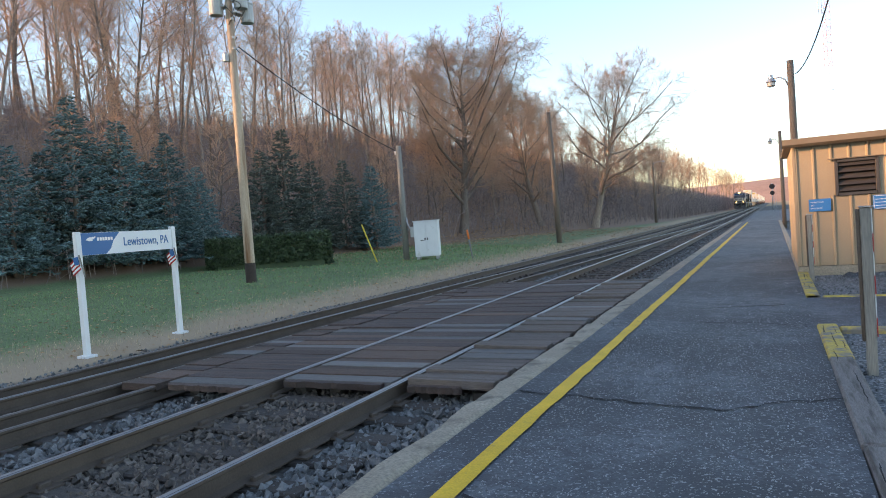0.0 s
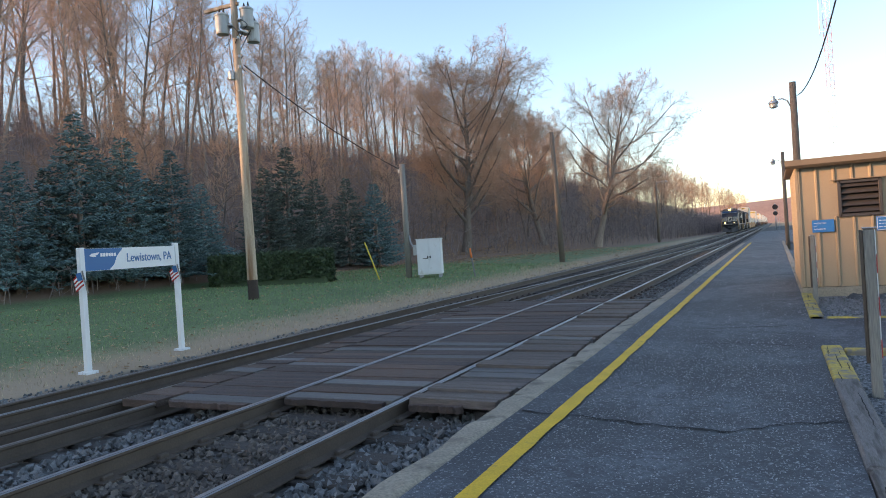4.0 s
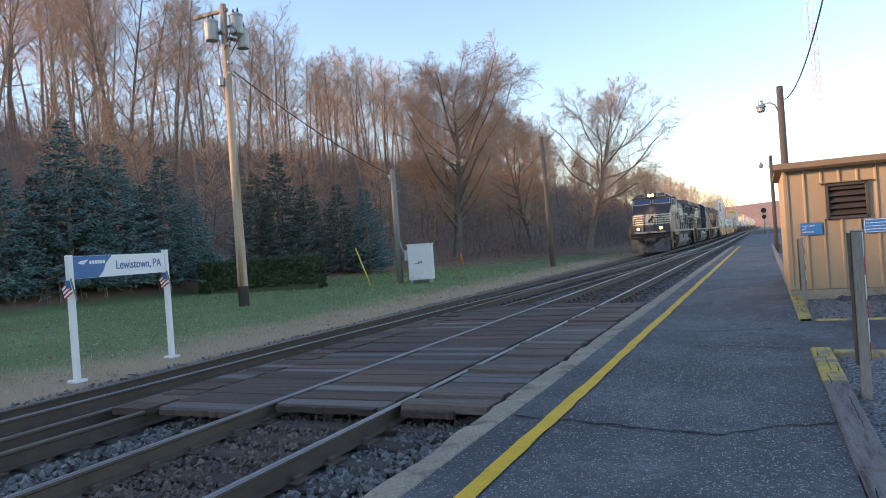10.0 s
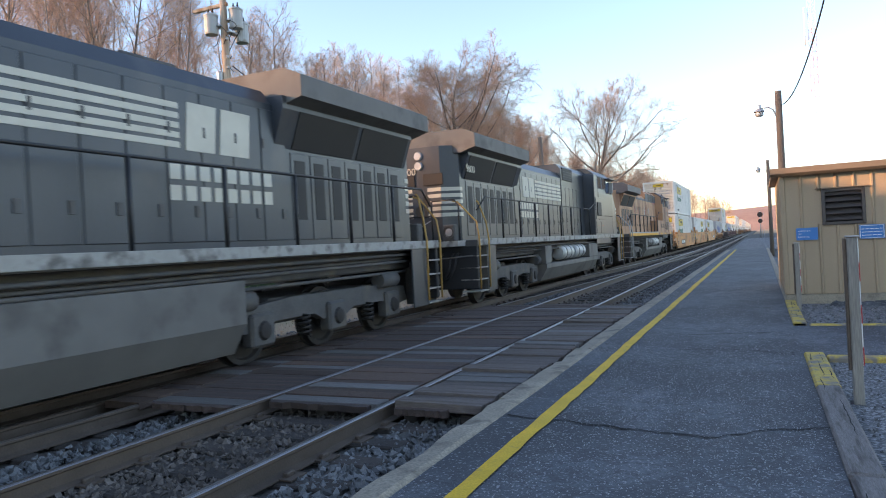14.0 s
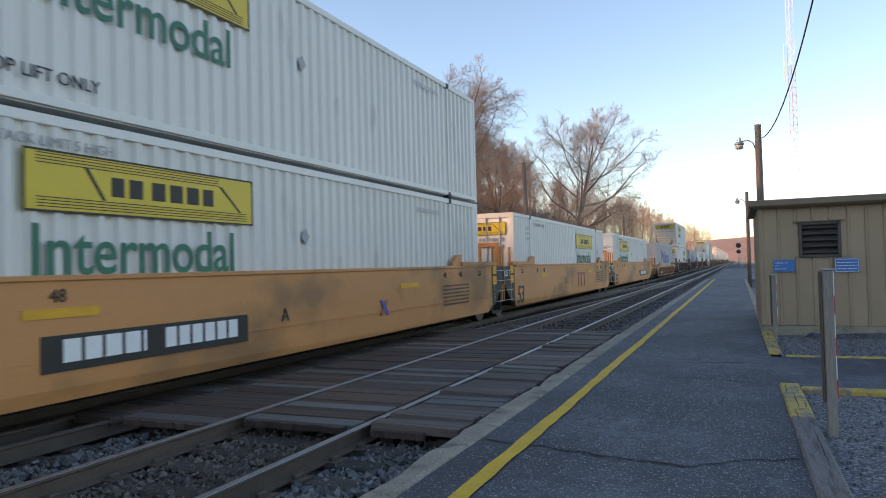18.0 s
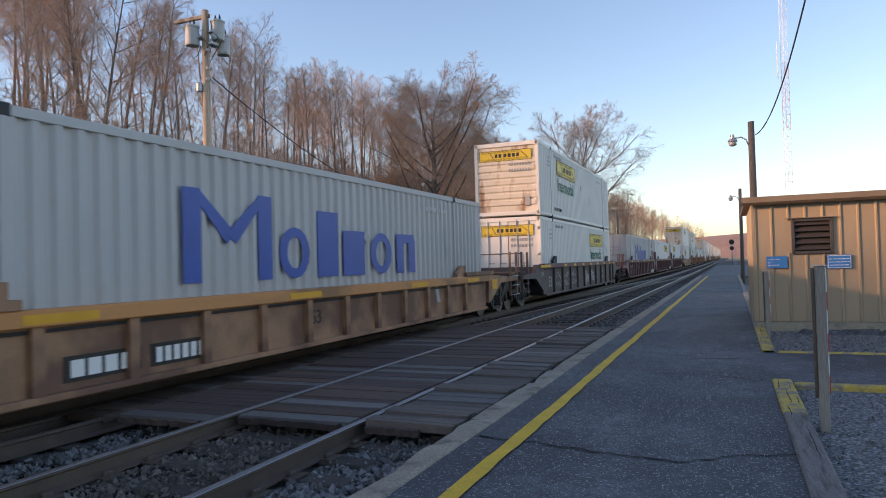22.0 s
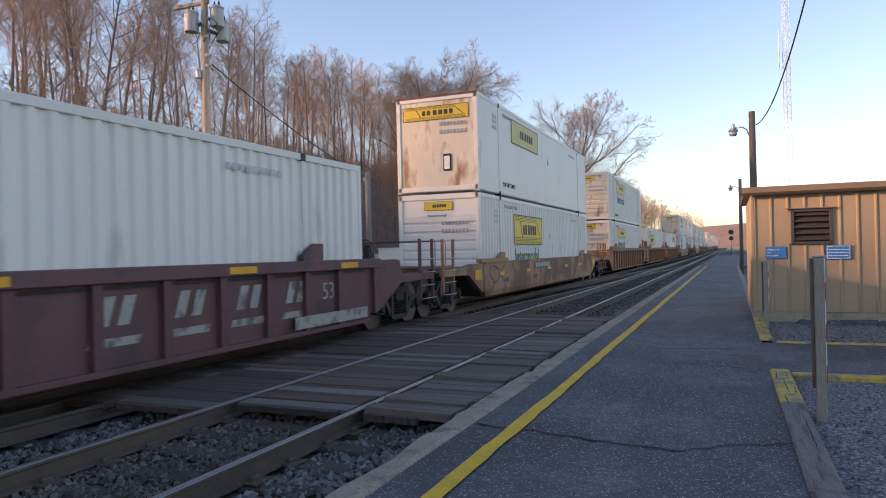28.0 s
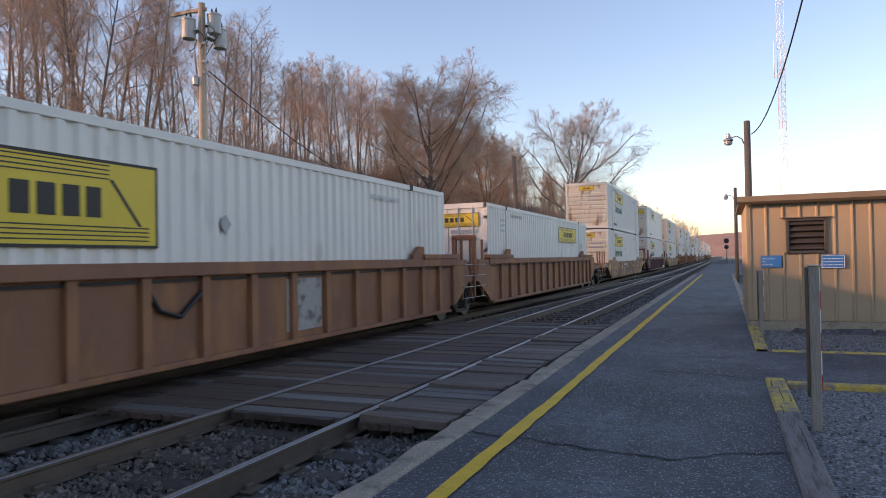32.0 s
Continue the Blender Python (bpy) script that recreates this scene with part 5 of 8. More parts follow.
def undergrowth():
    """Thousands of bare arching shoots: the brush that covers the hillside and the wood's edge."""
    rng = np.random.default_rng(12)
    stems, forks_ = [], []

    def shoot(x, y, h, r, bend, forks):
        z = ground_at(x, y)
        a, lean = rng.uniform(0, 6.283), rng.uniform(0.1, bend)
        dx, dy = math.cos(a) * lean * h, math.sin(a) * lean * h
        top = h * rng.uniform(0.75, 1.0)
        p = np.array(((x, y, z - 0.1), (x + dx * 0.2, y + dy * 0.2, z + top * 0.6), (x + dx, y + dy, z + top)))
        stems.append((p, (r, r * 0.75, r * 0.3)))
        for _ in range(forks):
            u = rng.uniform(0.2, 1.8)
            o = p[0] + (p[1] - p[0]) * u if u < 1 else p[1] + (p[2] - p[1]) * (u - 1)
            b, ln = rng.uniform(0, 6.283), h * rng.uniform(0.2, 0.5)
            e = o + np.array((math.cos(b), math.sin(b), rng.uniform(-0.25, 1.0))) * (ln * 0.75)
            forks_.append((np.array((o, e)), (r * 0.55, r * 0.2)))

    for _ in range(13000):
        y = 12 + 190 * rng.random() ** 1.25
        d = 60 * rng.random() ** 1.05
        x = along(EDGE, y) - d - 0.3
        if x / y < -2.2:
            continue
        shoot(x, y, rng.uniform(1.0, 3.2) * (0.7 if d < 2 else 1), 0.012 + 0.0002 * y, 1.1, 7)
    # taller saplings along the crest, which catch the sun
    for _ in range(4200):
        y = 14 + 180 * rng.random() ** 1.2
        d = rng.uniform(28, 75)
        x = along(EDGE, y) - d
        if x / y > -2.6:
            shoot(x, y, rng.uniform(3.0, 8.0), 0.012 + 0.00016 * y, 0.4, 6)
    for _ in range(2600):
        y = rng.uniform(110, 420)
        x = along(EDGE, y) - 14 * rng.random() ** 1.5
        shoot(x, y, rng.uniform(2, 5), 0.035, 0.6, 4)
    me = rod_mesh("undergrowth", [(stems, 3), (forks_, 3)], BRUSH)
    tagged(new("undergrowth", me), "tangled bare brush covering the dim hillside", "undergrowth", kind="stuff")


undergrowth()


def litter():
    rng = np.random.default_rng(9)
    V, F = [], []
    k = 0
    for _ in range(11000):
        y = 8 + 70 * rng.random() ** 1.3
        x = rng.uniform(along(EDGE, y) + 0.3, -10.2)
        if rng.random() < 0.5:
            x = along(EDGE, y) + 5 * rng.random() ** 2
            y = rng.uniform(28, 75)
        s = rng.uniform(0.03, 0.06) * (1 + y / 70)
        a = rng.uniform(0, 6.283)
        z = ground_at(x, y) + 0.02
        c, q = math.cos(a) * s, math.sin(a) * s
        V += [(x + c, y + q, z), (x - q * 0.6, y + c * 0.6, z + s * rng.uniform(0, 0.25)), (x - c, y - q, z + s * 0.2), (x + q * 0.6, y - c * 0.6, z + s * rng.uniform(0, 0.6))]
        F += [(k, k + 1, k + 2), (k, k + 2, k + 3)]
        k += 4
    me = bpy.data.meshes.new("fallen_leaves")
    me.from_pydata(V, [], F)
    me.materials.append(LEAF)
    tagged(new("fallen_leaves", me), "scattered brown fallen leaves on the lawn", "leaves", kind="stuff")


litter()


def grass():
    """Short blades over the part of the lawn that is seen close."""
    rng = np.random.default_rng(15)
    n = 42000
    y = 5 + 40 * rng.random(n) ** 1.7
    x = -10.4 - rng.random(n) ** 0.8 * 14
    V = np.empty((n, 3, 3))
    a = rng.uniform(0, 6.283, n)
    hgt = rng.uniform(0.03, 0.085, n) * (1 + y / 60)
    wd = 0.004 + 0.00028 * y
    z = np.array([ground_at(p, q) for p, q in zip(x, y)])
    V[:, 0] = np.stack([x - np.cos(a) * wd, y - np.sin(a) * wd, z - 0.01], 1)
    V[:, 1] = np.stack([x + np.cos(a) * wd, y + np.sin(a) * wd, z - 0.01], 1)
    V[:, 2] = np.stack([x + rng.normal(0, 0.03, n), y + rng.normal(0, 0.03, n), z + hgt], 1)
    for name, material, keep in (("lawn_grass", GRASS, x < -13.0 + rng.normal(0, 1.0, n)), ("dry_grass", DRY_GRASS, None)):
        if keep is None:
            keep = ~last
        last = keep
        me = bpy.data.meshes.new(name)
        me.from_pydata(V[keep].reshape(-1, 3).tolist(), [], np.arange(3 * int(keep.sum())).reshape(-1, 3).tolist())
        me.materials.append(material)
        tagged(new(name, me), "short green lawn grass" if name == "lawn_grass" else "short dry tan grass beside the track", "grass", kind="stuff")


grass()


def distance():
    g = Geo()
    ridge = [(-900, 30), (-500, 36), (-250, 42), (-60, 46), (60, 52), (200, 60), (500, 58), (900, 40)]
    v = []
    for x, z in ridge:
        v += [(x, 1250, -5), (x, 1420, z * 0.6), (x, 1650, z), (x, 2200, z * 0.8)]
    g.add(v, [(4 * i + k, 4 * i + 4 + k, 4 * i + 5 + k, 4 * i + 1 + k) for i in range(len(ridge) - 1) for k in range(3)], True)
    solid("backdrop", g, HILL_FAR, "distant wooded ridge in evening light", "hill", "structure")


distance()


# ---- the train: materials ----
LOCO_BLACK = paint("loco_black", (0.045, 0.053, 0.064), 0.36, 0.1, vary=0.3, scale=1.1, grain=0.06, grain_scale=30, spot=(0.085, 0.085, 0.086), spot_at=0.62, spot_scale=0.9, stretch=(1, 1, 0.5))
LOCO_UNDER = paint("loco_underframe", (0.105, 0.102, 0.098), 0.75, 0.2, vary=0.35, scale=2.5, grain=0.15, grain_scale=30, spot=(0.14, 0.125, 0.105), spot_at=0.58, spot_scale=2)
CREAM = paint("cream_stripe", (0.58, 0.55, 0.46), 0.55, vary=0.15, scale=3)
SILL_WHITE = paint("dirty_white_sill", (0.36, 0.35, 0.32), 0.65, vary=0.3, scale=4, spot=(0.13, 0.12, 0.11), spot_at=0.56, spot_scale=4)
LOCO_YELLOW = paint("faded_yellow", (0.47, 0.265, 0.15), 0.65, vary=0.25, scale=1.0, grain=0.1, grain_scale=30, spot=(0.28, 0.14, 0.08), spot_at=0.54, spot_scale=1.1, stretch=(1, 1, 0.3))
LOCO_GREY = paint("dark_roof_grey", (0.08, 0.085, 0.095), 0.6, vary=0.25, scale=1.5)
STRIPE_YELLOW = paint("bright_yellow_stripe", (0.72, 0.36, 0.02), 0.6, vary=0.2, scale=3)
FADED_RED = paint("faded_red", (0.42, 0.15, 0.12), 0.7, vary=0.3, scale=2)
GRAB_YELLOW = paint("handrail_yellow", (0.46, 0.27, 0.07), 0.6, vary=0.2, scale=3)
# blue sky reflection is put into the base colour of the panes
WINDSHIELD = paint("windshield_glass", (0.03, 0.07, 0.16), 0.06, vary=0.05)
TANK_GREY = paint("tank_grey", (0.14, 0.135, 0.125), 0.65, vary=0.25, scale=1.5, spot=(0.08, 0.075, 0.07), spot_at=0.6, spot_scale=1.3)
LOCO_RAIL = paint("black_handrail", (0.018, 0.019, 0.021), 0.5, 0.2, vary=0.2, scale=4)
PLOW_STEEL = paint("plow_steel", (0.11, 0.105, 0.10), 0.7, 0.3, vary=0.35, scale=2, grain=0.15, grain_scale=25, spot=(0.06, 0.055, 0.05), spot_at=0.55, spot_scale=3)
PEELED = paint("peeled_red", (0.36, 0.19, 0.13), 0.7, vary=0.35, scale=6, spot=(0.3, 0.25, 0.2), spot_at=0.5, spot_scale=5)
WHEEL = paint("wheel_steel", (0.035, 0.032, 0.03), 0.65, 0.3, vary=0.3, scale=5)
TREAD = paint("wheel_rim", (0.1, 0.092, 0.085), 0.55, 0.5, vary=0.15, scale=6)
CAR_YELLOW = paint("car_yellow", (0.57, 0.255, 0.085), 0.6, vary=0.16, scale=0.7, grain=0.06, grain_scale=25, spot=(0.3, 0.15, 0.06), spot_at=0.58, spot_scale=0.9, stretch=(1, 0.6, 1))
CAR_RUST = paint("car_rusty_yellow", (0.38, 0.21, 0.115), 0.7, vary=0.3, scale=0.9, grain=0.1, grain_scale=25, spot=(0.17, 0.09, 0.055), spot_at=0.5, spot_scale=1.0)
CAR_BROWN = paint("car_brown", (0.235, 0.108, 0.06), 0.75, vary=0.3, scale=0.9, grain=0.1, grain_scale=25, spot=(0.33, 0.15, 0.06), spot_at=0.58, spot_scale=1.6, stretch=(1, 1, 0.4))
CAR_MAROON = paint("car_maroon", (0.13, 0.06, 0.06), 0.65, vary=0.25, scale=0.9, grain=0.08, grain_scale=25, spot=(0.075, 0.045, 0.045), spot_at=0.6, spot_scale=1.4)
CAR_DARK = paint("car_dark_brown", (0.085, 0.066, 0.062), 0.7, vary=0.25, scale=0.9, grain=0.08, grain_scale=25, spot=(0.12, 0.08, 0.06), spot_at=0.62, spot_scale=1.4)
CAR_BLACK = paint("car_black", (0.02, 0.02, 0.021), 0.65, vary=0.25, scale=2)
BOX_WHITE = paint("container_white", (0.71, 0.695, 0.645), 0.5, vary=0.08, scale=0.6, grain=0.03, grain_scale=20, spot=(0.42, 0.4, 0.37), spot_at=0.72, spot_scale=1.4, stretch=(1, 1, 0.35), by_object=0.06)
# white ends tinted cream for the warm sun on them; the brown spots are rust
BOX_END = paint("container_end_sun_warmed", (0.66, 0.59, 0.48), 0.55, vary=0.2, scale=1.4, spot=(0.30, 0.17, 0.09), spot_at=0.6, spot_scale=2.6, stretch=(1, 1, 0.35))
BOX_GREY = paint("container_grey", (0.47, 0.465, 0.45), 0.55, vary=0.1, scale=0.6, grain=0.03, grain_scale=20, spot=(0.3, 0.28, 0.26), spot_at=0.7, spot_scale=1.5, stretch=(1, 1, 0.35))
BOX_GREEN = paint("container_teal", (0.32, 0.45, 0.45), 0.55, vary=0.1, scale=0.8)
SEAM = paint("dark_seam", (0.05, 0.05, 0.05), 0.8)
RUST = paint("rust", (0.15, 0.075, 0.045), 0.8, vary=0.3, scale=5)
LOGO_YELLOW = paint("logo_yellow", (0.66, 0.48, 0.035), 0.5, vary=0.1, scale=2)
LOGO_FADED = paint("logo_faded_yellow", (0.58, 0.50, 0.22), 0.6, vary=0.12, scale=2)
LOGO_BLACK = paint("logo_black", (0.025, 0.024, 0.02), 0.6)
WORD_GREEN = paint("word_green", (0.022, 0.15, 0.09), 0.55)
WORD_BLUE = paint("word_blue", (0.035, 0.09, 0.36), 0.5, vary=0.12, scale=2)
GRAFFITI = paint("spray_paint_grey", (0.38, 0.37, 0.37), 0.6, vary=0.2, scale=3)
FAINT = paint("faint_print", (0.5, 0.5, 0.5), 0.6, vary=0.2, scale=4)
GRAFFITI_DARK = paint("spray_paint_dark", (0.1, 0.07, 0.055), 0.6, vary=0.2, scale=3)

SPEED, MIDDLE = 15.42, -7.95
CARS = []


# ---- bogies and wheels ----
def wheel_mesh(r):
    return Geo().lathe([(0.08, -0.09), (r * 0.32, -0.08), (r * 0.38, -0.03), (r * 0.8, -0.02), (r * 0.86, -0.07), (r, -0.07), (r * 1.01, 0.05), (r * 1.05, 0.07), (r * 1.05, 0.09), (r * 0.85, 0.09), (r * 0.3, 0.06), (0.08, 0.07)], (0, 0, 0), 0, 24).mesh("wheel", WHEEL)


WHEEL_CAR, WHEEL_LOCO = wheel_mesh(0.475), wheel_mesh(0.52)
RIM_CAR = Geo().lathe([(0.41, -0.074), (0.474, -0.074), (0.474, -0.07), (0.41, -0.07)], (0, 0, 0), 0, 24).mesh("rim_face", TREAD)
COIL = Geo().tube([(0.075 * math.cos(k * 0.9), 0.075 * math.sin(k * 0.9), k * 0.009) for k in range(30)], 0.016, 5).mesh("spring", WHEEL)


def put_wheel(parent, x, y, r, mesh, rim=None):
    w = part("wheel", mesh, None, parent)
    w.matrix_basis = Matrix.Translation((x, y, r)) @ (Matrix.Identity(4) if x < 0 else Matrix.Rotation(math.pi, 4, "Z"))
    if rim:
        part("rim_face", rim, None, w)


CAR_FRAME = Geo()
for s in (-1, 1):
    a, b = s * 0.98 - 0.07, s * 0.98 + 0.07
    CAR_FRAME.prism([(-1.14, 0.62), (-0.62, 0.68), (-0.42, 0.88), (0.42, 0.88), (0.62, 0.68), (1.14, 0.62), (1.14, 0.47), (0.64, 0.54), (0.4, 0.73), (-0.4, 0.73), (-0.64, 0.54), (-1.14, 0.47)], 0, a, b)
    CAR_FRAME.prism([(-0.7, 0.55), (-0.5, 0.3), (-0.3, 0.16), (0.3, 0.16), (0.5, 0.3), (0.7, 0.55), (0.56, 0.6), (0.4, 0.38), (0.26, 0.27), (-0.26, 0.27), (-0.4, 0.38), (-0.56, 0.6)], 0, a, b)
    for q in (-1, 1):
        CAR_FRAME.box(a - 0.01, q * 0.37 - 0.06, 0.22, b + 0.02, q * 0.37 + 0.06, 0.78, 0.015)
        CAR_FRAME.box(a, q * 0.89 - 0.2, 0.34, b, q * 0.89 - 0.12, 0.6, 0.01)
        CAR_FRAME.box(a, q * 0.89 + 0.12, 0.34, b, q * 0.89 + 0.2, 0.6, 0.01)
CAR_FRAME.box(-1.08, -0.2, 0.55, 1.08, 0.2, 0.75, 0.03)
CAR_FRAME.box(-0.9, -0.5, 0.34, 0.9, -0.42, 0.46, 0.01)
CAR_FRAME.box(-0.9, 0.42, 0.34, 0.9, 0.5, 0.46, 0.01)
CAR_FRAME = CAR_FRAME.mesh("side_frame", CAR_BLACK)
AXLE = Geo().tube([(-0.9, 0, 0), (0.9, 0, 0)], 0.085, 10).mesh("axle", WHEEL)


def bogie(parent, y):
    b = part("bogie", CAR_FRAME, None, parent, "dark cast steel bogie")
    b.location = (0, y, 0)
    for q in (-0.89, 0.89):
        part("axle", AXLE, None, b).location = (0, q, 0.475)
        for x in (-0.76, 0.76):
            put_wheel(b, x, q, 0.475, WHEEL_CAR, RIM_CAR)
    for k in range(4):
        c = part("spring", COIL, None, b)
        c.location = (0.99, -0.24 + 0.16 * k, 0.27)
    for q in (-0.89, 0.89):
        part("bearing_cap", Geo().lathe([(0.03, 0.08), (0.1, 0.06), (0.11, 0)], (1.04, q, 0.475), 0, 10), WHEEL, b)
    return b


# ---- well cars ----
def rungs(g, x, y0, y1, z0, z1, n):
    for k in range(n):
        z = z0 + (z1 - z0) * k / max(1, n - 1)
        g.tube([(x, y0, z), (x + 0.05, y0, z), (x + 0.05, y1, z), (x, y1, z)], 0.011, 5)


TOPS = {"yellow": 1.6, "rust": 1.28, "rust_ribbed": 1.24, "brown": 1.62, "maroon": 1.5, "dark": 1.5}
RIBS = {"rust_ribbed": (1.23, 0.98), "brown": (1.04, 0.92), "maroon": (1.04, 0.5), "dark": (1.54, 1.5)}


def well_unit(style, front, rear, label, marks):
    """A well car body with the container floor from y=0 to y=16.15. front, rear: 'end' (own bogie and coupler), 'joint' (bogie shared with the next body) or 'none'."""
    ob = thing("well_car", label, "railroad car")
    body, sill = {"yellow": (CAR_YELLOW, CAR_YELLOW), "rust": (CAR_RUST, CAR_RUST), "rust_ribbed": (CAR_RUST, CAR_YELLOW), "brown": (CAR_BROWN, CAR_BROWN), "maroon": (CAR_MAROON, CAR_MAROON), "dark": (CAR_DARK, CAR_MAROON)}[style]
    smooth = style in ("yellow", "rust")
    y0, y1 = (-0.6, 16.75) if style == "yellow" else (-0.2, 16.35)
    T = TOPS[style]
    foot = 0.2
    for s in (-1, 1):
        g = Geo()
        cut = [(y0, T), (y0, 0.32 + 0.9 * foot), (y0 + foot, 0.32), (y1 - foot, 0.32), (y1, 0.32 + 0.9 * foot), (y1, T)]
        if smooth:
            n = len(cut)
            inner = [(s * 1.33, y, z) for y, z in cut]
            outer = [(s * (1.42 if z < 0.5 else 1.47), y, z) for y, z in cut]
            g.add(inner + outer, [tuple(range(n)), tuple(range(n, 2 * n))] + [(i, (i + 1) % n, n + (i + 1) % n, n + i) for i in range(n)])
            side = part("side", g, body, ob, "deep smooth side sill")
            part("fold_line", Geo().box(min(s * 1.463, s * 1.478), y0 + 0.5, 0.76, max(s * 1.463, s * 1.478), y1 - 0.5, 0.775), CAR_RUST if style == "rust" else CAR_YELLOW, side)
            part("top_flange", Geo().box(min(s * 1.28, s * 1.5), y0 + 0.1, T - 0.02, max(s * 1.28, s * 1.5), y1 - 0.1, T + 0.04, 0.01), sill, side)
        else:
            g.prism(cut, 0, min(s * 1.33, s * 1.37), max(s * 1.33, s * 1.37))
            side = part("side", g, body, ob, "deep ribbed side sill")
            part("top_flange", Geo().box(min(s * 1.3, s * 1.5), y0 - 0.2, T - 0.15, max(s * 1.3, s * 1.5), y1 + 0.2, T + 0.03, 0.012), sill, side)
            part("lower_flange", Geo().box(min(s * 1.3, s * 1.46), y0 + 0.2, 0.3, max(s * 1.3, s * 1.46), y1 - 0.2, 0.38, 0.01), body, side)
            rib = Geo().prism([(-0.07, 0.36), (0.07, 0.36), (0.07, T - 0.14), (-0.07, T - 0.14)], 0, min(s * 1.37, s * 1.455), max(s * 1.37, s * 1.455)).mesh("rib", body)
            pitch, at_y = RIBS[style]
            while at_y < 15.7:
                r = part("rib", rib, None, side)
                r.location.y = at_y
                at_y += pitch
            part("groove", Geo().box(min(s * 1.372, s * 1.4), y0 + 0.3, T - 0.22, max(s * 1.372, s * 1.4), y1 - 0.3, T - 0.18), CAR_BLACK, side)
        # guides for the container's corners
        for y in (1.6, 14.2):
            part("container_guide", Geo().prism([(y - 0.3, T + 0.03), (y + 0.3, T + 0.03), (y + 0.3, T + 0.32), (y + 0.05, T + 0.32), (y - 0.3, T + 0.12)], 0, min(s * 1.36, s * 1.45), max(s * 1.36, s * 1.45)), CAR_BLACK if style == "dark" else body, side)
        if style in ("yellow", "rust", "brown", "rust_ribbed"):
            for a, b in ((y0 - 0.3, 1.5 if style == "yellow" else 2.0), (14.4, y1 + 0.3)):
                part("walkway_lip", Geo().box(min(s * 1.34, s * 1.52), a, T + 0.03, max(s * 1.34, s * 1.52), b, T + 0.14, 0.01), body, side)
    part("floor", Geo().box(-1.33, 0.4, 0.3, 1.33, 15.75, 0.38), CAR_BLACK, ob)
    for end, yy, d in ((front, y0, -1), (rear, y1, 1)):
        if end == "none":
            continue
        at = lambda q: yy + d * q
        run = (3.1 if end == "end" else 1.55) - (0.4 if style == "yellow" else 0.0)
        deck = Geo()
        a, b = sorted((at(-0.1), at(run)))
        deck.box(-0.5, a, 0.86, 0.5, b, 1.24, 0.02)
        a, b = sorted((at(0), at(0.5)))
        deck.prism([(-1.36, 0.98), (1.36, 0.98), (1.36, T - 0.1), (-1.36, T - 0.1)], 1, a, b)
        slope = Geo().prism([(at(-0.06), T - 0.08), (at(0.02), T - 0.08), (at(0.02), 0.5), (at(-0.06), 0.36), (at(-0.12), 0.36)], 0, -1.325, 1.325)
        part("end_slope", slope, CAR_BLACK, ob, "black end sheet below the container")
        part("end_bulkhead", deck, CAR_BLACK if style == "yellow" else body, ob, "end bulkhead and draft sill")
        for s in (-1, 1):
            w = Geo()
            outline = [(at(0.0), T), (at(0.0), 0.46), (at(0.2), 0.5), (at(min(1.2, run - 0.4)), 1.0), (at(run - 0.2), 1.02), (at(run - 0.2), 1.17), (at(min(1.3, run - 0.35)), 1.19), (at(min(1.0, run - 0.5)), T)] if not (style == "yellow" and end == "joint") else [(at(0.0), T), (at(0.0), 0.5), (at(0.3), 0.5), (at(1.05), 1.1), (at(1.05), T)]
            w.prism(outline, 0, min(s * 1.3, s * 1.45), max(s * 1.3, s * 1.45))
            part("end_side", w, CAR_BLACK if style == "yellow" and end == "joint" else body, ob)
            if style == "yellow":
                for z in ((1.08, 1.38) if end == "joint" else (1.2,)):
                    a, b = sorted((at(0.1), at(0.42)))
                    part("reflector", Geo().box(min(s * 1.452, s * 1.475), a, z, max(s * 1.452, s * 1.475), b, z + 0.24, 0.004), STRIPE_YELLOW, ob, "orange reflective panel")
            # two uprights with grab irons and a ladder
            ya = at(run - 0.15)
            yb = at(run - 0.85)
            tall = 1.95 if end == "end" else 2.2
            up = Geo()
            for q in (ya, yb):
                up.box(min(s * 1.38, s * 1.45), q - 0.03, 0.55, max(s * 1.38, s * 1.45), q + 0.03, tall if s > 0 or end == "end" else 1.9, 0.01)
            part("upright", up, body, ob, "upright grab posts")
            if end == "end":
                part("grab_iron", Geo().tube([(s * 1.45, ya, 1.3), (s * 1.5, ya, 1.34), (s * 1.5, ya, 1.86), (s * 1.45, ya, 1.9)], 0.012, 5), body, ob)
            for z in (0.58, 0.88, 1.18, 1.48):
                lad = Geo()
                rungs(lad, s * 1.45, min(ya, yb), max(ya, yb), z, z, 1)
                part("ladder_rung", lad, STEEL_GREY if style != "dark" else CAR_DARK, ob)
        walkway = Geo()
        a, b = sorted((at(run - 0.75), at(run - 0.05)))
        walkway.box(-1.4, a, 1.24, 1.4, b, 1.29, 0.005)
        part("end_platform", walkway, body, ob, "narrow end platform")
        if end == "end":
            a, b = sorted((at(run - 0.2), at(3.62)))
            part("coupler", Geo().box(-0.14, a, 0.72, 0.14, b, 1.0, 0.04), WHEEL, ob, "steel coupler")
            yw = at(run - 0.05)
            wheel = Geo().tube([(-0.7 + 0.27 * math.cos(q * 0.3491), yw, 1.72 + 0.27 * math.sin(q * 0.3491)) for q in range(19)], 0.018, 6, False)
            for q in range(4):
                c, e = 0.27 * math.cos(q * 0.785), 0.27 * math.sin(q * 0.785)
                wheel.tube([(-0.7 - c, yw, 1.72 - e), (-0.7 + c, yw, 1.72 + e)], 0.011, 4, False)
            part("brake_wheel", wheel, CAR_BLACK, ob, "spoked hand brake wheel")
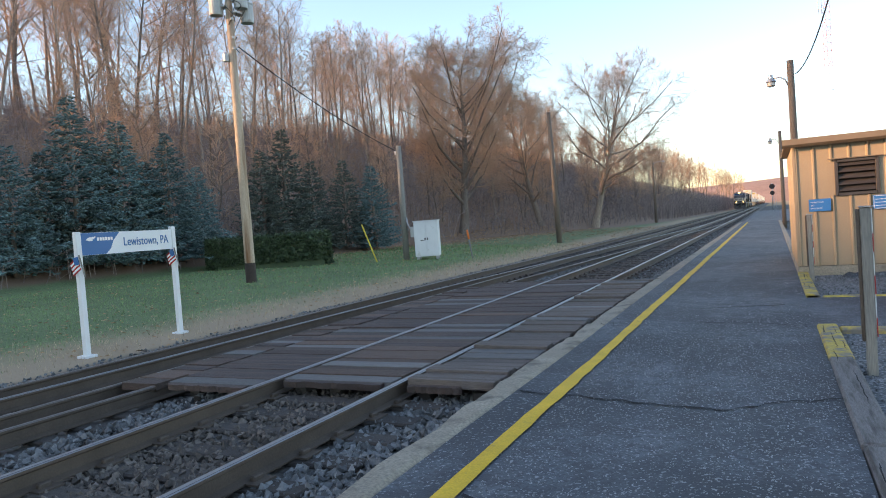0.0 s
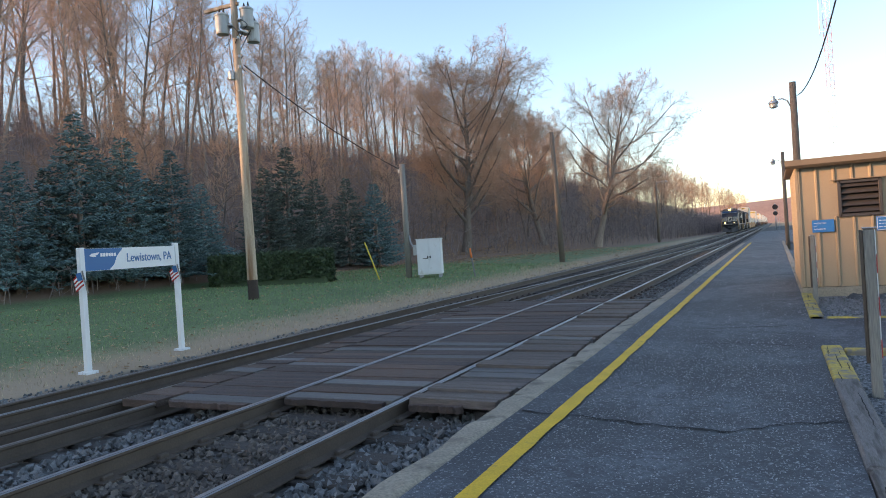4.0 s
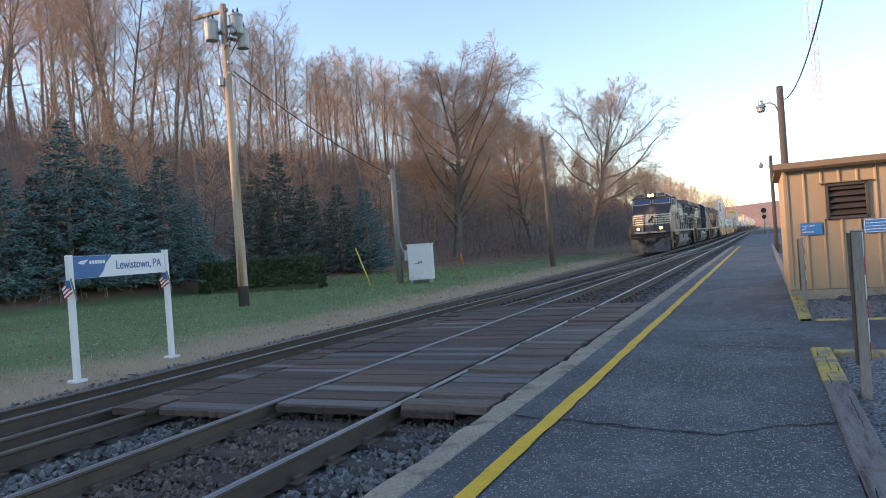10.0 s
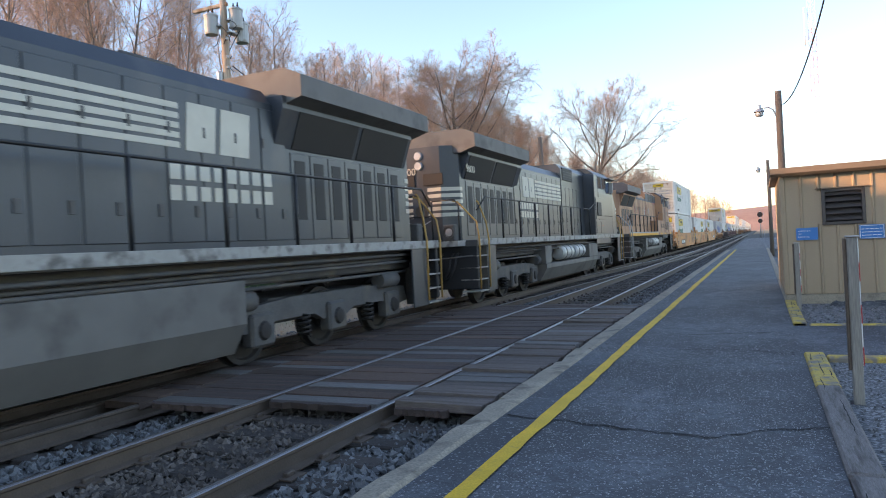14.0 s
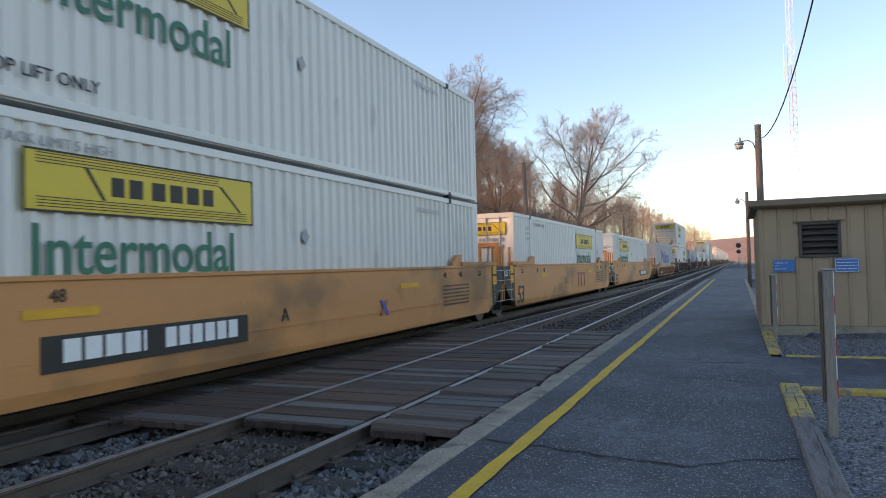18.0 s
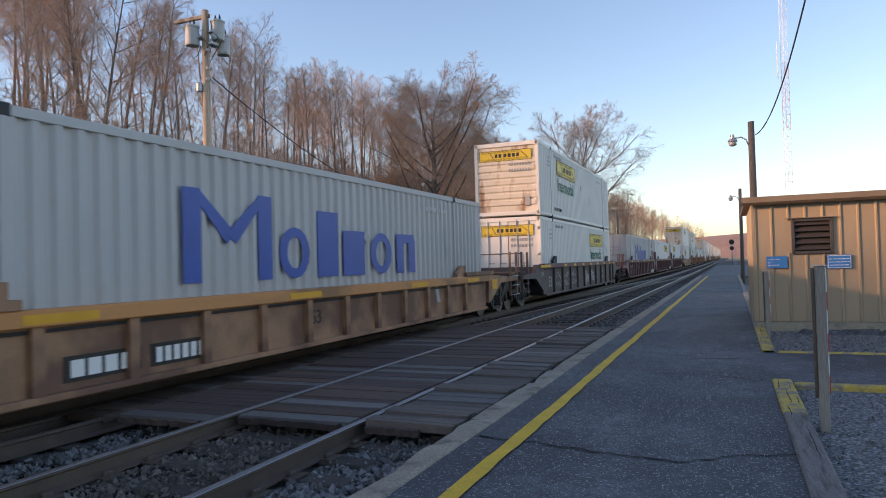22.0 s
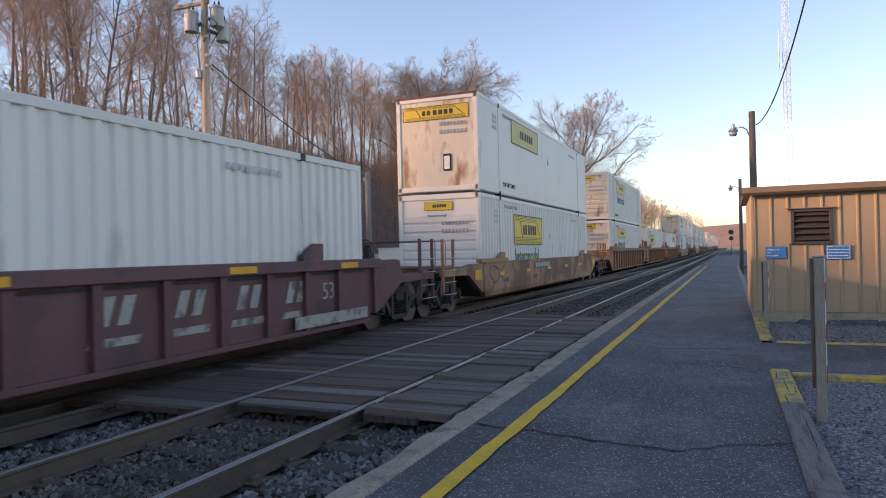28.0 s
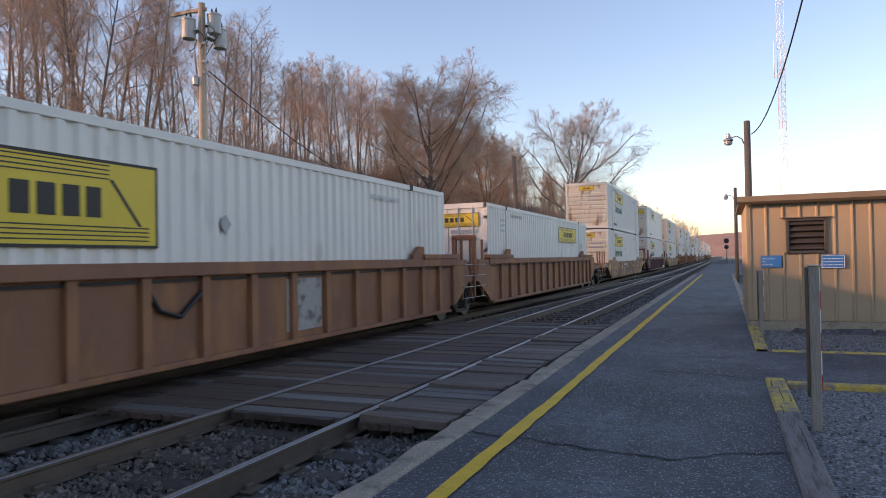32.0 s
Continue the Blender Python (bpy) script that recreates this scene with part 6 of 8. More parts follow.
            part("brake_stand", Geo().box(-0.78, min(at(run - 0.3), at(run - 0.12)), 1.29, -0.62, max(at(run - 0.3), at(run - 0.12)), 1.86, 0.02), CAR_BLACK, ob)
            part("end_rail", Geo().tube([(-1.42, at(run - 0.15), 1.9), (1.42, at(run - 0.15), 1.9)], 0.014, 5), body, ob, "thin rail across the end platform")
            part("brake_cylinder", Geo().lathe([(0.04, -0.3), (0.15, -0.28), (0.16, 0.25), (0.05, 0.3)], (0.75, at(run - 1.2), 1.05), 1, 12), CAR_BLACK, ob, "black brake cylinder")
            part("brake_pipe", Geo().tube([(1.2, at(0.3), 1.1), (1.22, at(run - 1.0), 1.1), (0.9, at(run - 0.5), 1.05), (0.4, at(run - 0.2), 0.95)], 0.026, 6), CAR_BLACK, ob)
            for s in (-1, 1):
                a, b = sorted((at(run - 0.35), at(run + 0.02)))
                part("stirrup_step", Geo().tube([(s * 1.43, a, 0.6), (s * 1.43, a, 0.34), (s * 1.43, b, 0.34), (s * 1.43, b, 0.6)], 0.016, 5), CAR_BLACK, ob)
                if style in ("rust", "rust_ribbed"):
                    a, b = sorted((at(0.25), at(0.75)))
                    part("reflector", Geo().box(min(s * 1.452, s * 1.475), a, 0.84, max(s * 1.452, s * 1.475), b, 1.12, 0.004), STRIPE_YELLOW, ob, "yellow reflective panel")
            part("air_hose", Geo().tube([(0.35, at(2.8), 0.9), (0.4, at(3.2), 0.62), (0.36, at(3.5), 0.42), (0.2, at(3.7), 0.5)], 0.03, 6), BLACK, ob, "black air hose")
            bogie(ob, at(1.9))
        elif d > 0:
            bogie(ob, at(1.55))
            part("hose", Geo().tube([(1.0, at(0.3), 1.5), (1.1, at(0.7), 1.25), (1.1, at(1.2), 1.2), (1.0, at(1.6), 1.4)], 0.025, 6), BLACK, ob)
        else:
            arch = Geo().box(0.95, at(0.35) - 0.06, 1.5, 1.1, at(0.35) + 0.06, 2.3, 0.02).box(0.35, at(0.35) - 0.06, 1.5, 0.5, at(0.35) + 0.06, 2.3, 0.02).box(0.35, at(0.35) - 0.06, 2.2, 1.1, at(0.35) + 0.06, 2.35, 0.02)
            part("guide_arch", arch, body, ob)
    marks(ob, style)
    return ob


def bars(ob, name, y0, y1, z0, z1, rows, material, x=1.48, seed=1, label="", lo=0.06, hi=0.3, fill=0.55, gap=0.05):
    """Rows of small bars in place of print that cannot be read, on a side that faces +x."""
    rng, g = random.Random(seed), Geo()
    step = (z1 - z0) / rows
    for i in range(rows):
        z, y = z1 - (i + 0.2) * step, y0
        while y < y1 - 0.02:
            w = min(rng.uniform(lo, hi), y1 - y)
            g.box(x - 0.003, y, z - step * fill, x + 0.004, y + w, z)
            y += w + gap
    return part(name, g, material, ob, label, kind="stuff")


def slab(ob, name, y0, y1, z0, z1, material, x=1.475, slant=0.0, label=""):
    return part(name, Geo().prism([(y0, z0), (y1, z0), (y1 + slant, z1), (y0 + slant, z1)], 0, x - 0.004, x + 0.005), material, ob, label)


def ribbon(ob, pts, x, width, material):
    """A flat sprayed line through some points, rounded between them."""
    fine = []
    for i in range(len(pts) - 1):
        p = [pts[max(0, min(len(pts) - 1, i + k))] for k in (-1, 0, 1, 2)]
        for q in range(6):
            t = q / 6
            fine.append(tuple(0.5 * (2 * p[1][c] + (p[2][c] - p[0][c]) * t + (2 * p[0][c] - 5 * p[1][c] + 4 * p[2][c] - p[3][c]) * t * t + (3 * p[1][c] - p[0][c] - 3 * p[2][c] + p[3][c]) * t ** 3) for c in (0, 1)))
    fine.append(pts[-1])
    v, n = [], len(fine)
    for i, (y, z) in enumerate(fine):
        a, b = fine[min(i + 1, n - 1)], fine[max(i - 1, 0)]
        dy, dz = a[0] - b[0], a[1] - b[1]
        r = math.hypot(dy, dz) or 1
        v += [(x, y - dz / r * width, z + dy / r * width), (x, y + dz / r * width, z - dy / r * width)]
    return part("graffiti", Geo().add(v, [(2 * i, 2 * i + 1, 2 * i + 3, 2 * i + 2) for i in range(n - 1)]), material, ob)


def scrawl(ob, y0, y1, z0, z1, seed, material, x, width=0.022, strokes=7, rows=1):
    """A sprayed tag: rows of looping strokes, none of them a letter."""
    rng = random.Random(seed)
    for r in range(rows):
        a, b = z0 + (z1 - z0) * r / rows, z0 + (z1 - z0) * (r + 0.85) / rows
        for k in range(strokes):
            y, w = y0 + (y1 - y0) * k / strokes, (y1 - y0) / strokes
            ribbon(ob, [(y + w * rng.uniform(-0.1, 0.9), a + (b - a) * q) for q in (rng.uniform(0.6, 1), rng.random(), rng.uniform(0, 0.3), rng.random(), rng.uniform(0.4, 1))], x + 0.0004 * k, width, material)


def spiral(ob, y, z, r, turns, material, x, width):
    n = int(turns * 9)
    ribbon(ob, [(y + r * (0.1 + 0.9 * i / n) * math.cos(i * 0.7), z + r * 0.95 * (0.1 + 0.9 * i / n) * math.sin(i * 0.7)) for i in range(n)], x, width, material)


def on_side(y, z, x):
    return Matrix.Translation((x, y, z)) @ SIDE


def marks_yellow(which):
    def put(ob, style):
        lettering("number", "53", 0.78, on_side(-0.4, 0.42, 1.482), LOGO_BLACK, ob, "large black slanted number", bold=0.006, slant=0.22)
        for y, t in ((0.15, "53"), (2.0, "45"), (2.9, "48"), (13.2, "45"), (14.2, "48"), (15.6, "53")):
            lettering("gauge_mark", t, 0.2, on_side(y, 1.36, 1.482), LOGO_BLACK, ob)
        for y in (2.6, 10.9):
            slab(ob, "orange_dash", y, y + 0.9, 1.2, 1.3, STRIPE_YELLOW, 1.48, label="orange reflective dash")
        bars(ob, "small_print", 13.2, 14.9, 0.66, 1.2, 6, GRAFFITI_DARK, 1.478, which, lo=0.03, hi=0.16, fill=0.42, gap=0.03)
        if which == 2:
            for k, (y, w) in enumerate(((8.6, 0.5), (9.25, 0.5), (9.9, 0.5))):
                slab(ob, "emblem_bar", y + 0.2, y + 0.34, 0.62, 1.2, FADED_RED, 1.481)
                slab(ob, "emblem_bar", y, y + 0.54, 1.13, 1.24, FADED_RED, 1.482, label="maroon emblem bar")
            lettering("unit_letter", "C", 0.35, on_side(6.4, 0.85, 1.482), LOGO_BLACK, ob)
        if which > 1:
            lettering("load_mark", "125 T", 0.26, on_side(-1.62, 1.3, 1.455), WHITE, ob)
        if which != 2:
            y = 2.8 if which == 1 else 10.6
            slab(ob, "number_panel", y, y + 3.2, 0.64, 1.02, LOGO_BLACK, 1.479, label="black panel with a row of pale bars")
            bars(ob, "number_marking", y + 0.25, y + 1.35, 0.62, 1.06, 1, WHITE, 1.486, 5, lo=0.2, hi=0.22)
            bars(ob, "number_marking", y + 1.65, y + 3.0, 0.62, 1.06, 1, WHITE, 1.486, 5, lo=0.17, hi=0.18)
            lettering("unit_letter", "A" if which == 1 else "B", 0.3, on_side(6.8 if which == 1 else 9.8, 0.85, 1.482), LOGO_BLACK, ob)
            slab(ob, "emblem_cross", 10.0, 10.12, 0.7, 1.0, FADED_RED, 1.48, 0.25)
            slab(ob, "emblem_cross", 10.25, 10.37, 0.7, 1.0, WORD_BLUE, 1.481, -0.25)
    return put


def marks_ribbed(kind):
    def put(ob, style):
        pale = GRAFFITI if kind == "dark" else SILL_WHITE
        if kind == "dark":
            for y in (0.2, 3.0, 4.9, 6.8, 8.7, 10.6, 12.6, 14.4, 16.0):
                slab(ob, "reflector", y - 1.1 if y < 1 else y, y + 0.45, 1.38, 1.48, STRIPE_YELLOW, 1.503, label="yellow reflective dash")
            lettering("number", "53", 0.56, on_side(0.7, 0.62, 1.375), pale, ob, "large pale number")
            for y, sd in ((2.4, 3), (4.0, 5), (5.5, 8), (12.7, 9), (11.1, 4)):
                scrawl(ob, y - 0.45, y + 0.55, 0.55, 1.2, sd, GRAFFITI, 1.378, 0.011, 4, 2)
            for y, sd in ((8.2, 12), (9.75, 13)):
                scrawl(ob, y - 0.6, y + 0.75, 0.45, 1.26, sd, GRAFFITI, 1.377, 0.03, 5)
                spiral(ob, y + 0.1, 0.88, 0.3, 3.2, GRAFFITI, 1.381, 0.022)
                spiral(ob, y + 0.55, 0.75, 0.18, 2.0, GRAFFITI, 1.383, 0.02)
            lettering("chalk_mark", "119", 0.26, on_side(-0.75, 1.05, 1.455), SILL_WHITE, ob)
        elif kind == "maroon":
            for y in (1.0, 4.4, 8.2, 12.0, 15.0):
                slab(ob, "reflector", y, y + 0.6, 1.38, 1.48, STRIPE_YELLOW, 1.503, label="yellow reflective dash")
            for k in range(4):
                y = 9.75 + k * 1.2
                for q in range(2):
                    slab(ob, "emblem_bar", y + 0.12 + q * 0.3, y + 0.3 + q * 0.3, 0.86, 1.2, SILL_WHITE, 1.376, 0.12)
                slab(ob, "emblem_underline", y, y + 0.75, 0.62, 0.72, SILL_WHITE, 1.376, 0.04, "pale underline of the lettering")
            slab(ob, "emblem_bar", 0.95, 1.75, 0.95, 1.18, SILL_WHITE, 1.376)
            bars(ob, "number_marking", 2.15, 3.0, 0.95, 1.2, 1, SILL_WHITE, 1.376, 4, lo=0.09, hi=0.12)
            bars(ob, "small_print", 0.95, 3.0, 0.55, 0.85, 3, SILL_WHITE, 1.376, 8)
            slab(ob, "stencil_panel", 13.6, 16.0, 0.42, 0.62, SILL_WHITE, 1.465, label="pale stencil panel on the lower flange")
            lettering("number", "53", 0.42, on_side(14.55, 0.85, 1.375), SILL_WHITE, ob)
            slab(ob, "stencil_box", 5.0, 5.5, 0.9, 1.15, GRAFFITI, 1.376)
        elif kind == "worn":
            bars(ob, "small_print", 12.2, 13.0, 0.8, 1.2, 3, GRAFFITI_DARK, 1.376, 9)
            slab(ob, "rust_patch", 6.35, 7.0, 0.5, 0.9, CAR_RUST, 1.374, label="rust-coloured patch between two ribs")
        elif kind == "brown":
            slab(ob, "pale_plate", 9.1, 10.15, 0.5, 1.36, SILL_WHITE, 1.377, label="pale replacement plate between two ribs")
            part("hose_loop", Geo().tube([(1.42, 6.1, 1.38), (1.42, 6.35, 1.05), (1.43, 6.7, 0.95), (1.42, 7.1, 1.25), (1.42, 7.2, 1.42)], 0.035, 6), BLACK, ob, "black hanging hose loop")
            bars(ob, "small_print", 2.2, 3.0, 0.8, 1.2, 3, GRAFFITI_DARK, 1.376, 9)
            slab(ob, "grey_panel", -0.15, 0.84, 0.52, 1.36, CAR_DARK, 1.377, label="dark grey panel with stencilled load mark")
            lettering("load_mark", "125T", 0.36, on_side(-0.1, 0.66, 1.384), GRAFFITI, ob)
        else:
            for y, n in ((2.55, 4), (3.75, 6)):
                slab(ob, "number_panel", y, y + 1.05, 0.46, 0.74, LOGO_BLACK, 1.376, label="black panel with a row of pale bars")
                bars(ob, "number_marking", y + 0.08, y + 0.97, 0.42, 0.76, 1, WHITE, 1.384, 5, lo=0.9 / n - 0.06, hi=0.9 / n - 0.05)
            lettering("number", "53", 0.34, on_side(7.25, 0.66, 1.376), LOGO_BLACK, ob)
            for y in (2.0, 6.5, 11.0, 14.5):
                slab(ob, "orange_patch", y, y + 0.9, 1.12, 1.22, STRIPE_YELLOW, 1.503)
            slab(ob, "emblem_bar", 12.0, 12.2, 0.7, 1.15, GRAFFITI, 1.376, 0.15)
            slab(ob, "emblem_bar", 12.7, 12.9, 0.7, 1.15, GRAFFITI, 1.376, -0.15)
    return put


def marks_rust(ob, style):
    for y in (1.2, 4.2, 7.2, 10.2, 13.2):
        slab(ob, "orange_dash", y, y + 0.5, 0.9, 1.0, STRIPE_YELLOW, 1.482, label="orange reflective dash")
    slab(ob, "number_panel", 5.2, 7.6, 0.98, 1.22, GRAFFITI_DARK, 1.479)
    bars(ob, "number_marking", 5.4, 7.5, 0.96, 1.24, 1, GRAFFITI, 1.486, 5, lo=0.12, hi=0.2)
    rng = random.Random(50)
    for k in range(13):
        y = 0.4 + k * 1.15
        ribbon(ob, [(y + rng.uniform(-0.2, 0.2), 1.22), (y + rng.uniform(-0.3, 0.3), 0.95), (y + rng.uniform(-0.1, 0.5), 0.7), (y + rng.uniform(-0.3, 0.2), 0.42)], 1.478, rng.uniform(0.025, 0.05), GRAFFITI_DARK)
        if k % 3 == 0:
            ribbon(ob, [(y + 0.2, 1.2), (y + 0.75, 1.05), (y + 0.6, 0.75), (y + 0.15, 0.7)], 1.479, 0.035, GRAFFITI_DARK)
        elif k % 3 == 1:
            slab(ob, "graffiti_fill", y + 0.1, y + 0.55, 0.66, 0.8, GRAFFITI_DARK, 1.474, 0.1)


# ---- containers ----
def container(side, end, label, material, logo_y=None, logo="wide", word=True, end_logo="wide", end_material=None):
    """A 53-foot container, its near end at y=0, on a floor at z=0."""
    ob = thing("container", label, "container")
    L, W, H = 16.15, 1.3, 2.9
    em = end_material or BOX_END
    for s in (-1, 1):
        shell = Geo()
        if side == "ribbed":
            pitch = 0.2755
            n = int((L - 0.2) / pitch)
            prof, y = [], 0.1
            for i in range(n):
                prof += [(y, 0.0), (y + 0.075, 0.0), (y + 0.13, 0.05), (y + 0.215, 0.05), (y + 0.27, 0.0)]
                y += pitch
            prof.append((L - 0.1, 0))
            v = [(s * (W - 0.012 - d), y, z) for z in (0.16, H - 0.11) for y, d in prof]
            m = len(prof)
            shell.add(v, [(i, i + 1, m + i + 1, m + i) for i in range(m - 1)])
        else:
            shell.box(min(s * (W - 0.05), s * (W - 0.015)), 0.1, 0.16, max(s * (W - 0.05), s * (W - 0.015)), L - 0.1, H - 0.11)
        part("side_wall", shell, material, ob, "white corrugated side wall" if side == "ribbed" else "smooth plated side wall")
    shell = Geo()
    shell.box(-W + 0.05, 0.03, H - 0.06, W - 0.05, L - 0.03, H - 0.02)
    shell.box(-W + 0.05, 0.05, 0.05, W - 0.05, L - 0.05, 0.16)
    shell.box(-W + 0.08, L - 0.06, 0.1, W - 0.08, L - 0.02, H - 0.08)
    part("shell", shell, material, ob)
    rails = Geo()
    for s in (-1, 1):
        rails.box(min(s * W, s * (W - 0.07)), 0.08, 0.065, max(s * W, s * (W - 0.07)), L - 0.08, 0.17, 0.008)
        rails.box(min(s * W, s * (W - 0.07)), 0.08, H - 0.12, max(s * W, s * (W - 0.07)), L - 0.08, H - 0.005, 0.008)
    for y in (0, L - 0.12):
        rails.box(-W + 0.02, y, 0.06, W - 0.02, y + 0.12, 0.2, 0.008)
        rails.box(-W + 0.02, y, H - 0.16, W - 0.02, y + 0.12, H, 0.008)
        for s in (-1, 1):
            rails.box(min(s * W, s * (W - 0.13)), y, 0.02, max(s * W, s * (W - 0.13)), y + 0.12, H, 0.008)
    for y in (1.98, L - 1.98):
        for s in (-1, 1):
            rails.box(min(s * (W + 0.002), s * (W - 0.05)), y - 0.045, 0.03, max(s * (W + 0.002), s * (W - 0.05)), y + 0.045, H, 0.006)
    part("frame", rails, material, ob, "frame of rails and posts")
    for y in (1.98, L - 1.98):
        for s in (-1, 1):
            for z in (0.0, H - 0.13):
                part("corner_casting", Geo().box(min(s * (W + 0.01), s * (W - 0.16)), y - 0.08, z, max(s * (W + 0.01), s * (W - 0.16)), y + 0.08, z + 0.14, 0.012), SEAM if z > 1 else CAR_BLACK, ob)
    e = Geo()
    if end == "ribs":
        e.box(-W + 0.12, 0.05, 0.18, W - 0.12, 0.09, H - 0.15)
        wall = part("end_wall", e, em, ob, "end wall with horizontal beads")
        for k in range(8):
            z = 0.42 + k * 0.27
            if z > H - 0.65:
                break
            part("bead", Geo().prism([(0.05, z), (0.015, z + 0.04), (0.015, z + 0.2), (0.05, z + 0.23)], 0, -W + 0.14, W - 0.14), em, wall)
        part("vent_plate", Geo().box(0.72, 0.0, 0.4, 0.92, 0.02, 0.78, 0.006), GRAFFITI, wall)
    elif end == "doors":
        wall = None
        for s in (-1, 1):
            door = part("door", Geo().box(min(s * 0.012, s * (W - 0.12)), 0.04, 0.2, max(s * 0.012, s * (W - 0.12)), 0.08, H - 0.15, 0.008), em, ob, "end door")
            for x in (0.35, 0.82):
                part("lock_bar", Geo().tube([(s * x, 0.015, 0.1), (s * x, 0.015, H - 0.08)], 0.02, 6), STEEL_GREY, door)
                part("handle", Geo().box(min(s * x, s * (x - 0.25)), -0.005, 1.1, max(s * x, s * (x - 0.25)), 0.02, 1.15, 0.004), STEEL_GREY, door)
            for z in (0.4, 1.4, 2.4):
                part("hinge", Geo().box(min(s * (W - 0.2), s * (W + 0.004)), 0.0, z, max(s * (W - 0.2), s * (W + 0.004)), 0.05, z + 0.1, 0.006), em, door)
    else:
        part("end_wall", e.box(-W + 0.12, 0.03, 0.18, W - 0.12, 0.09, H - 0.15, 0.006), em, ob, "smooth end wall with rust streaks")
        part("document_box", Geo().box(0.2, -0.01, 0.65, 0.45, 0.03, 1.15, 0.01), LOGO_BLACK, ob)
        part("document_pouch", Geo().box(0.24, -0.015, 0.7, 0.41, -0.008, 1.08), WHITE, ob)
        part("rust_edge", Geo().box(-W - 0.003, -0.004, H - 0.06, W + 0.003, 0.03, H + 0.004, 0.006), RUST, ob, "rusted top edge")

    def emblem(parent, m, w, h, detail, base):
        """Yellow panel with black rules and a row of black blocks."""
        g = Geo().box(0, 0, -0.012, w, h, 0.0)
        me = g.mesh("logo_panel", base)
        me.transform(m)
        p = part("logo_panel", me, None, parent, "yellow panel with black rules")
        k = Geo()
        t = h * 0.035
        for q in ((0, 0, w, t), (0, h - t, w, h), (0, 0, t, h), (w - t, 0, w, h)):
            k.box(q[0], q[1], 0.0, q[2], q[3], 0.004)
        if detail:
            for i in range(4):
                k.box(w * 0.04, h * (0.08 + 0.05 * i), 0, w * 0.96, h * (0.095 + 0.05 * i), 0.004)
                k.box(w * 0.04, h * (0.78 + 0.05 * i), 0, w * 0.8, h * (0.795 + 0.05 * i), 0.004)
            k.prism([(w * 0.2, h * 0.78), (w * 0.215, h * 0.78), (w * 0.28, h * 0.26), (w * 0.265, h * 0.26)], 2, 0, 0.004)
            k.prism([(w * 0.8, h * 0.78), (w * 0.815, h * 0.78), (w * 0.93, h * 0.26), (w * 0.915, h * 0.26)], 2, 0, 0.004)
        me = k.mesh("logo_rule", LOGO_BLACK)
        me.transform(m)
        part("logo_rule", me, None, p, "thin black rules")
        x = w * 0.3
        for i, bw in enumerate((0.05, 0.055, 0.06, 0.06, 0.06, 0.055)):
            b = Geo().box(x, h * 0.34, 0.0, x + w * bw, h * 0.68, 0.005)
            me = b.mesh("logo_block", LOGO_BLACK)
            me.transform(m)
            part("logo_block", me, None, p)
            x += w * (bw + (0.04 if i == 1 else 0.022))

    if logo_y is not None:
        if logo == "blue":
            word_blocks = ((0.0, 0.62, 0.95), (0.68, 0.28, 0.62), (1.04, 0.22, 0.85), (1.32, 0.26, 0.62), (1.66, 0.3, 0.62), (2.04, 0.3, 0.62))
            y = logo_y
            for i, (a, wd, h) in enumerate(word_blocks):
                sc = 3.1
                x0, x1, top = y + a * sc, y + (a + wd) * sc, 1.0 + h * 1.36
                if i in (1, 4):
                    g = Geo()
                    ring = [((x0 + x1) / 2 + (x1 - x0) / 2 * math.cos(q * 0.3927), (1.0 + top) / 2 + (top - 1.0) / 2 * math.sin(q * 0.3927)) for q in range(16)]
                    hole = [((x0 + x1) / 2 + (x1 - x0) / 4 * math.cos(q * 0.3927), (1.0 + top) / 2 + (top - 1.0) / 3.2 * math.sin(q * 0.3927)) for q in range(16)]
                    g.add([(W + 0.004, *p) for p in ring] + [(W + 0.004, *p) for p in hole], [(q, (q + 1) % 16, 16 + (q + 1) % 16, 16 + q) for q in range(16)])
                elif i in (0, 5):
                    g = Geo().prism([(x0, 1.0), (x0 + 0.34, 1.0), (x0 + 0.34, top), (x0, top)], 0, W - 0.006, W + 0.004)
                    g.prism([(x1 - 0.34, 1.0), (x1, 1.0), (x1, top - (0.15 if i == 5 else 0)), (x1 - 0.34, top - (0.15 if i == 5 else 0))], 0, W - 0.006, W + 0.004)
                    g.prism([(x0 + 0.1, top), (x0 + 0.3, top), ((x0 + x1) / 2 + 0.1, top - 0.6 if i == 0 else top), ((x0 + x1) / 2 - 0.1, top - 0.75 if i == 0 else top - 0.2)], 0, W - 0.005, W + 0.005)
                    if i == 0:
                        g.prism([(x1 - 0.3, top), (x1 - 0.1, top), ((x0 + x1) / 2 + 0.1, top - 0.75), ((x0 + x1) / 2 - 0.1, top - 0.6)], 0, W - 0.004, W + 0.006)
                    else:
                        g.prism([((x0 + x1) / 2 - 0.1, top), (x1 - 0.08, top), (x1, top - 0.16), ((x0 + x1) / 2 - 0.1, top - 0.2)], 0, W - 0.004, W + 0.006)
                else:
                    g = Geo().prism([(x0, 1.0), (x1, 1.0), (x1, top), (x0, top)], 0, W - 0.006, W + 0.004)
                part("logo_block", g, WORD_BLUE, ob, "blue block of the painted name")
        else:
            w, h, z = {"wide": (3.62, 0.66, 1.86), "square": (3.7, 1.02, 1.38), "faded": (3.4, 0.8, 1.85)}[logo]
            emblem(ob, on_side(logo_y, z, W + 0.008), w, h, logo != "faded", LOGO_FADED if logo == "faded" else LOGO_YELLOW)
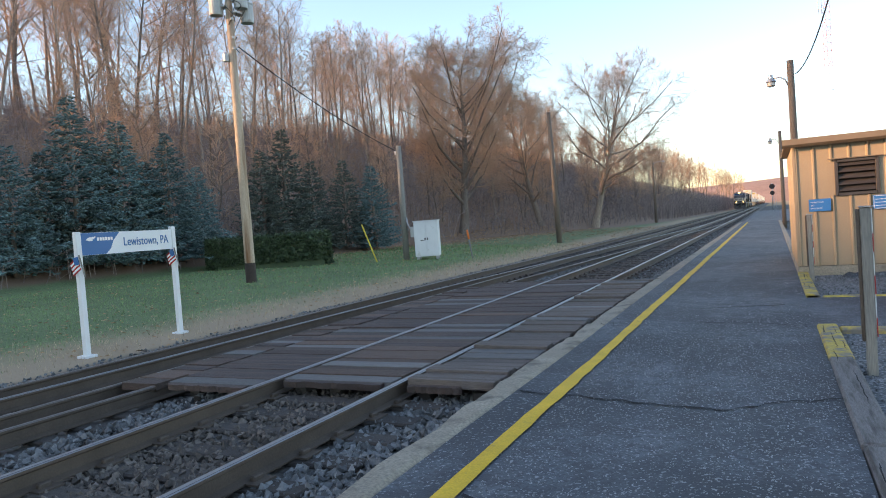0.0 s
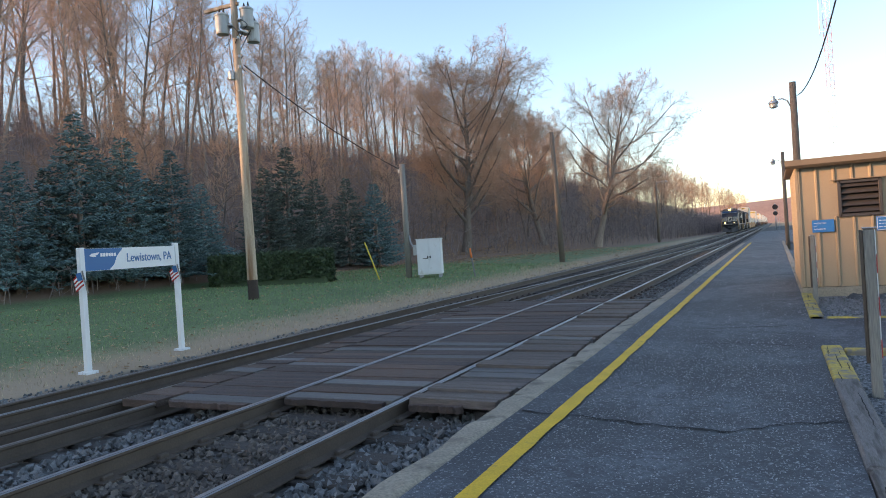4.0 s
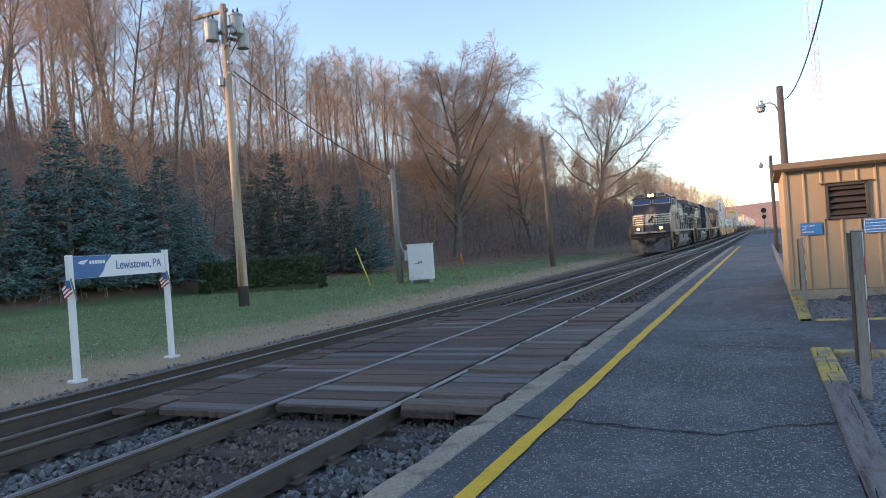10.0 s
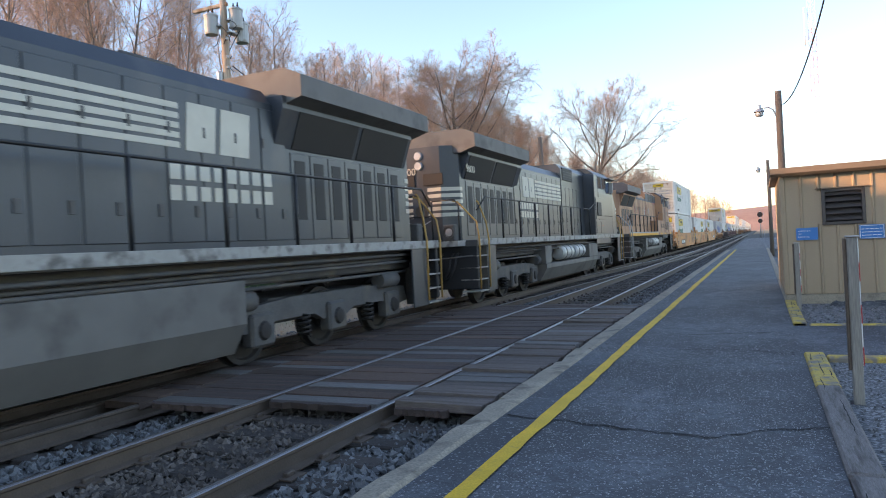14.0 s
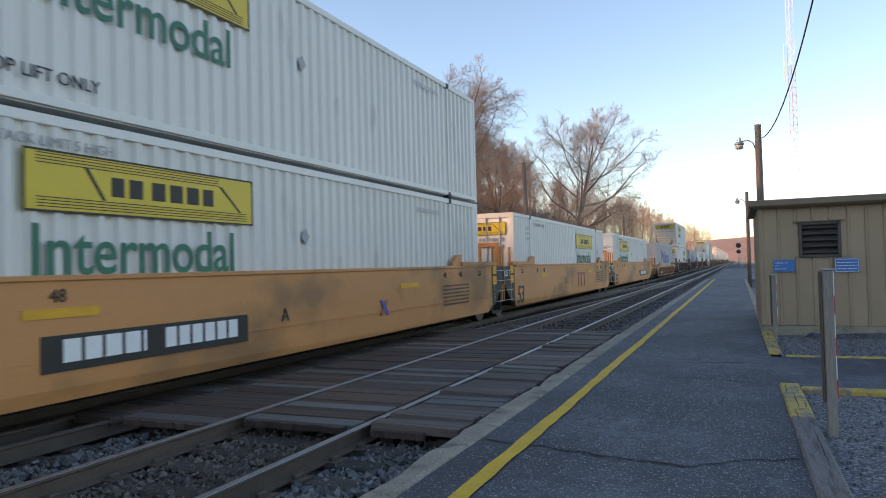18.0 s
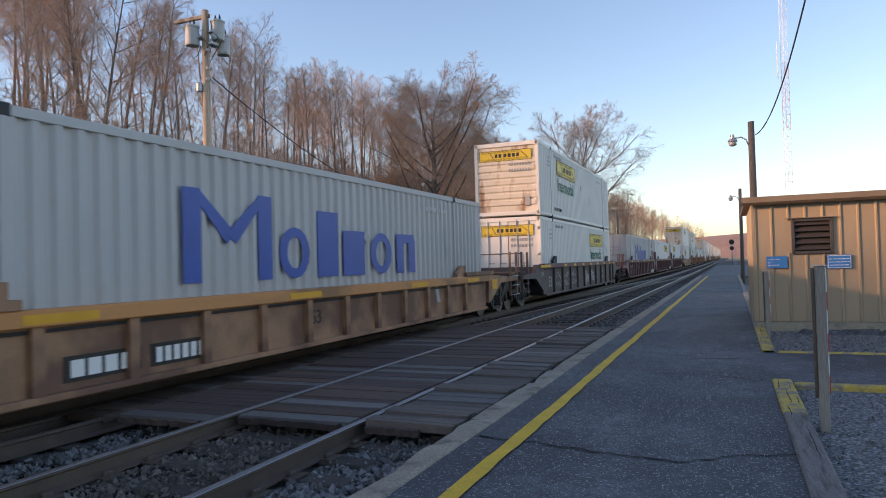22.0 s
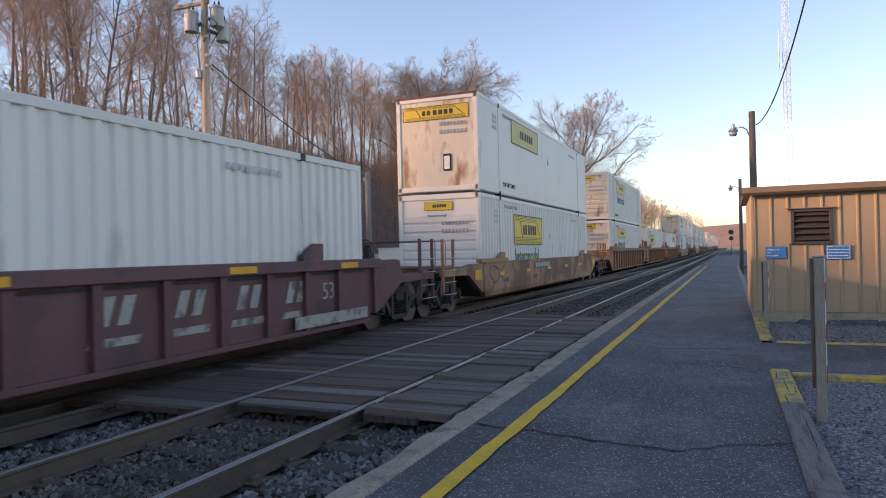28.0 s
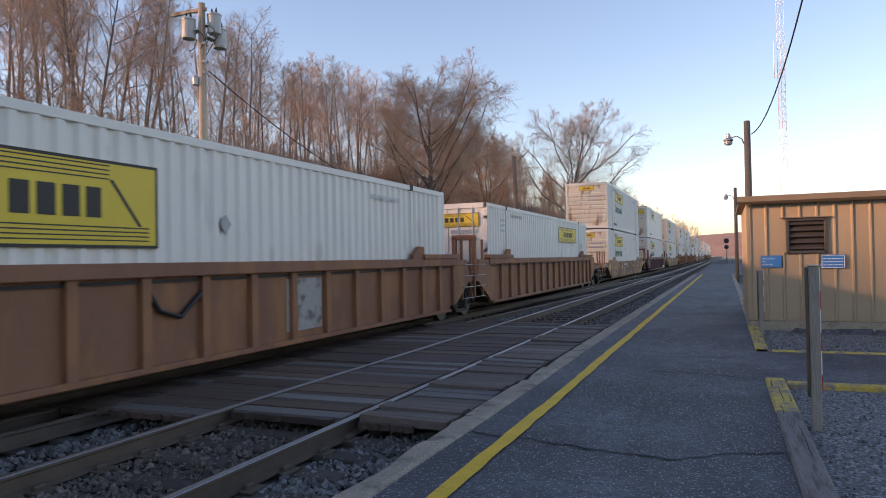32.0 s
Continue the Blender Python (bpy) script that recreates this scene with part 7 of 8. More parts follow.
            if word:
                lettering("word", "Intermodal", 0.78, on_side(logo_y + 0.05, z - 0.66, W + 0.004), WORD_GREEN, ob, "dark green word", 0.003, wide=0.92, bold=0.006)
        if logo != "blue":
            lettering("notice", "TOP LIFT ONLY", 0.2, on_side(2.3, 0.32, W + 0.004), SEAM, ob)
            lettering("notice", "STACK LIMIT 5 HIGH", 0.16, on_side(2.4, 2.55, W + 0.004), GRAFFITI, ob)
        bars(ob, "number_marking", 12.2, 13.6, 2.4, 2.58, 1, FAINT, W + 0.002, 3, lo=0.08, hi=0.14)
        bars(ob, "notice_print", 1.35, 1.75, 2.0, 2.5, 3, FAINT, W + 0.002, 6, lo=0.04, hi=0.12)
        part("placard", Geo().prism([(logo_y + 5.0, 1.6), (logo_y + 5.12, 1.74), (logo_y + 5.0, 1.88), (logo_y + 4.88, 1.74)], 0, W - 0.004, W + 0.004), GRAFFITI, ob)
    if end_logo == "wide":
        emblem(ob, Matrix.Translation((-1.08, 0.01, 2.18)) @ END, 2.1, 0.42, True, LOGO_YELLOW)
    elif end_logo == "small":
        emblem(ob, Matrix.Translation((-0.45, 0.02, 2.42)) @ END, 0.9, 0.26, False, LOGO_YELLOW)
        lettering("word", "Intermodal", 0.14, Matrix.Translation((-0.35, 0.015, 2.22)) @ END, WORD_GREEN, ob)
    elif end_logo == "blue":
        for k, (a, wd) in enumerate(((0, 0.13), (0.15, 0.08), (0.25, 0.05), (0.32, 0.07), (0.41, 0.08), (0.51, 0.08))):
            part("logo_block", Geo().box(-1.0 + a * 1.4, 0.0, 1.95, -1.0 + (a + wd) * 1.4, 0.038, 2.18 if k == 0 else 2.1), WORD_BLUE, ob)
        lettering("notice", "WARNING", 0.12, Matrix.Translation((-0.95, 0.036, 1.55)) @ END, SEAM, ob)
        lettering("notice", "HIGH CUBE", 0.12, Matrix.Translation((-0.95, 0.036, 1.38)) @ END, SEAM, ob)
    g = Geo()
    rng = random.Random(2)
    for z in (1.98, 1.75):
        x = 0.1
        while x < 0.95:
            g.box(x, 0.004, z, x + 0.07, 0.03 if end != "doors" else 0.038, z + 0.11)
            x += 0.11
    part("number_marking", g, GRAFFITI, ob, "row of dark bars", "stuff")
    return ob


# ---- locomotives ----
LOCO_FRAME = Geo()
for s in (-1, 1):
    LOCO_FRAME.prism([(-2.7, 0.55), (-2.6, 0.85), (-1.2, 0.95), (1.2, 0.95), (2.6, 0.85), (2.7, 0.55), (2.3, 0.5), (1.6, 0.62), (0.6, 0.62), (0.35, 0.5), (-0.35, 0.5), (-0.6, 0.62), (-1.6, 0.62), (-2.3, 0.5)], 0, s * 1.06 - 0.08, s * 1.06 + 0.08)
    for q in (-2.0, 0.0, 2.0):
        LOCO_FRAME.box(s * 1.1 - 0.12, q - 0.27, 0.28, s * 1.1 + 0.12, q + 0.27, 0.78, 0.04)
    LOCO_FRAME.tube([(s * 1.16, -2.75, 0.98), (s * 1.16, -2.2, 0.98)], 0.15, 12)
    LOCO_FRAME.tube([(s * 1.16, 1.5, 1.02), (s * 1.16, 2.15, 1.02)], 0.15, 12)
    LOCO_FRAME.tube([(s * 1.2, -2.6, 1.15), (s * 1.2, 2.6, 1.15)], 0.03, 6)
LOCO_FRAME.box(-1.0, -1.6, 0.55, 1.0, 1.6, 0.95, 0.05)
LOCO_FRAME = LOCO_FRAME.mesh("side_frame", LOCO_UNDER)
BIG_COIL = Geo().tube([(0.1 * math.cos(k * 0.9), 0.1 * math.sin(k * 0.9), k * 0.011) for k in range(32)], 0.022, 5).mesh("spring", WHEEL)


def loco_truck(parent, y):
    b = part("truck", LOCO_FRAME, None, parent, "grimy six-wheel truck")
    b.location = (0, y, 0)
    for q in (-2.0, 0.0, 2.0):
        for x in (-0.76, 0.76):
            put_wheel(b, x, q, 0.52, WHEEL_LOCO)
        for x in (-1, 1):
            part("axle_cap", Geo().lathe([(0.03, 0.05 * x), (0.12, 0.04 * x), (0.15, 0)], (1.22 * x, q, 0.52), 0, 12), WHEEL, b)
    for q in (-1.0, 1.0):
        for x in (-1.2, 1.2):
            c = part("spring", BIG_COIL, None, b)
            c.location = (x, q, 0.3)


def locomotive(style, label):
    """A six-axle road locomotive, its front coupler at y=0 and the cab end towards -y."""
    ob = thing("locomotive", label, "locomotive")
    up, lit = style == "yellow", style == "lead"
    BODY = LOCO_YELLOW if up else LOCO_BLACK
    ROOF = LOCO_GREY if up else LOCO_BLACK
    RAILS = LOCO_RAIL
    D = 1.74

    def both(a, b):
        return (min(a, b), max(a, b))

    def plate(name, s, x0, x1, y0, y1, z0, z1, material, parent, text="", c=0.008):
        a, b = both(s * x0, s * x1)
        return part(name, Geo().box(a, y0, z0, b, y1, z1, c), material, parent, text)

    # frame, sill and fuel tank
    part("underframe", Geo().box(-1.1, 1.3, 1.2, 1.1, 21.1, 1.6, 0.03), LOCO_UNDER, ob, "underframe beam")
    part("deck", Geo().box(-1.5, 1.15, 1.58, 1.5, 21.3, D, 0.012), LOCO_UNDER, ob, "walkway deck")
    for s in (-1, 1):
        plate("side_sill", s, 1.49, 1.53, 9.6 if up else 1.2, 21.25, 1.6, D + 0.02, STRIPE_YELLOW if up else SILL_WHITE, ob, "yellow side sill" if up else "dirty white side sill", 0.005)
        if up:
            plate("side_sill", s, 1.49, 1.528, 1.2, 9.596, 1.6, D + 0.02, LOCO_YELLOW, ob, "rusty side sill under the cab", 0.005)
            for a, b in ((1.3, 2.6), (5.2, 5.9), (7.3, 8.3)):
                plate("sill_patch", s, 1.52, 1.532, a, b, 1.62, D, STRIPE_YELLOW, ob, "worn yellow patch", 0)
            plate("sill_line", s, 1.5, 1.54, 9.6, 21.25, D + 0.02, D + 0.09, GRAFFITI, ob, "pale line over the sill", 0.004)
        plate("skirt", s, 1.47, 1.5, 4.2, 7.2, 1.36, 1.6, LOCO_UNDER if up else BODY, ob)
        pipe = Geo()
        for z, x in ((1.5, 1.34), (1.36, 1.3), (1.42, 1.22)):
            pipe.tube([(s * x, 1.6, z), (s * x, 7.0, z), (s * x, 7.6, z - 0.05), (s * x, 20.8, z)], 0.03, 6)
        part("air_pipe", pipe, LOCO_UNDER, ob, "", "stuff")
    y_tank = (7.3, 15.1) if up else (7.0, 15.0)
    top = 1.3 if lit else 0.85
    tank = Geo().prism([(-1.45, top), (-1.45, 0.7), (-1.2, 0.28), (1.2, 0.28), (1.45, 0.7), (1.45, top)], 1, *y_tank)
    tank = part("fuel_tank", tank, TANK_GREY, ob, "grey fuel tank")
    part("tank_core", Geo().box(-0.95, y_tank[0] + 0.2, 0.8, 0.95, y_tank[1] - 0.2, 1.55, 0.02), LOCO_UNDER, tank)
    for s in (-1, 1):
        if lit:
            plate("tank_bracket", s, 1.44, 1.5, 10.6, 10.7, 0.95, 1.45, LOCO_UNDER, tank)
            plate("fuel_gauge", s, 1.44, 1.49, 7.15, 7.35, 0.8, 1.3, LOCO_UNDER, tank)
        else:
            for a, b, m in ((9.35, 11.55, CAN), (11.95, 14.15, TANK_GREY)) if up else ((9.4, 11.0, CAN), (11.3, 12.9, CAN)):
                part("air_reservoir", Geo().lathe([(0.05, 0), (0.22, 0.03), (0.27, 0.12), (0.27, b - a - 0.12), (0.22, b - a - 0.03), (0.05, b - a)], (s * 1.25, a, 1.16), 1, 18), m, tank, "air reservoir")
                part("reservoir_strap", Geo().lathe([(0.28, 0), (0.28, 0.06)], (s * 1.25, a + (b - a) * 0.3, 1.16), 1, 18).lathe([(0.28, 0), (0.28, 0.06)], (s * 1.25, a + (b - a) * 0.7, 1.16), 1, 18), LOCO_UNDER, tank)
            plate("equipment_box", s, 1.1, 1.46, 14.35, 15.1, 0.85, 1.45, TANK_GREY, tank, "", 0.02)
            plate("equipment_box", s, 1.1, 1.46, y_tank[0], y_tank[0] + 1.6, 0.85, 1.4, TANK_GREY, tank, "", 0.02)
    for y in (4.75, 17.65):
        loco_truck(ob, y)
    # tall hood behind the cab, then the engine hood
    top = 4.63 if up else 4.6
    split = 11.4 if up else 10.9
    tall = Geo().prism([(-1.0, D), (1.0, D), (1.0, top - 0.22), (0.82, top), (-0.82, top), (-1.0, top - 0.22)], 1, 6.4, split)
    tall = part("electrical_hood", tall, BODY, ob, "tall hood section behind the cab")
    hood = Geo().prism([(-0.98, D), (0.98, D), (0.98, 4.02), (0.8, 4.26), (-0.8, 4.26), (-0.98, 4.02)], 1, split, 16.4)
    hood = part("engine_hood", hood, BODY, ob, "long engine hood with doors")
    for s in (-1, 1):
        y, k = split + 0.1, 0
        while y < 16.1:
            plate("hood_door", s, 0.975, 0.998, y, y + 0.6, D + 0.12, 3.92, BODY, hood, "", 0.01)
            plate("latch", s, 0.998, 1.015, y + 0.44, y + 0.52, 2.2, 2.36, LOCO_UNDER, hood, "", 0.004)
            plate("hinge", s, 0.998, 1.01, y + 0.02, y + 0.07, 3.3, 3.45, LOCO_UNDER, hood, "", 0.004)
            y += 0.635
        y = 8.0 if not up else 7.4
        while y < split - 0.5:
            plate("hood_door", s, 0.99, 1.02, y, y + 0.56, D + 0.12, 3.7, BODY, tall, "", 0.012)
            plate("latch", s, 1.02, 1.035, y + 0.42, y + 0.5, 2.3, 2.46, LOCO_UNDER, tall, "", 0.004)
            y += 0.6
        for a, b in ((9.3, 10.15), (8.27, 8.82), (7.37, 7.99)) if up else ((9.15, 10.7),):
            sc = plate("intake_screen", s, 0.97, 1.02, a, b, 3.96, 4.46, BLACK, tall, "black intake screen", 0.01)
            bar = Geo()
            for k in range(5):
                bar.box(*both(s * 1.02, s * 1.032)[:1], a, 4.0 + k * 0.1, both(s * 1.02, s * 1.032)[1], b, 4.02 + k * 0.1)
            part("screen_bar", bar, LOCO_UNDER, sc, "", "stuff")
    roof_bits = Geo().box(-0.45, 14.0, 4.26, 0.45, 15.0, 4.44, 0.03).lathe([(0.5, 4.26), (0.5, 4.36), (0.1, 4.38)], (0, 12.3, 0), 2, 16)
    part("exhaust_stack", roof_bits, LOCO_UNDER, hood, "exhaust stack and roof fan")
    # radiator section: sides lean out under the wings
    rad = Geo().prism([(-0.98, D), (0.98, D), (0.98, 3.35), (1.2, 3.95), (1.2, 4.15), (-1.2, 4.15), (-1.2, 3.95), (-0.98, 3.35)], 1, 16.4, 20.85)
    rad = part("radiator_hood", rad, BODY, ob, "radiator section of the hood")
    tail = Geo().prism([(-0.98, 20.85), (0.98, 20.85), (0.98, 21.0), (0.6, 21.35), (-0.6, 21.35), (-0.98, 21.0)], 2, D, 4.2)
    tail = part("hood_end", tail, BODY, ob, "bevelled rear end of the hood")
    wing = Geo().prism([(-1.5, 4.12), (-1.5, 4.46), (-1.2, 4.6), (1.2, 4.6), (1.5, 4.46), (1.5, 4.12), (1.1, 4.0), (-1.1, 4.0)], 1, 16.5, 21.1)
    part("radiator_wing", wing, ROOF if up else TANK_GREY, rad, "overhanging radiator wings")
    for s in (-1, 1):
        for k in range(2):
            a, b = 16.85 + k * 2.0, 18.7 + k * 2.0
            scr = Geo().add([(s * 1.0, a, 3.36), (s * 1.0, b, 3.36), (s * 1.215, b, 3.95), (s * 1.215, a, 3.95), (s * 0.97, a, 3.36), (s * 0.97, b, 3.36), (s * 1.17, b, 3.95), (s * 1.17, a, 3.95)], [(0, 1, 2, 3), (0, 4, 5, 1), (2, 6, 7, 3), (1, 5, 6, 2), (0, 3, 7, 4)])
            part("radiator_screen", scr, BLACK, rad, "black radiator screen")
        for k in range(7):
            a = 16.9 + k * 0.55
            plate("screen_door", s, 0.97, 0.996, a - 0.09, a + 0.42, D + 0.12, 3.3, BODY, rad, "", 0.01)
            plate("side_screen", s, 0.98, 1.004, a, a + 0.3, 2.2, 3.18, BLACK, rad, "dark screened opening", 0.008)
    for x in (-0.4, 0.4):
        part("rear_number_board", Geo().box(x - 0.28, 21.33, 3.2, x + 0.28, 21.38, 3.5, 0.01), BLACK, tail)
    for z in (3.72, 3.98):
        part("rear_headlight", Geo().lathe([(0.02, 0.06), (0.1, 0.06), (0.13, 0.0)], (0, 21.34, z), 1, 12), STEEL_GREY, tail)
    # wide cab
    cab = Geo().prism([(-1.48, D), (1.48, D), (1.5, 3.6), (1.44, 4.38), (0.95, 4.72), (-0.95, 4.72), (-1.44, 4.38), (-1.5, 3.6)], 1, 3.3, 6.45)
    cab = part("cab", cab, BODY, ob, "wide driver's cab")
    part("cab_roof", Geo().prism([(-1.52, 4.36), (-0.97, 4.75), (0.97, 4.75), (1.52, 4.36), (1.46, 4.33), (0.93, 4.7), (-0.93, 4.7), (-1.46, 4.33)], 1, 2.95, 6.5), ROOF, cab, "cab roof")
    part("brow", Geo().prism([(-1.46, 4.33), (1.46, 4.33), (0.95, 4.7), (-0.95, 4.7)], 1, 3.0, 3.32), ROOF if up else TANK_GREY, cab, "brow over the windshields")
    # nose: a flat front, bevelled corners, and a top that rises to the windshields
    zf, zb = (3.3, 3.62) if up else (3.12, 3.82)
    low = [(-0.6, 1.55, D), (0.6, 1.55, D), (1.42, 1.95, D), (1.49, 3.32, D), (-1.49, 3.32, D), (-1.42, 1.95, D)]
    high = [(-0.6, 1.6, zf), (0.6, 1.6, zf), (1.4, 2.0, zf - 0.04), (1.49, 3.32, zb + 0.06), (-1.49, 3.32, zb + 0.06), (-1.4, 2.0, zf - 0.04), (0, 3.0, zb + 0.1), (0, 1.6, zf + 0.02)]
    nose = Geo().add(low + high, [(0, 1, 7, 13, 6), (1, 2, 8, 7), (2, 3, 9, 8), (5, 0, 6, 11), (4, 5, 11, 10), (13, 7, 8, 9, 12), (13, 12, 10, 11, 6), (0, 5, 4, 3, 2, 1), (3, 4, 10, 12, 9)])
    nose = part("nose", nose, BODY, ob, "broad low nose")
    wall = Geo().add([(-1.49, 3.0, zb - 0.05), (1.49, 3.0, zb - 0.05), (1.45, 3.12, 4.36), (-1.45, 3.12, 4.36), (-1.49, 3.35, zb - 0.05), (1.49, 3.35, zb - 0.05), (1.45, 3.35, 4.36), (-1.45, 3.35, 4.36)], [(0, 1, 2, 3), (1, 5, 6, 2), (0, 3, 7, 4), (3, 2, 6, 7)])
    part("windshield_wall", wall, BODY if not up else LOCO_GREY, cab)
    for s in (-1, 1):
        y_at = lambda z: 2.985 + 0.12 * (z - zb + 0.05) / (4.41 - zb)
        for name, x0, x1, z0, z1, push, m, text in (("windshield_frame", 0.08, 1.42, zb + 0.06, 4.34, 0.0, GRAFFITI if lit else LOCO_UNDER, "pale window frame"), ("windshield", 0.13, 1.37, zb + 0.11, 4.29, 0.01, WINDSHIELD, "windshield with the sky's blue reflection put into its colour")):
            q = [(s * x0, y_at(z0) - push, z0), (s * x1, y_at(z0) - push, z0), (s * (x1 - 0.03), y_at(z1) - push, z1), (s * x0, y_at(z1) - push, z1)]
            part(name, Geo().add(q + [(x, y + 0.05, z) for x, y, z in q], [(0, 1, 2, 3), (0, 4, 5, 1), (2, 6, 7, 3), (1, 5, 6, 2), (0, 3, 7, 4)]), m, cab, text)
        part("wiper", Geo().tube([(s * 0.5, 2.95, zb + 0.08), (s * 0.8, 3.03, 4.15)], 0.012, 4), BLACK, cab)
        for y0, y1 in ((3.3, 3.95), (4.05, 4.75)):
            w = plate("side_window", s, 1.4, 1.505, y0, y1, 3.66, 4.3, GRAFFITI if lit else LOCO_UNDER, cab, "", 0.02)
            plate("pane", s, 1.49, 1.51, y0 + 0.06, y1 - 0.06, 3.72, 4.24, WINDSHIELD, w, "", 0.004)
        plate("mirror", s, 1.52, 1.7, 4.0, 4.05, 3.7, 4.2, CAN, cab, "side mirror", 0.01)
        plate("sunshade", s, 1.44, 1.72, 3.25, 4.85, 4.33, 4.36, ROOF, cab, "", 0.004)
        plate("number_board", s, 0.42, 1.12, 2.86, 3.02, 4.46, 4.74, SILL_WHITE if not up else BLACK, cab, "number board", 0.015)
        number = Geo()
        for k in range(4):
            number.box(s * 0.77 - 0.24 + k * 0.13, 2.85, 4.52, s * 0.77 - 0.16 + k * 0.13, 2.862, 4.68)
        part("board_number", number, BLACK if not up else WHITE, cab, "", "stuff")
        if up:
            # tool boxes along the walkway with louvers
            plate("low_cabinet", s, 1.0, 1.49, 6.45, 9.6, D, 2.62, BODY, cab, "low cabinet beside the hood", 0.02)
            for k in range(2):
                a = 3.1 + k * 0.95
                lv = plate("louver_panel", s, 1.46, 1.505, a, a + 0.72, 1.95, 2.55, LOCO_UNDER, cab, "louvered panel", 0.01)
                b = 5.55 + k * 1.2
                sm = plate("louver_panel", s, 1.46, 1.505, b, b + 0.68, 2.1, 2.38, LOCO_UNDER, cab, "small louvered panel", 0.01)
                for panel, y0, y1, z0, z1 in ((lv, a, a + 0.72, 1.95, 2.55), (sm, b, b + 0.68, 2.1, 2.38)):
                    g, z = Geo(), z0 + 0.03
                    while z < z1 - 0.03:
                        p, q = both(s * 1.5, s * 1.52)
                        g.box(p, y0 + 0.04, z, q, y1 - 0.04, z + 0.03)
                        z += 0.06
                    part("louver_slat", g, BODY, panel, "", "stuff")
            part("oval_window", Geo().prism([(5.45, 3.75), (5.5, 3.66), (6.0, 3.66), (6.05, 3.75), (6.05, 4.15), (6.0, 4.24), (5.5, 4.24), (5.45, 4.15)], 0, *both(s * 1.42, s * 1.512)), BLACK, cab, "black cab door window")
            plate("door_seam", s, 1.47, 1.508, 5.25, 5.28, D + 0.3, 4.3, LOCO_UNDER, cab)
            plate("belt_seam", s, 1.47, 1.506, 3.3, 6.4, 2.66, 2.69, LOCO_UNDER, cab)
            plate("corner_post", s, 1.47, 1.506, 5.08, 5.14, 2.69, 4.3, BODY, cab)
        else:
            cabinet = plate("control_cabinet", s, 0.9, 1.485, 6.4, 7.2, D, 4.42, BODY, cab, "equipment cabinet behind the cab", 0.03)
            for a in (4.92, 5.8):
                lv = plate("louver_frame", s, 1.4, 1.5, a, a + 0.74, 3.82, 4.36, GRAFFITI, cab, "framed louver", 0.012)
                plate("louver_box", s, 1.46, 1.506, a + 0.05, a + 0.69, 3.84, 4.34, BLACK, lv, "", 0.004)
                g = Geo()
                for k in range(8):
                    p, q = both(s * 1.5, s * 1.518)
                    g.box(p, a + 0.06, 3.86 + k * 0.055, q, a + 0.68, 3.885 + k * 0.055)
                part("louver_slat", g, RUST, lv, "", "stuff")
            panel = plate("access_panel", s, 1.48, 1.51, 5.3, 7.1, 2.45, 3.42, BODY, cab, "", 0.012)
            plate("cooling_grille", s, 1.5, 1.55, 6.1, 6.88, 2.6, 3.2, BLACK, panel, "black cooling grille", 0.012)
            for a in (5.3, 6.2):
                plate("cabinet_door", s, 1.48, 1.508, a, a + 0.86, D + 0.1, 2.38, BODY, cab, "", 0.012)
                plate("warning_label", s, 1.505, 1.514, a + 0.4, a + 0.52, 2.14, 2.18, FADED_RED, cab)
            plate("belt_seam", s, 1.48, 1.503, 3.35, 5.25, 2.6, 2.63, BLACK, cab)
    part("headlight_box", Geo().box(-0.36, 2.78, 4.42, 0.36, 3.1, 4.74, 0.03), ROOF, cab)
    for x in (-0.14, 0.14):
        part("headlight", Geo().lathe([(0.11, -0.02), (0.1, -0.03), (0.02, -0.035)], (x, 2.78, 4.58), 1, 14), LAMP_GLOW if lit else STEEL_GREY, cab, "lit headlight" if lit else "unlit headlight")
    slope = (zb - zf) / 1.4
    part("nose_window", Geo().add([(x, y, zf + 0.03 + slope * (y - 1.6) + dz) for dz in (0.0, 0.05) for x, y in ((0.12, 1.85), (0.42, 1.85), (0.42, 2.25), (0.12, 2.25))], [(4, 5, 6, 7), (0, 1, 5, 4), (1, 2, 6, 5), (2, 3, 7, 6), (3, 0, 4, 7)]), LOCO_UNDER, nose, "small nose window")
    part("nose_door_seam", Geo().box(-0.03, 1.53, D, 0.0, 1.56, zf - 0.06).box(0.53, 1.53, D, 0.56, 1.56, zf - 0.06), LOCO_UNDER, nose)
    part("horn", Geo().tube([(0.3, 5.0, 4.86), (0.3, 4.6, 4.88), (0.3, 4.4, 4.9)], [0.03, 0.05, 0.11], 8).tube([(0.3, 5.1, 4.7), (0.3, 5.0, 4.86)], 0.03, 6).tube([(0.45, 5.0, 4.84), (0.45, 4.7, 4.86), (0.45, 4.5, 4.87)], [0.03, 0.04, 0.09], 8), STEEL_GREY, cab)
    part("antenna", Geo().box(-0.5, 4.2, 4.74, 0.1, 5.6, 4.84, 0.03), LOCO_UNDER, cab, "roof antenna plate")
    # pilot, steps, coupler
    plow = Geo()
    xs = [-1.45, -0.95, -0.35, 0.35, 0.95, 1.45]
    ys = [0.7, 0.5, 0.3, 0.3, 0.5, 0.7]
    tops = [1.2, 1.15, 0.72, 0.72, 1.15, 1.2]
    n = len(xs)
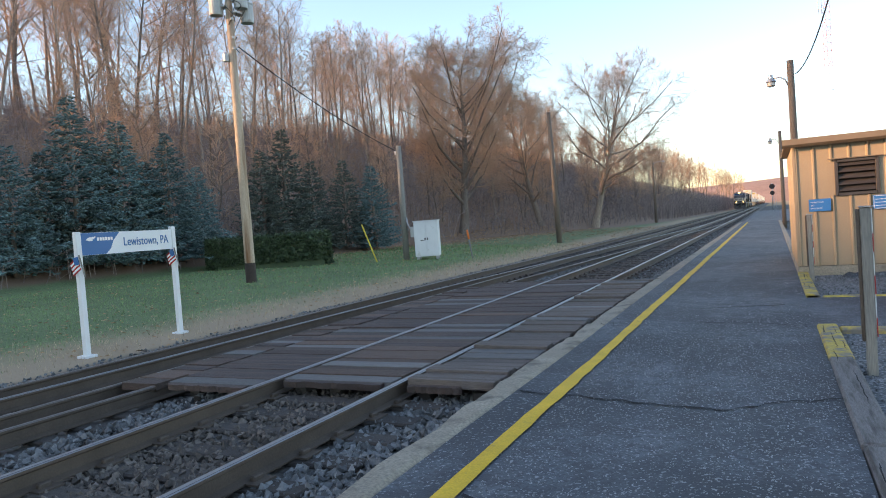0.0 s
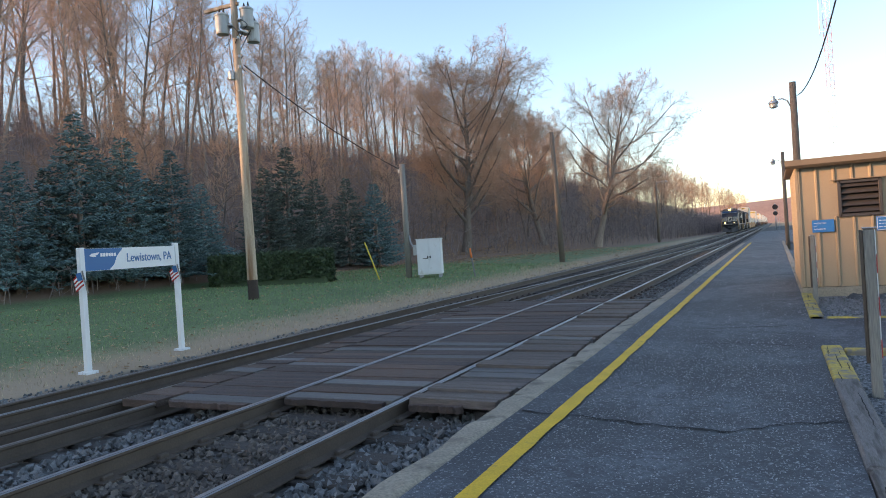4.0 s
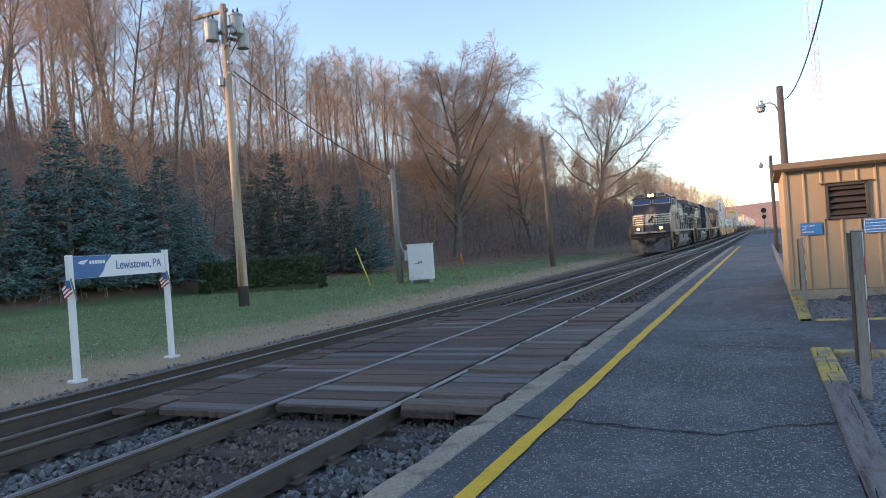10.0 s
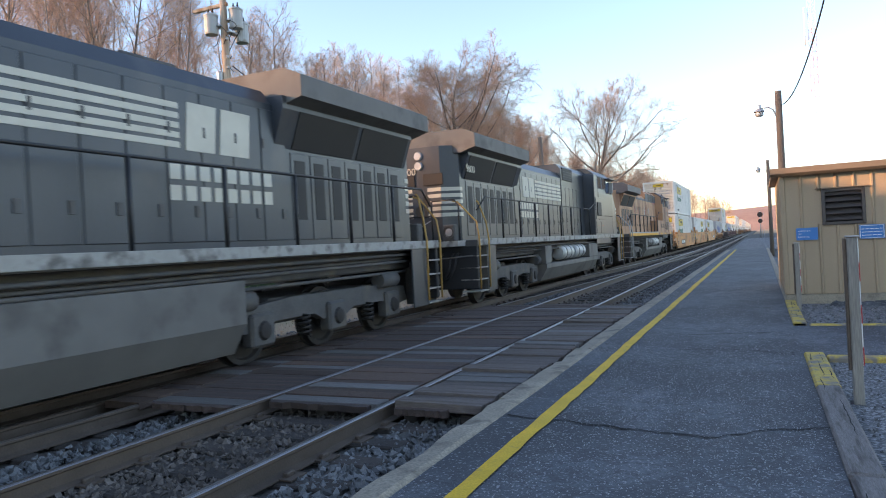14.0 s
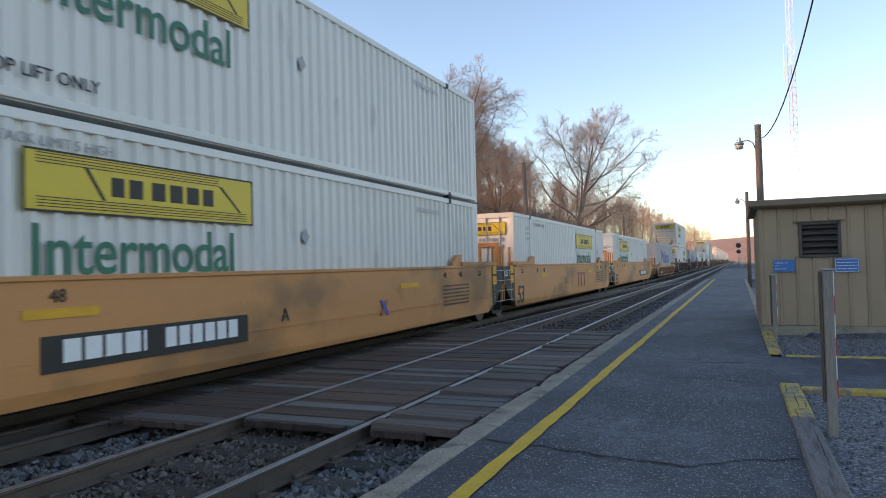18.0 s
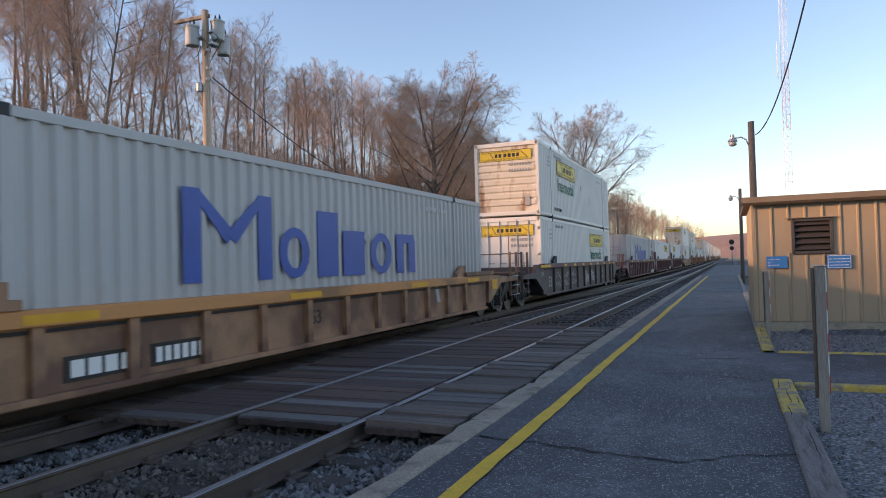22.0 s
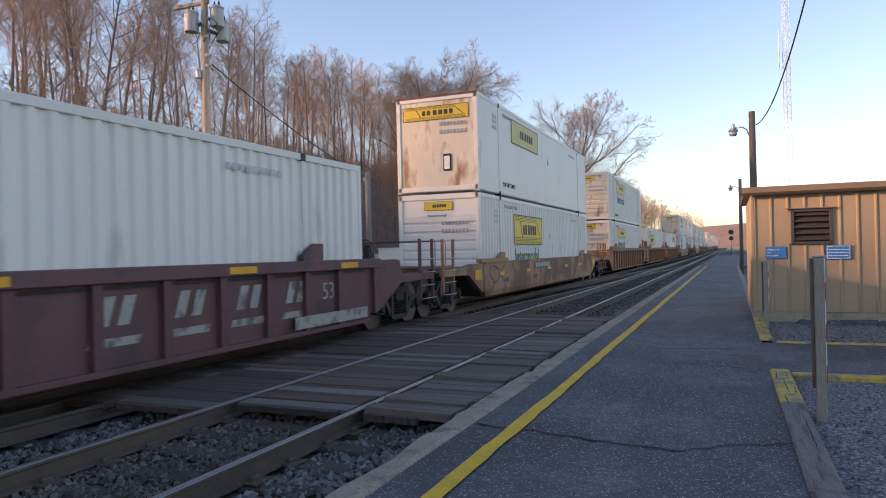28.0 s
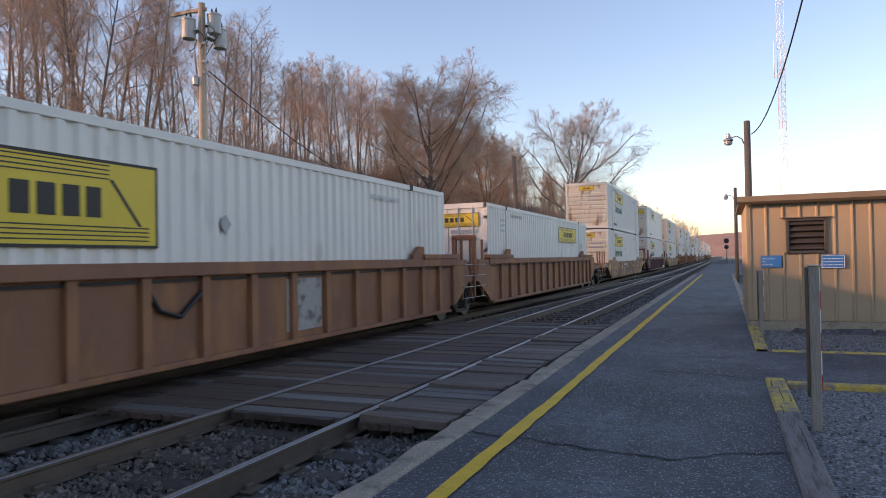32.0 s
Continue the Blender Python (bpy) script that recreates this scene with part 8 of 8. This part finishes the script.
    plow.add([(x, y + 0.22, z) for x, y, z in zip(xs, ys, tops)] + [(x, y, 0.16) for x, y in zip(xs, ys)] + [(x, y + 0.28, z) for x, y, z in zip(xs, ys, tops)] + [(x, y + 0.07, 0.16) for x, y in zip(xs, ys)], [f for i in range(n - 1) for f in ((i, i + 1, n + i + 1, n + i), (2 * n + i, 2 * n + i + 1, 3 * n + i + 1, 3 * n + i), (i, i + 1, 2 * n + i + 1, 2 * n + i), (n + i, n + i + 1, 3 * n + i + 1, 3 * n + i))] + [(0, n, 3 * n, 2 * n), (n - 1, 2 * n - 1, 4 * n - 1, 3 * n - 1)])
    part("snow_plow", plow, PLOW_STEEL, ob, "grimy steel snow plow")
    for yf, d in ((1.15, -1), (21.3, 1)):
        part("end_plate", Geo().box(-1.48, min(yf, yf - d * 0.12), 0.5, 1.48, max(yf, yf - d * 0.12), 1.6, 0.02), CAR_BLACK, ob, "dark end plate")
        part("anticlimber", Geo().prism([(-1.2, yf - d * 0.05), (-1.1, yf + d * 0.3), (1.1, yf + d * 0.3), (1.2, yf - d * 0.05)], 2, 1.6, D), SILL_WHITE if not up else STRIPE_YELLOW, ob, "pale end beam")
        yc = 0.0 if d < 0 else 22.45
        part("coupler", Geo().box(-0.15, min(yf, yc), 0.72, 0.15, max(yf, yc), 1.0, 0.05).box(-0.24, min(yc, yc - d * 0.3), 0.68, 0.24, max(yc, yc - d * 0.3), 1.04, 0.05), WHEEL, ob, "steel coupler")
        part("coupler_pocket", Geo().box(-0.42, min(yf, yf + d * 0.3), 0.62, 0.42, max(yf, yf + d * 0.3), 1.2, 0.04), LOCO_UNDER, ob)
        part("uncoupling_lever", Geo().tube([(1.42, yf + d * 0.15, 1.35), (0.6, yf + d * 0.2, 1.3), (0.3, yf + d * 0.4, 1.15), (-0.3, yf + d * 0.4, 1.15), (-0.6, yf + d * 0.2, 1.3), (-1.42, yf + d * 0.15, 1.35)], 0.018, 6), LOCO_UNDER, ob)
        part("jumper_cable", Geo().tube([(-0.3, yf + d * 0.3, 1.5), (-0.42, yf + d * 0.5, 1.1), (-0.2, yf + d * 0.65, 0.7), (0.2, yf + d * 0.55, 0.62), (0.35, yf + d * 0.4, 1.0)], 0.035, 7), BLACK, ob, "hanging black cable")
        for x in (-0.98, -0.84, -0.56, 0.5, 0.68, 0.9):
            part("air_hose", Geo().tube([(x, yf + d * 0.02, 1.42), (x, yf + d * 0.14, 1.36), (x * 0.95, yf + d * 0.2, 1.05), (x * 0.8, yf + d * 0.24, 0.8), (x * 0.62, yf + d * 0.22, 0.74)], 0.026, 6), BLACK, ob)
        for s in (-1, 1):
            a, b = both(s * 1.0, s * 1.5)
            stair = part("step_well", Geo().box(a, min(yf - d * 0.62, yf - d * 0.68), 0.42, b, max(yf - d * 0.62, yf - d * 0.68), 1.6), LOCO_UNDER, ob, "corner steps")
            for k in range(4):
                part("step", Geo().box(both(s * 1.02, s * 1.52)[0], min(yf, yf - d * 0.62), 0.42 + k * 0.3, both(s * 1.02, s * 1.52)[1], max(yf, yf - d * 0.62), 0.45 + k * 0.3), SILL_WHITE if not up else STEEL_GREY, stair, "pale-edged step" if not up else "")
            part("step_plate", Geo().box(both(s * 1.47, s * 1.51)[0], min(yf - d * 0.68, yf - d * 1.3), 0.4, both(s * 1.47, s * 1.51)[1], max(yf - d * 0.68, yf - d * 1.3), 1.6, 0.01), LOCO_BLACK if not up else LOCO_UNDER, stair)
            for q in (0.02, 0.68):
                y = yf - d * q
                part("grab_rail", Geo().tube([(s * 1.54, y, 0.5), (s * 1.56, y, 1.75), (s * 1.5, y, 2.2), (s * (1.05 if q < 0.5 else 1.35), y + d * 0.1, 2.72), (s * (0.9 if q < 0.5 else 1.3), y + d * 0.1, 2.76)], 0.022, 6), GRAB_YELLOW if not up else STEEL_GREY, stair, "yellow grab rail" if not up else "grey grab rail")
            part("ditch_light_box", Geo().box(s * 0.85 - 0.16, yf + d * 0.14 - 0.12, D, s * 0.85 + 0.16, yf + d * 0.14 + 0.12, D + 0.42, 0.03), LOCO_UNDER, ob)
            part("light_ring", Geo().lathe([(0.15, 0.118 * d), (0.15, 0.15 * d), (0.12, 0.15 * d), (0.115, 0.122 * d)], (s * 0.85, yf + d * 0.14, D + 0.22), 1, 16), PLOW_STEEL, ob)
            part("ditch_light", Geo().lathe([(0.1, 0.125 * d), (0.08, 0.13 * d), (0.02, 0.135 * d)], (s * 0.85, yf + d * 0.14, D + 0.22), 1, 14), LAMP_SMALL if lit and d < 0 else STEEL_GREY, ob, "lit ditch light" if lit and d < 0 else "unlit ditch light")
        rail_end = Geo().tube([(-1.1, yf + d * 0.15, D), (-1.1, yf + d * 0.15, 2.6), (-1.0, yf + d * 0.15, 2.78), (-0.4, yf + d * 0.2, 2.78), (-0.35, yf + d * 0.2, 2.4), (0.35, yf + d * 0.2, 2.4), (0.4, yf + d * 0.2, 2.78), (1.0, yf + d * 0.15, 2.78), (1.1, yf + d * 0.15, 2.6), (1.1, yf + d * 0.15, D)], 0.024, 6)
        for x in (-0.38, 0.38):
            rail_end.tube([(x, yf + d * 0.2, D), (x, yf + d * 0.2, 2.76)], 0.028, 6)
        part("front_rail", rail_end, LOCO_RAIL, ob, "black end handrail")
        part("chain", Geo().tube([(-0.38, yf + d * 0.2, 2.3), (0, yf + d * 0.2, 2.12), (0.38, yf + d * 0.2, 2.3)], 0.012, 5), STEEL_GREY, ob)
    # handrails along the walkway
    start = 9.65 if up else 8.4
    for s in (-1, 1):
        line = [(s * 1.5, start - (2.9 if up else 1.15), 3.25 if up else 4.3), (s * 1.5, start - (0.9 if up else 1.0), 3.2 if up else 4.25), (s * 1.5, start - (0.85 if up else 0.95), 3.1), (s * 1.5, start, 2.84), (s * 1.5, 20.6, 2.84), (s * 1.45, 21.1, 2.5)]
        part("handrail", Geo().tube(line, 0.022, 6), RAILS, ob, "long walkway handrail")
        y = start + 0.05
        while y < 20.8:
            part("stanchion", Geo().tube([(s * 1.5, y, 1.6), (s * 1.5, y, 2.84)], 0.03, 6), RAILS, ob)
            y += 1.55
    # liveries
    if not up:
        def y_front(x, z):
            f = (z - D) / (zf - D)
            x = abs(x)
            return (1.55 + 0.05 * f if x <= 0.6 else 1.55 + 0.05 * f + 0.4 * (x - 0.6) / (0.82 - 0.02 * f)) - 0.006

        for i in range(5):
            z = 2.27 + i * 0.172
            h = 0.095
            for s in (-1, 1):
                g, xa = Geo(), 0.42
                pts = [(s * xa, z), (s * 0.6, z), (s * 1.412, z)]
                for (x0, _), (x1, _) in zip(pts, pts[1:]):
                    g.add([(x0, y_front(x0, z), z), (x1, y_front(x1, z), z), (x1, y_front(x1, z + h), z + h), (x0, y_front(x0, z + h), z + h)], [(0, 1, 2, 3)])
                reach = 2.42 - 0.08 * (4 - i)
                g.add([(s * 1.417, 1.96, z), (s * 1.452, reach, z), (s * 1.455, reach + 0.04, z + h), (s * 1.417, 1.97, z + h)], [(0, 1, 2, 3)])
                part("nose_stripe", g, CREAM, nose, "cream nose stripe")
            for s in (-1, 1):
                g = Geo()
                z2 = 2.38 + i * 0.165
                g.add([(s * 0.22, 21.356, z2), (s * 0.6, 21.356, z2), (s * 0.6, 21.356, z2 + h), (s * 0.22, 21.356, z2 + h)], [(0, 1, 2, 3)])
                g.add([(s * 0.604, 21.354, z2), (s * 0.986, 21.004, z2), (s * 0.986, 21.004, z2 + h), (s * 0.604, 21.354, z2 + h)], [(0, 1, 2, 3)])
                g.box(*both(s * 0.98, s * 0.987)[:1], 20.86, z2, both(s * 0.98, s * 0.987)[1], 21.0, z2 + h)
                part("rear_stripe", g, CREAM, tail, "cream stripe")
            for s in (-1, 1):
                plate("hood_stripe", s, 0.98, 1.006, 11.05, 14.4, 3.12 + i * 0.13, 3.2 + i * 0.13, CREAM, hood, "cream hood stripe", 0)
        for at_y, own in ((1.545, nose), (21.348, tail)):
            flip = 1 if at_y < 5 else -1
            y0, y1 = both(at_y, at_y + 0.012 * flip)
            part("nose_patch", Geo().prism([(-0.4 * flip, 2.25), (0.36 * flip, 2.25), (0.44 * flip, 3.08), (-0.3 * flip, 3.08)], 1, y0, y1), CREAM, own, "cream patch")
            o = [(-0.1, 2.38), (-0.02, 2.36), (0.02, 2.52), (0.1, 2.5), (0.14, 2.38), (0.2, 2.4), (0.18, 2.58), (0.24, 2.75), (0.3, 2.72), (0.28, 2.86), (0.18, 2.98), (0.1, 2.9), (0.02, 2.72), (-0.12, 2.64), (-0.2, 2.45), (-0.14, 2.5)]
            part("emblem", Geo().prism([(x * flip, z) for x, z in o], 1, *both(at_y - 0.012 * flip, at_y)), LOGO_BLACK, own, "black emblem shape")
        for s in (-1, 1):
            for a, w in ((14.5, 0.55), (15.15, 0.62)):
                part("emblem_block", Geo().prism([(a, 3.1), (a + w, 3.1), (a + w + 0.06, 3.76), (a + 0.06, 3.76)], 0, *both(s * 0.98, s * 1.007)), CREAM, hood, "cream letter shape")
            for z in (2.42, 2.7):
                for k in range(8):
                    a = 14.2 + k * 0.27
                    plate("name_block", s, 0.985, 1.004, a, a + 0.19, z, z + 0.2, CREAM, hood, "cream letter shape", 0)
        lettering("road_number", "9778" if lit else "9800", 0.54, on_side(3.38, 2.82, 1.505), CREAM, cab, "cream road number")
        if lit:
            lettering("road_number", "9778", 0.3, Matrix.Translation((0.55, 21.37, 3.52)) @ Matrix.Rotation(math.pi, 4, "Z") @ END, CREAM, tail)
        else:
            lettering("road_number", "9800", 0.3, Matrix.Translation((-1.12, 20.84, 3.52)) @ Matrix.Rotation(math.pi, 4, "Z") @ SIDE, CREAM, rad, "cream road number")
            lettering("road_number", "9800", 0.26, Matrix.Translation((0.6, 21.37, 3.5)) @ Matrix.Rotation(math.pi, 4, "Z") @ END, CREAM, tail, "cream road number")
    else:
        for s in (-1, 1):
            q = [(s * 1.492, 5.1, 3.86), (s * 1.492, 6.455, 3.86), (s * 1.448, 6.455, 4.37), (s * 1.448, 5.1, 4.37)]
            part("cab_band", Geo().add(q + [(x - s * 0.05, y, z) for x, y, z in q], [(0, 1, 2, 3), (0, 4, 5, 1), (2, 6, 7, 3), (1, 5, 6, 2), (0, 3, 7, 4)]), LOCO_GREY, cab, "dark grey band behind the cab windows")
            plate("grey_band", s, 0.995, 1.008, 6.5, split, 3.92, 4.42, LOCO_GREY, tall, "dark grey upper band", 0)
            plate("red_line", s, 0.995, 1.01, 6.5, 8.3, 3.84, 3.92, FADED_RED, tall, "faded red line", 0)
            plate("grey_top", s, 0.975, 0.99, split, 16.3, 3.93, 4.06, LOCO_GREY, hood, "", 0)
            for k, (y, m) in enumerate(((16.1, FADED_RED), (15.38, PEELED), (14.78, FADED_RED), (14.32, LOGO_BLACK), (13.72, PEELED), (12.79, PEELED), (12.13, GRAFFITI), (11.5, FADED_RED), (10.85, PEELED), (10.2, GRAFFITI))):
                g = Geo()
                p, q = both(s * 0.99, s * (1.004 if k < 8 else 1.026))
                g.box(p, y - 0.24, 3.0, q, y - 0.16, 3.5).box(p, y, 3.05, q, y + 0.07, 3.45)
                if k % 2 == 0:
                    g.box(p, y - 0.16, 3.0, q, y, 3.08)
                else:
                    g.box(p, y - 0.16, 3.24, q, y, 3.31)
                part("name_shape", g, m, hood, "peeling painted letter shape")
            for k in range(4):
                plate("number_shape", s, 1.48, 1.508, 3.35 + k * 0.34, 3.55 + k * 0.34, 3.0, 3.34, PEELED, cab, "peeling red number shape", 0)
    return ob


# ---- making up the train ----
def make_train():
    def couple(ob, at, turned=False):
        if turned:
            ob.matrix_basis = Matrix.Rotation(math.pi, 4, "Z")
            at += 22.45
        CARS.append((ob, at, turned, 0.0))

    couple(locomotive("lead", "black road locomotive with cream stripes and lit headlights"), -146.2)
    couple(locomotive("second", "black road locomotive with cream stripes running hood first"), -123.72, True)
    couple(locomotive("yellow", "faded yellow road locomotive with dark grey roof"), -101.24, True)

    def car(ob, at):
        CARS.append((ob, at, False, 0.0))

    def load(ob, at, level=0):
        CARS.append((ob, at, False, 0.45 + 2.925 * level))

    WH = "white corrugated container with a yellow logo panel"
    y_label = "yellow articulated well car with smooth sides"
    car(well_unit("yellow", "end", "joint", y_label, marks_yellow(1)), -75.05)
    load(container("ribbed", "ribs", WH, BOX_WHITE, 2.75, "wide", True, "wide"), -75.05)
    load(container("ribbed", "ribs", "white container with small end logo on a lower container", BOX_WHITE, 2.75, "wide", True, "small"), -75.05, 1)
    car(well_unit("yellow", "joint", "joint", y_label, marks_yellow(2)), -55.5)
    load(container("ribbed", "doors", "white container with end doors and a yellow panel", BOX_WHITE, 9.4, "wide", True, "wide", BOX_WHITE), -55.5)
    car(well_unit("yellow", "joint", "end", y_label, marks_yellow(3)), -36.1)
    load(container("ribbed", "ribs", "clean white container with a beaded end wall", BOX_WHITE, 2.6, "wide", True, "small", BOX_WHITE), -36.1)
    car(well_unit("rust_ribbed", "end", "end", "rusty yellow ribbed well car", marks_ribbed("rust")), -12.7)
    load(container("ribbed", "doors", "grey container with large blue letter shapes", BOX_GREY, 4.4, "blue", False, "blue", BOX_GREY), -12.7)
    car(well_unit("dark", "end", "end", "dark brown ribbed well car with graffiti", marks_ribbed("dark")), 10.4)
    load(container("ribbed", "doors", "white container with four door bars and yellow panel", BOX_WHITE, 9.95, "wide", True, "wide", BOX_WHITE), 10.4)
    load(container("ribbed", "ribs", "rust-streaked white container stacked on another", BOX_WHITE, 3.0, "wide", True, "wide"), 10.4, 1)
    maroon = "maroon ribbed articulated well car with pale lettering"
    car(well_unit("maroon", "end", "joint", maroon, marks_ribbed("maroon")), 33.95)
    load(container("ribbed", "doors", "dull grey container with large blue letter shapes", BOX_GREY, 4.45, "blue", False, "blue", BOX_GREY), 33.95)
    mid = well_unit("maroon", "joint", "joint", maroon, marks_ribbed("maroon"))
    car(mid, 53.5)
    doors = container("ribbed", "doors", "white container with a square yellow logo panel", BOX_WHITE, 9.7, "wide", False, "wide", BOX_WHITE)
    load(doors, 53.5)
    car(well_unit("maroon", "joint", "end", maroon, marks_ribbed("maroon")), 72.9)
    plain = container("ribbed", "ribs", "white corrugated container with green word below its panel", BOX_WHITE, 2.7, "wide", True, "small")
    load(plain, 72.9)
    rust = well_unit("rust", "end", "end", "rust-stained yellow well car with graffiti", marks_rust)
    car(rust, 96.0)
    load(container("ribbed", "ribs", "bright white container with a framed yellow panel", BOX_WHITE, 3.4, "square", True, "small", BOX_WHITE), 96.0)
    smooth = container("smooth", "flat", "smooth white container with rust-edged end wall", BOX_WHITE, 3.35, "faded", False, "wide")
    load(smooth, 96.0, 1)
    brown = "rusty brown ribbed articulated well car"
    first = well_unit("brown", "end", "joint", brown, marks_ribbed("worn"))
    car(first, 119.4)
    a = container("ribbed", "ribs", "white container with beaded end on a brown car", BOX_WHITE, 3.2, "wide", True, "small")
    load(a, 119.4)
    load(copy_thing(a, Matrix.Identity(4)), 119.4, 1)
    middle = well_unit("brown", "joint", "joint", brown, marks_ribbed("brown"))
    car(middle, 139.1)
    load(container("ribbed", "ribs", "single white container with a large yellow panel", BOX_WHITE, 2.75, "square", False, "small", BOX_WHITE), 139.1)
    last = well_unit("brown", "joint", "end", brown, marks_ribbed("worn"))
    car(last, 158.75)
    load(copy_thing(doors, Matrix.Identity(4)), 158.75)
    # the rest of the train, which stays far off
    at, rng = 182.2, random.Random(6)
    grey = [o for o, *_ in CARS if "grey container" in o["label"]][0]
    order = [(rust, [plain, a]), (mid, [plain, smooth]), (rust, [a, plain]), (first, [doors, a]), (middle, [plain, a]), (last, [a]), (rust, [smooth, plain]), (rust, [a, a]), (rust, [plain]), (first, [plain, a]), (middle, [a, plain]), (last, [plain, plain]), (rust, [grey]), (rust, [a, plain]), (rust, [plain, a])]
    for body, boxes in order:
        car(copy_thing(body, Matrix.Identity(4)), at)
        for level, box in enumerate(boxes):
            load(copy_thing(box, Matrix.Identity(4)), at, level)
        at += 19.6 if body in (first, middle) else 23.4


make_train()


def motions():
    for ob, at, turned, z in CARS:
        turn = Matrix.Rotation(math.pi if turned else 0.0, 4, "Z")
        walk(ob, [(t, Matrix.Translation((MIDDLE, at - SPEED * (t - 23.0), FAR_Z + z)) @ turn) for t in (0.0, 8.0, 16.0, 24.0, 32.0)])


motions()
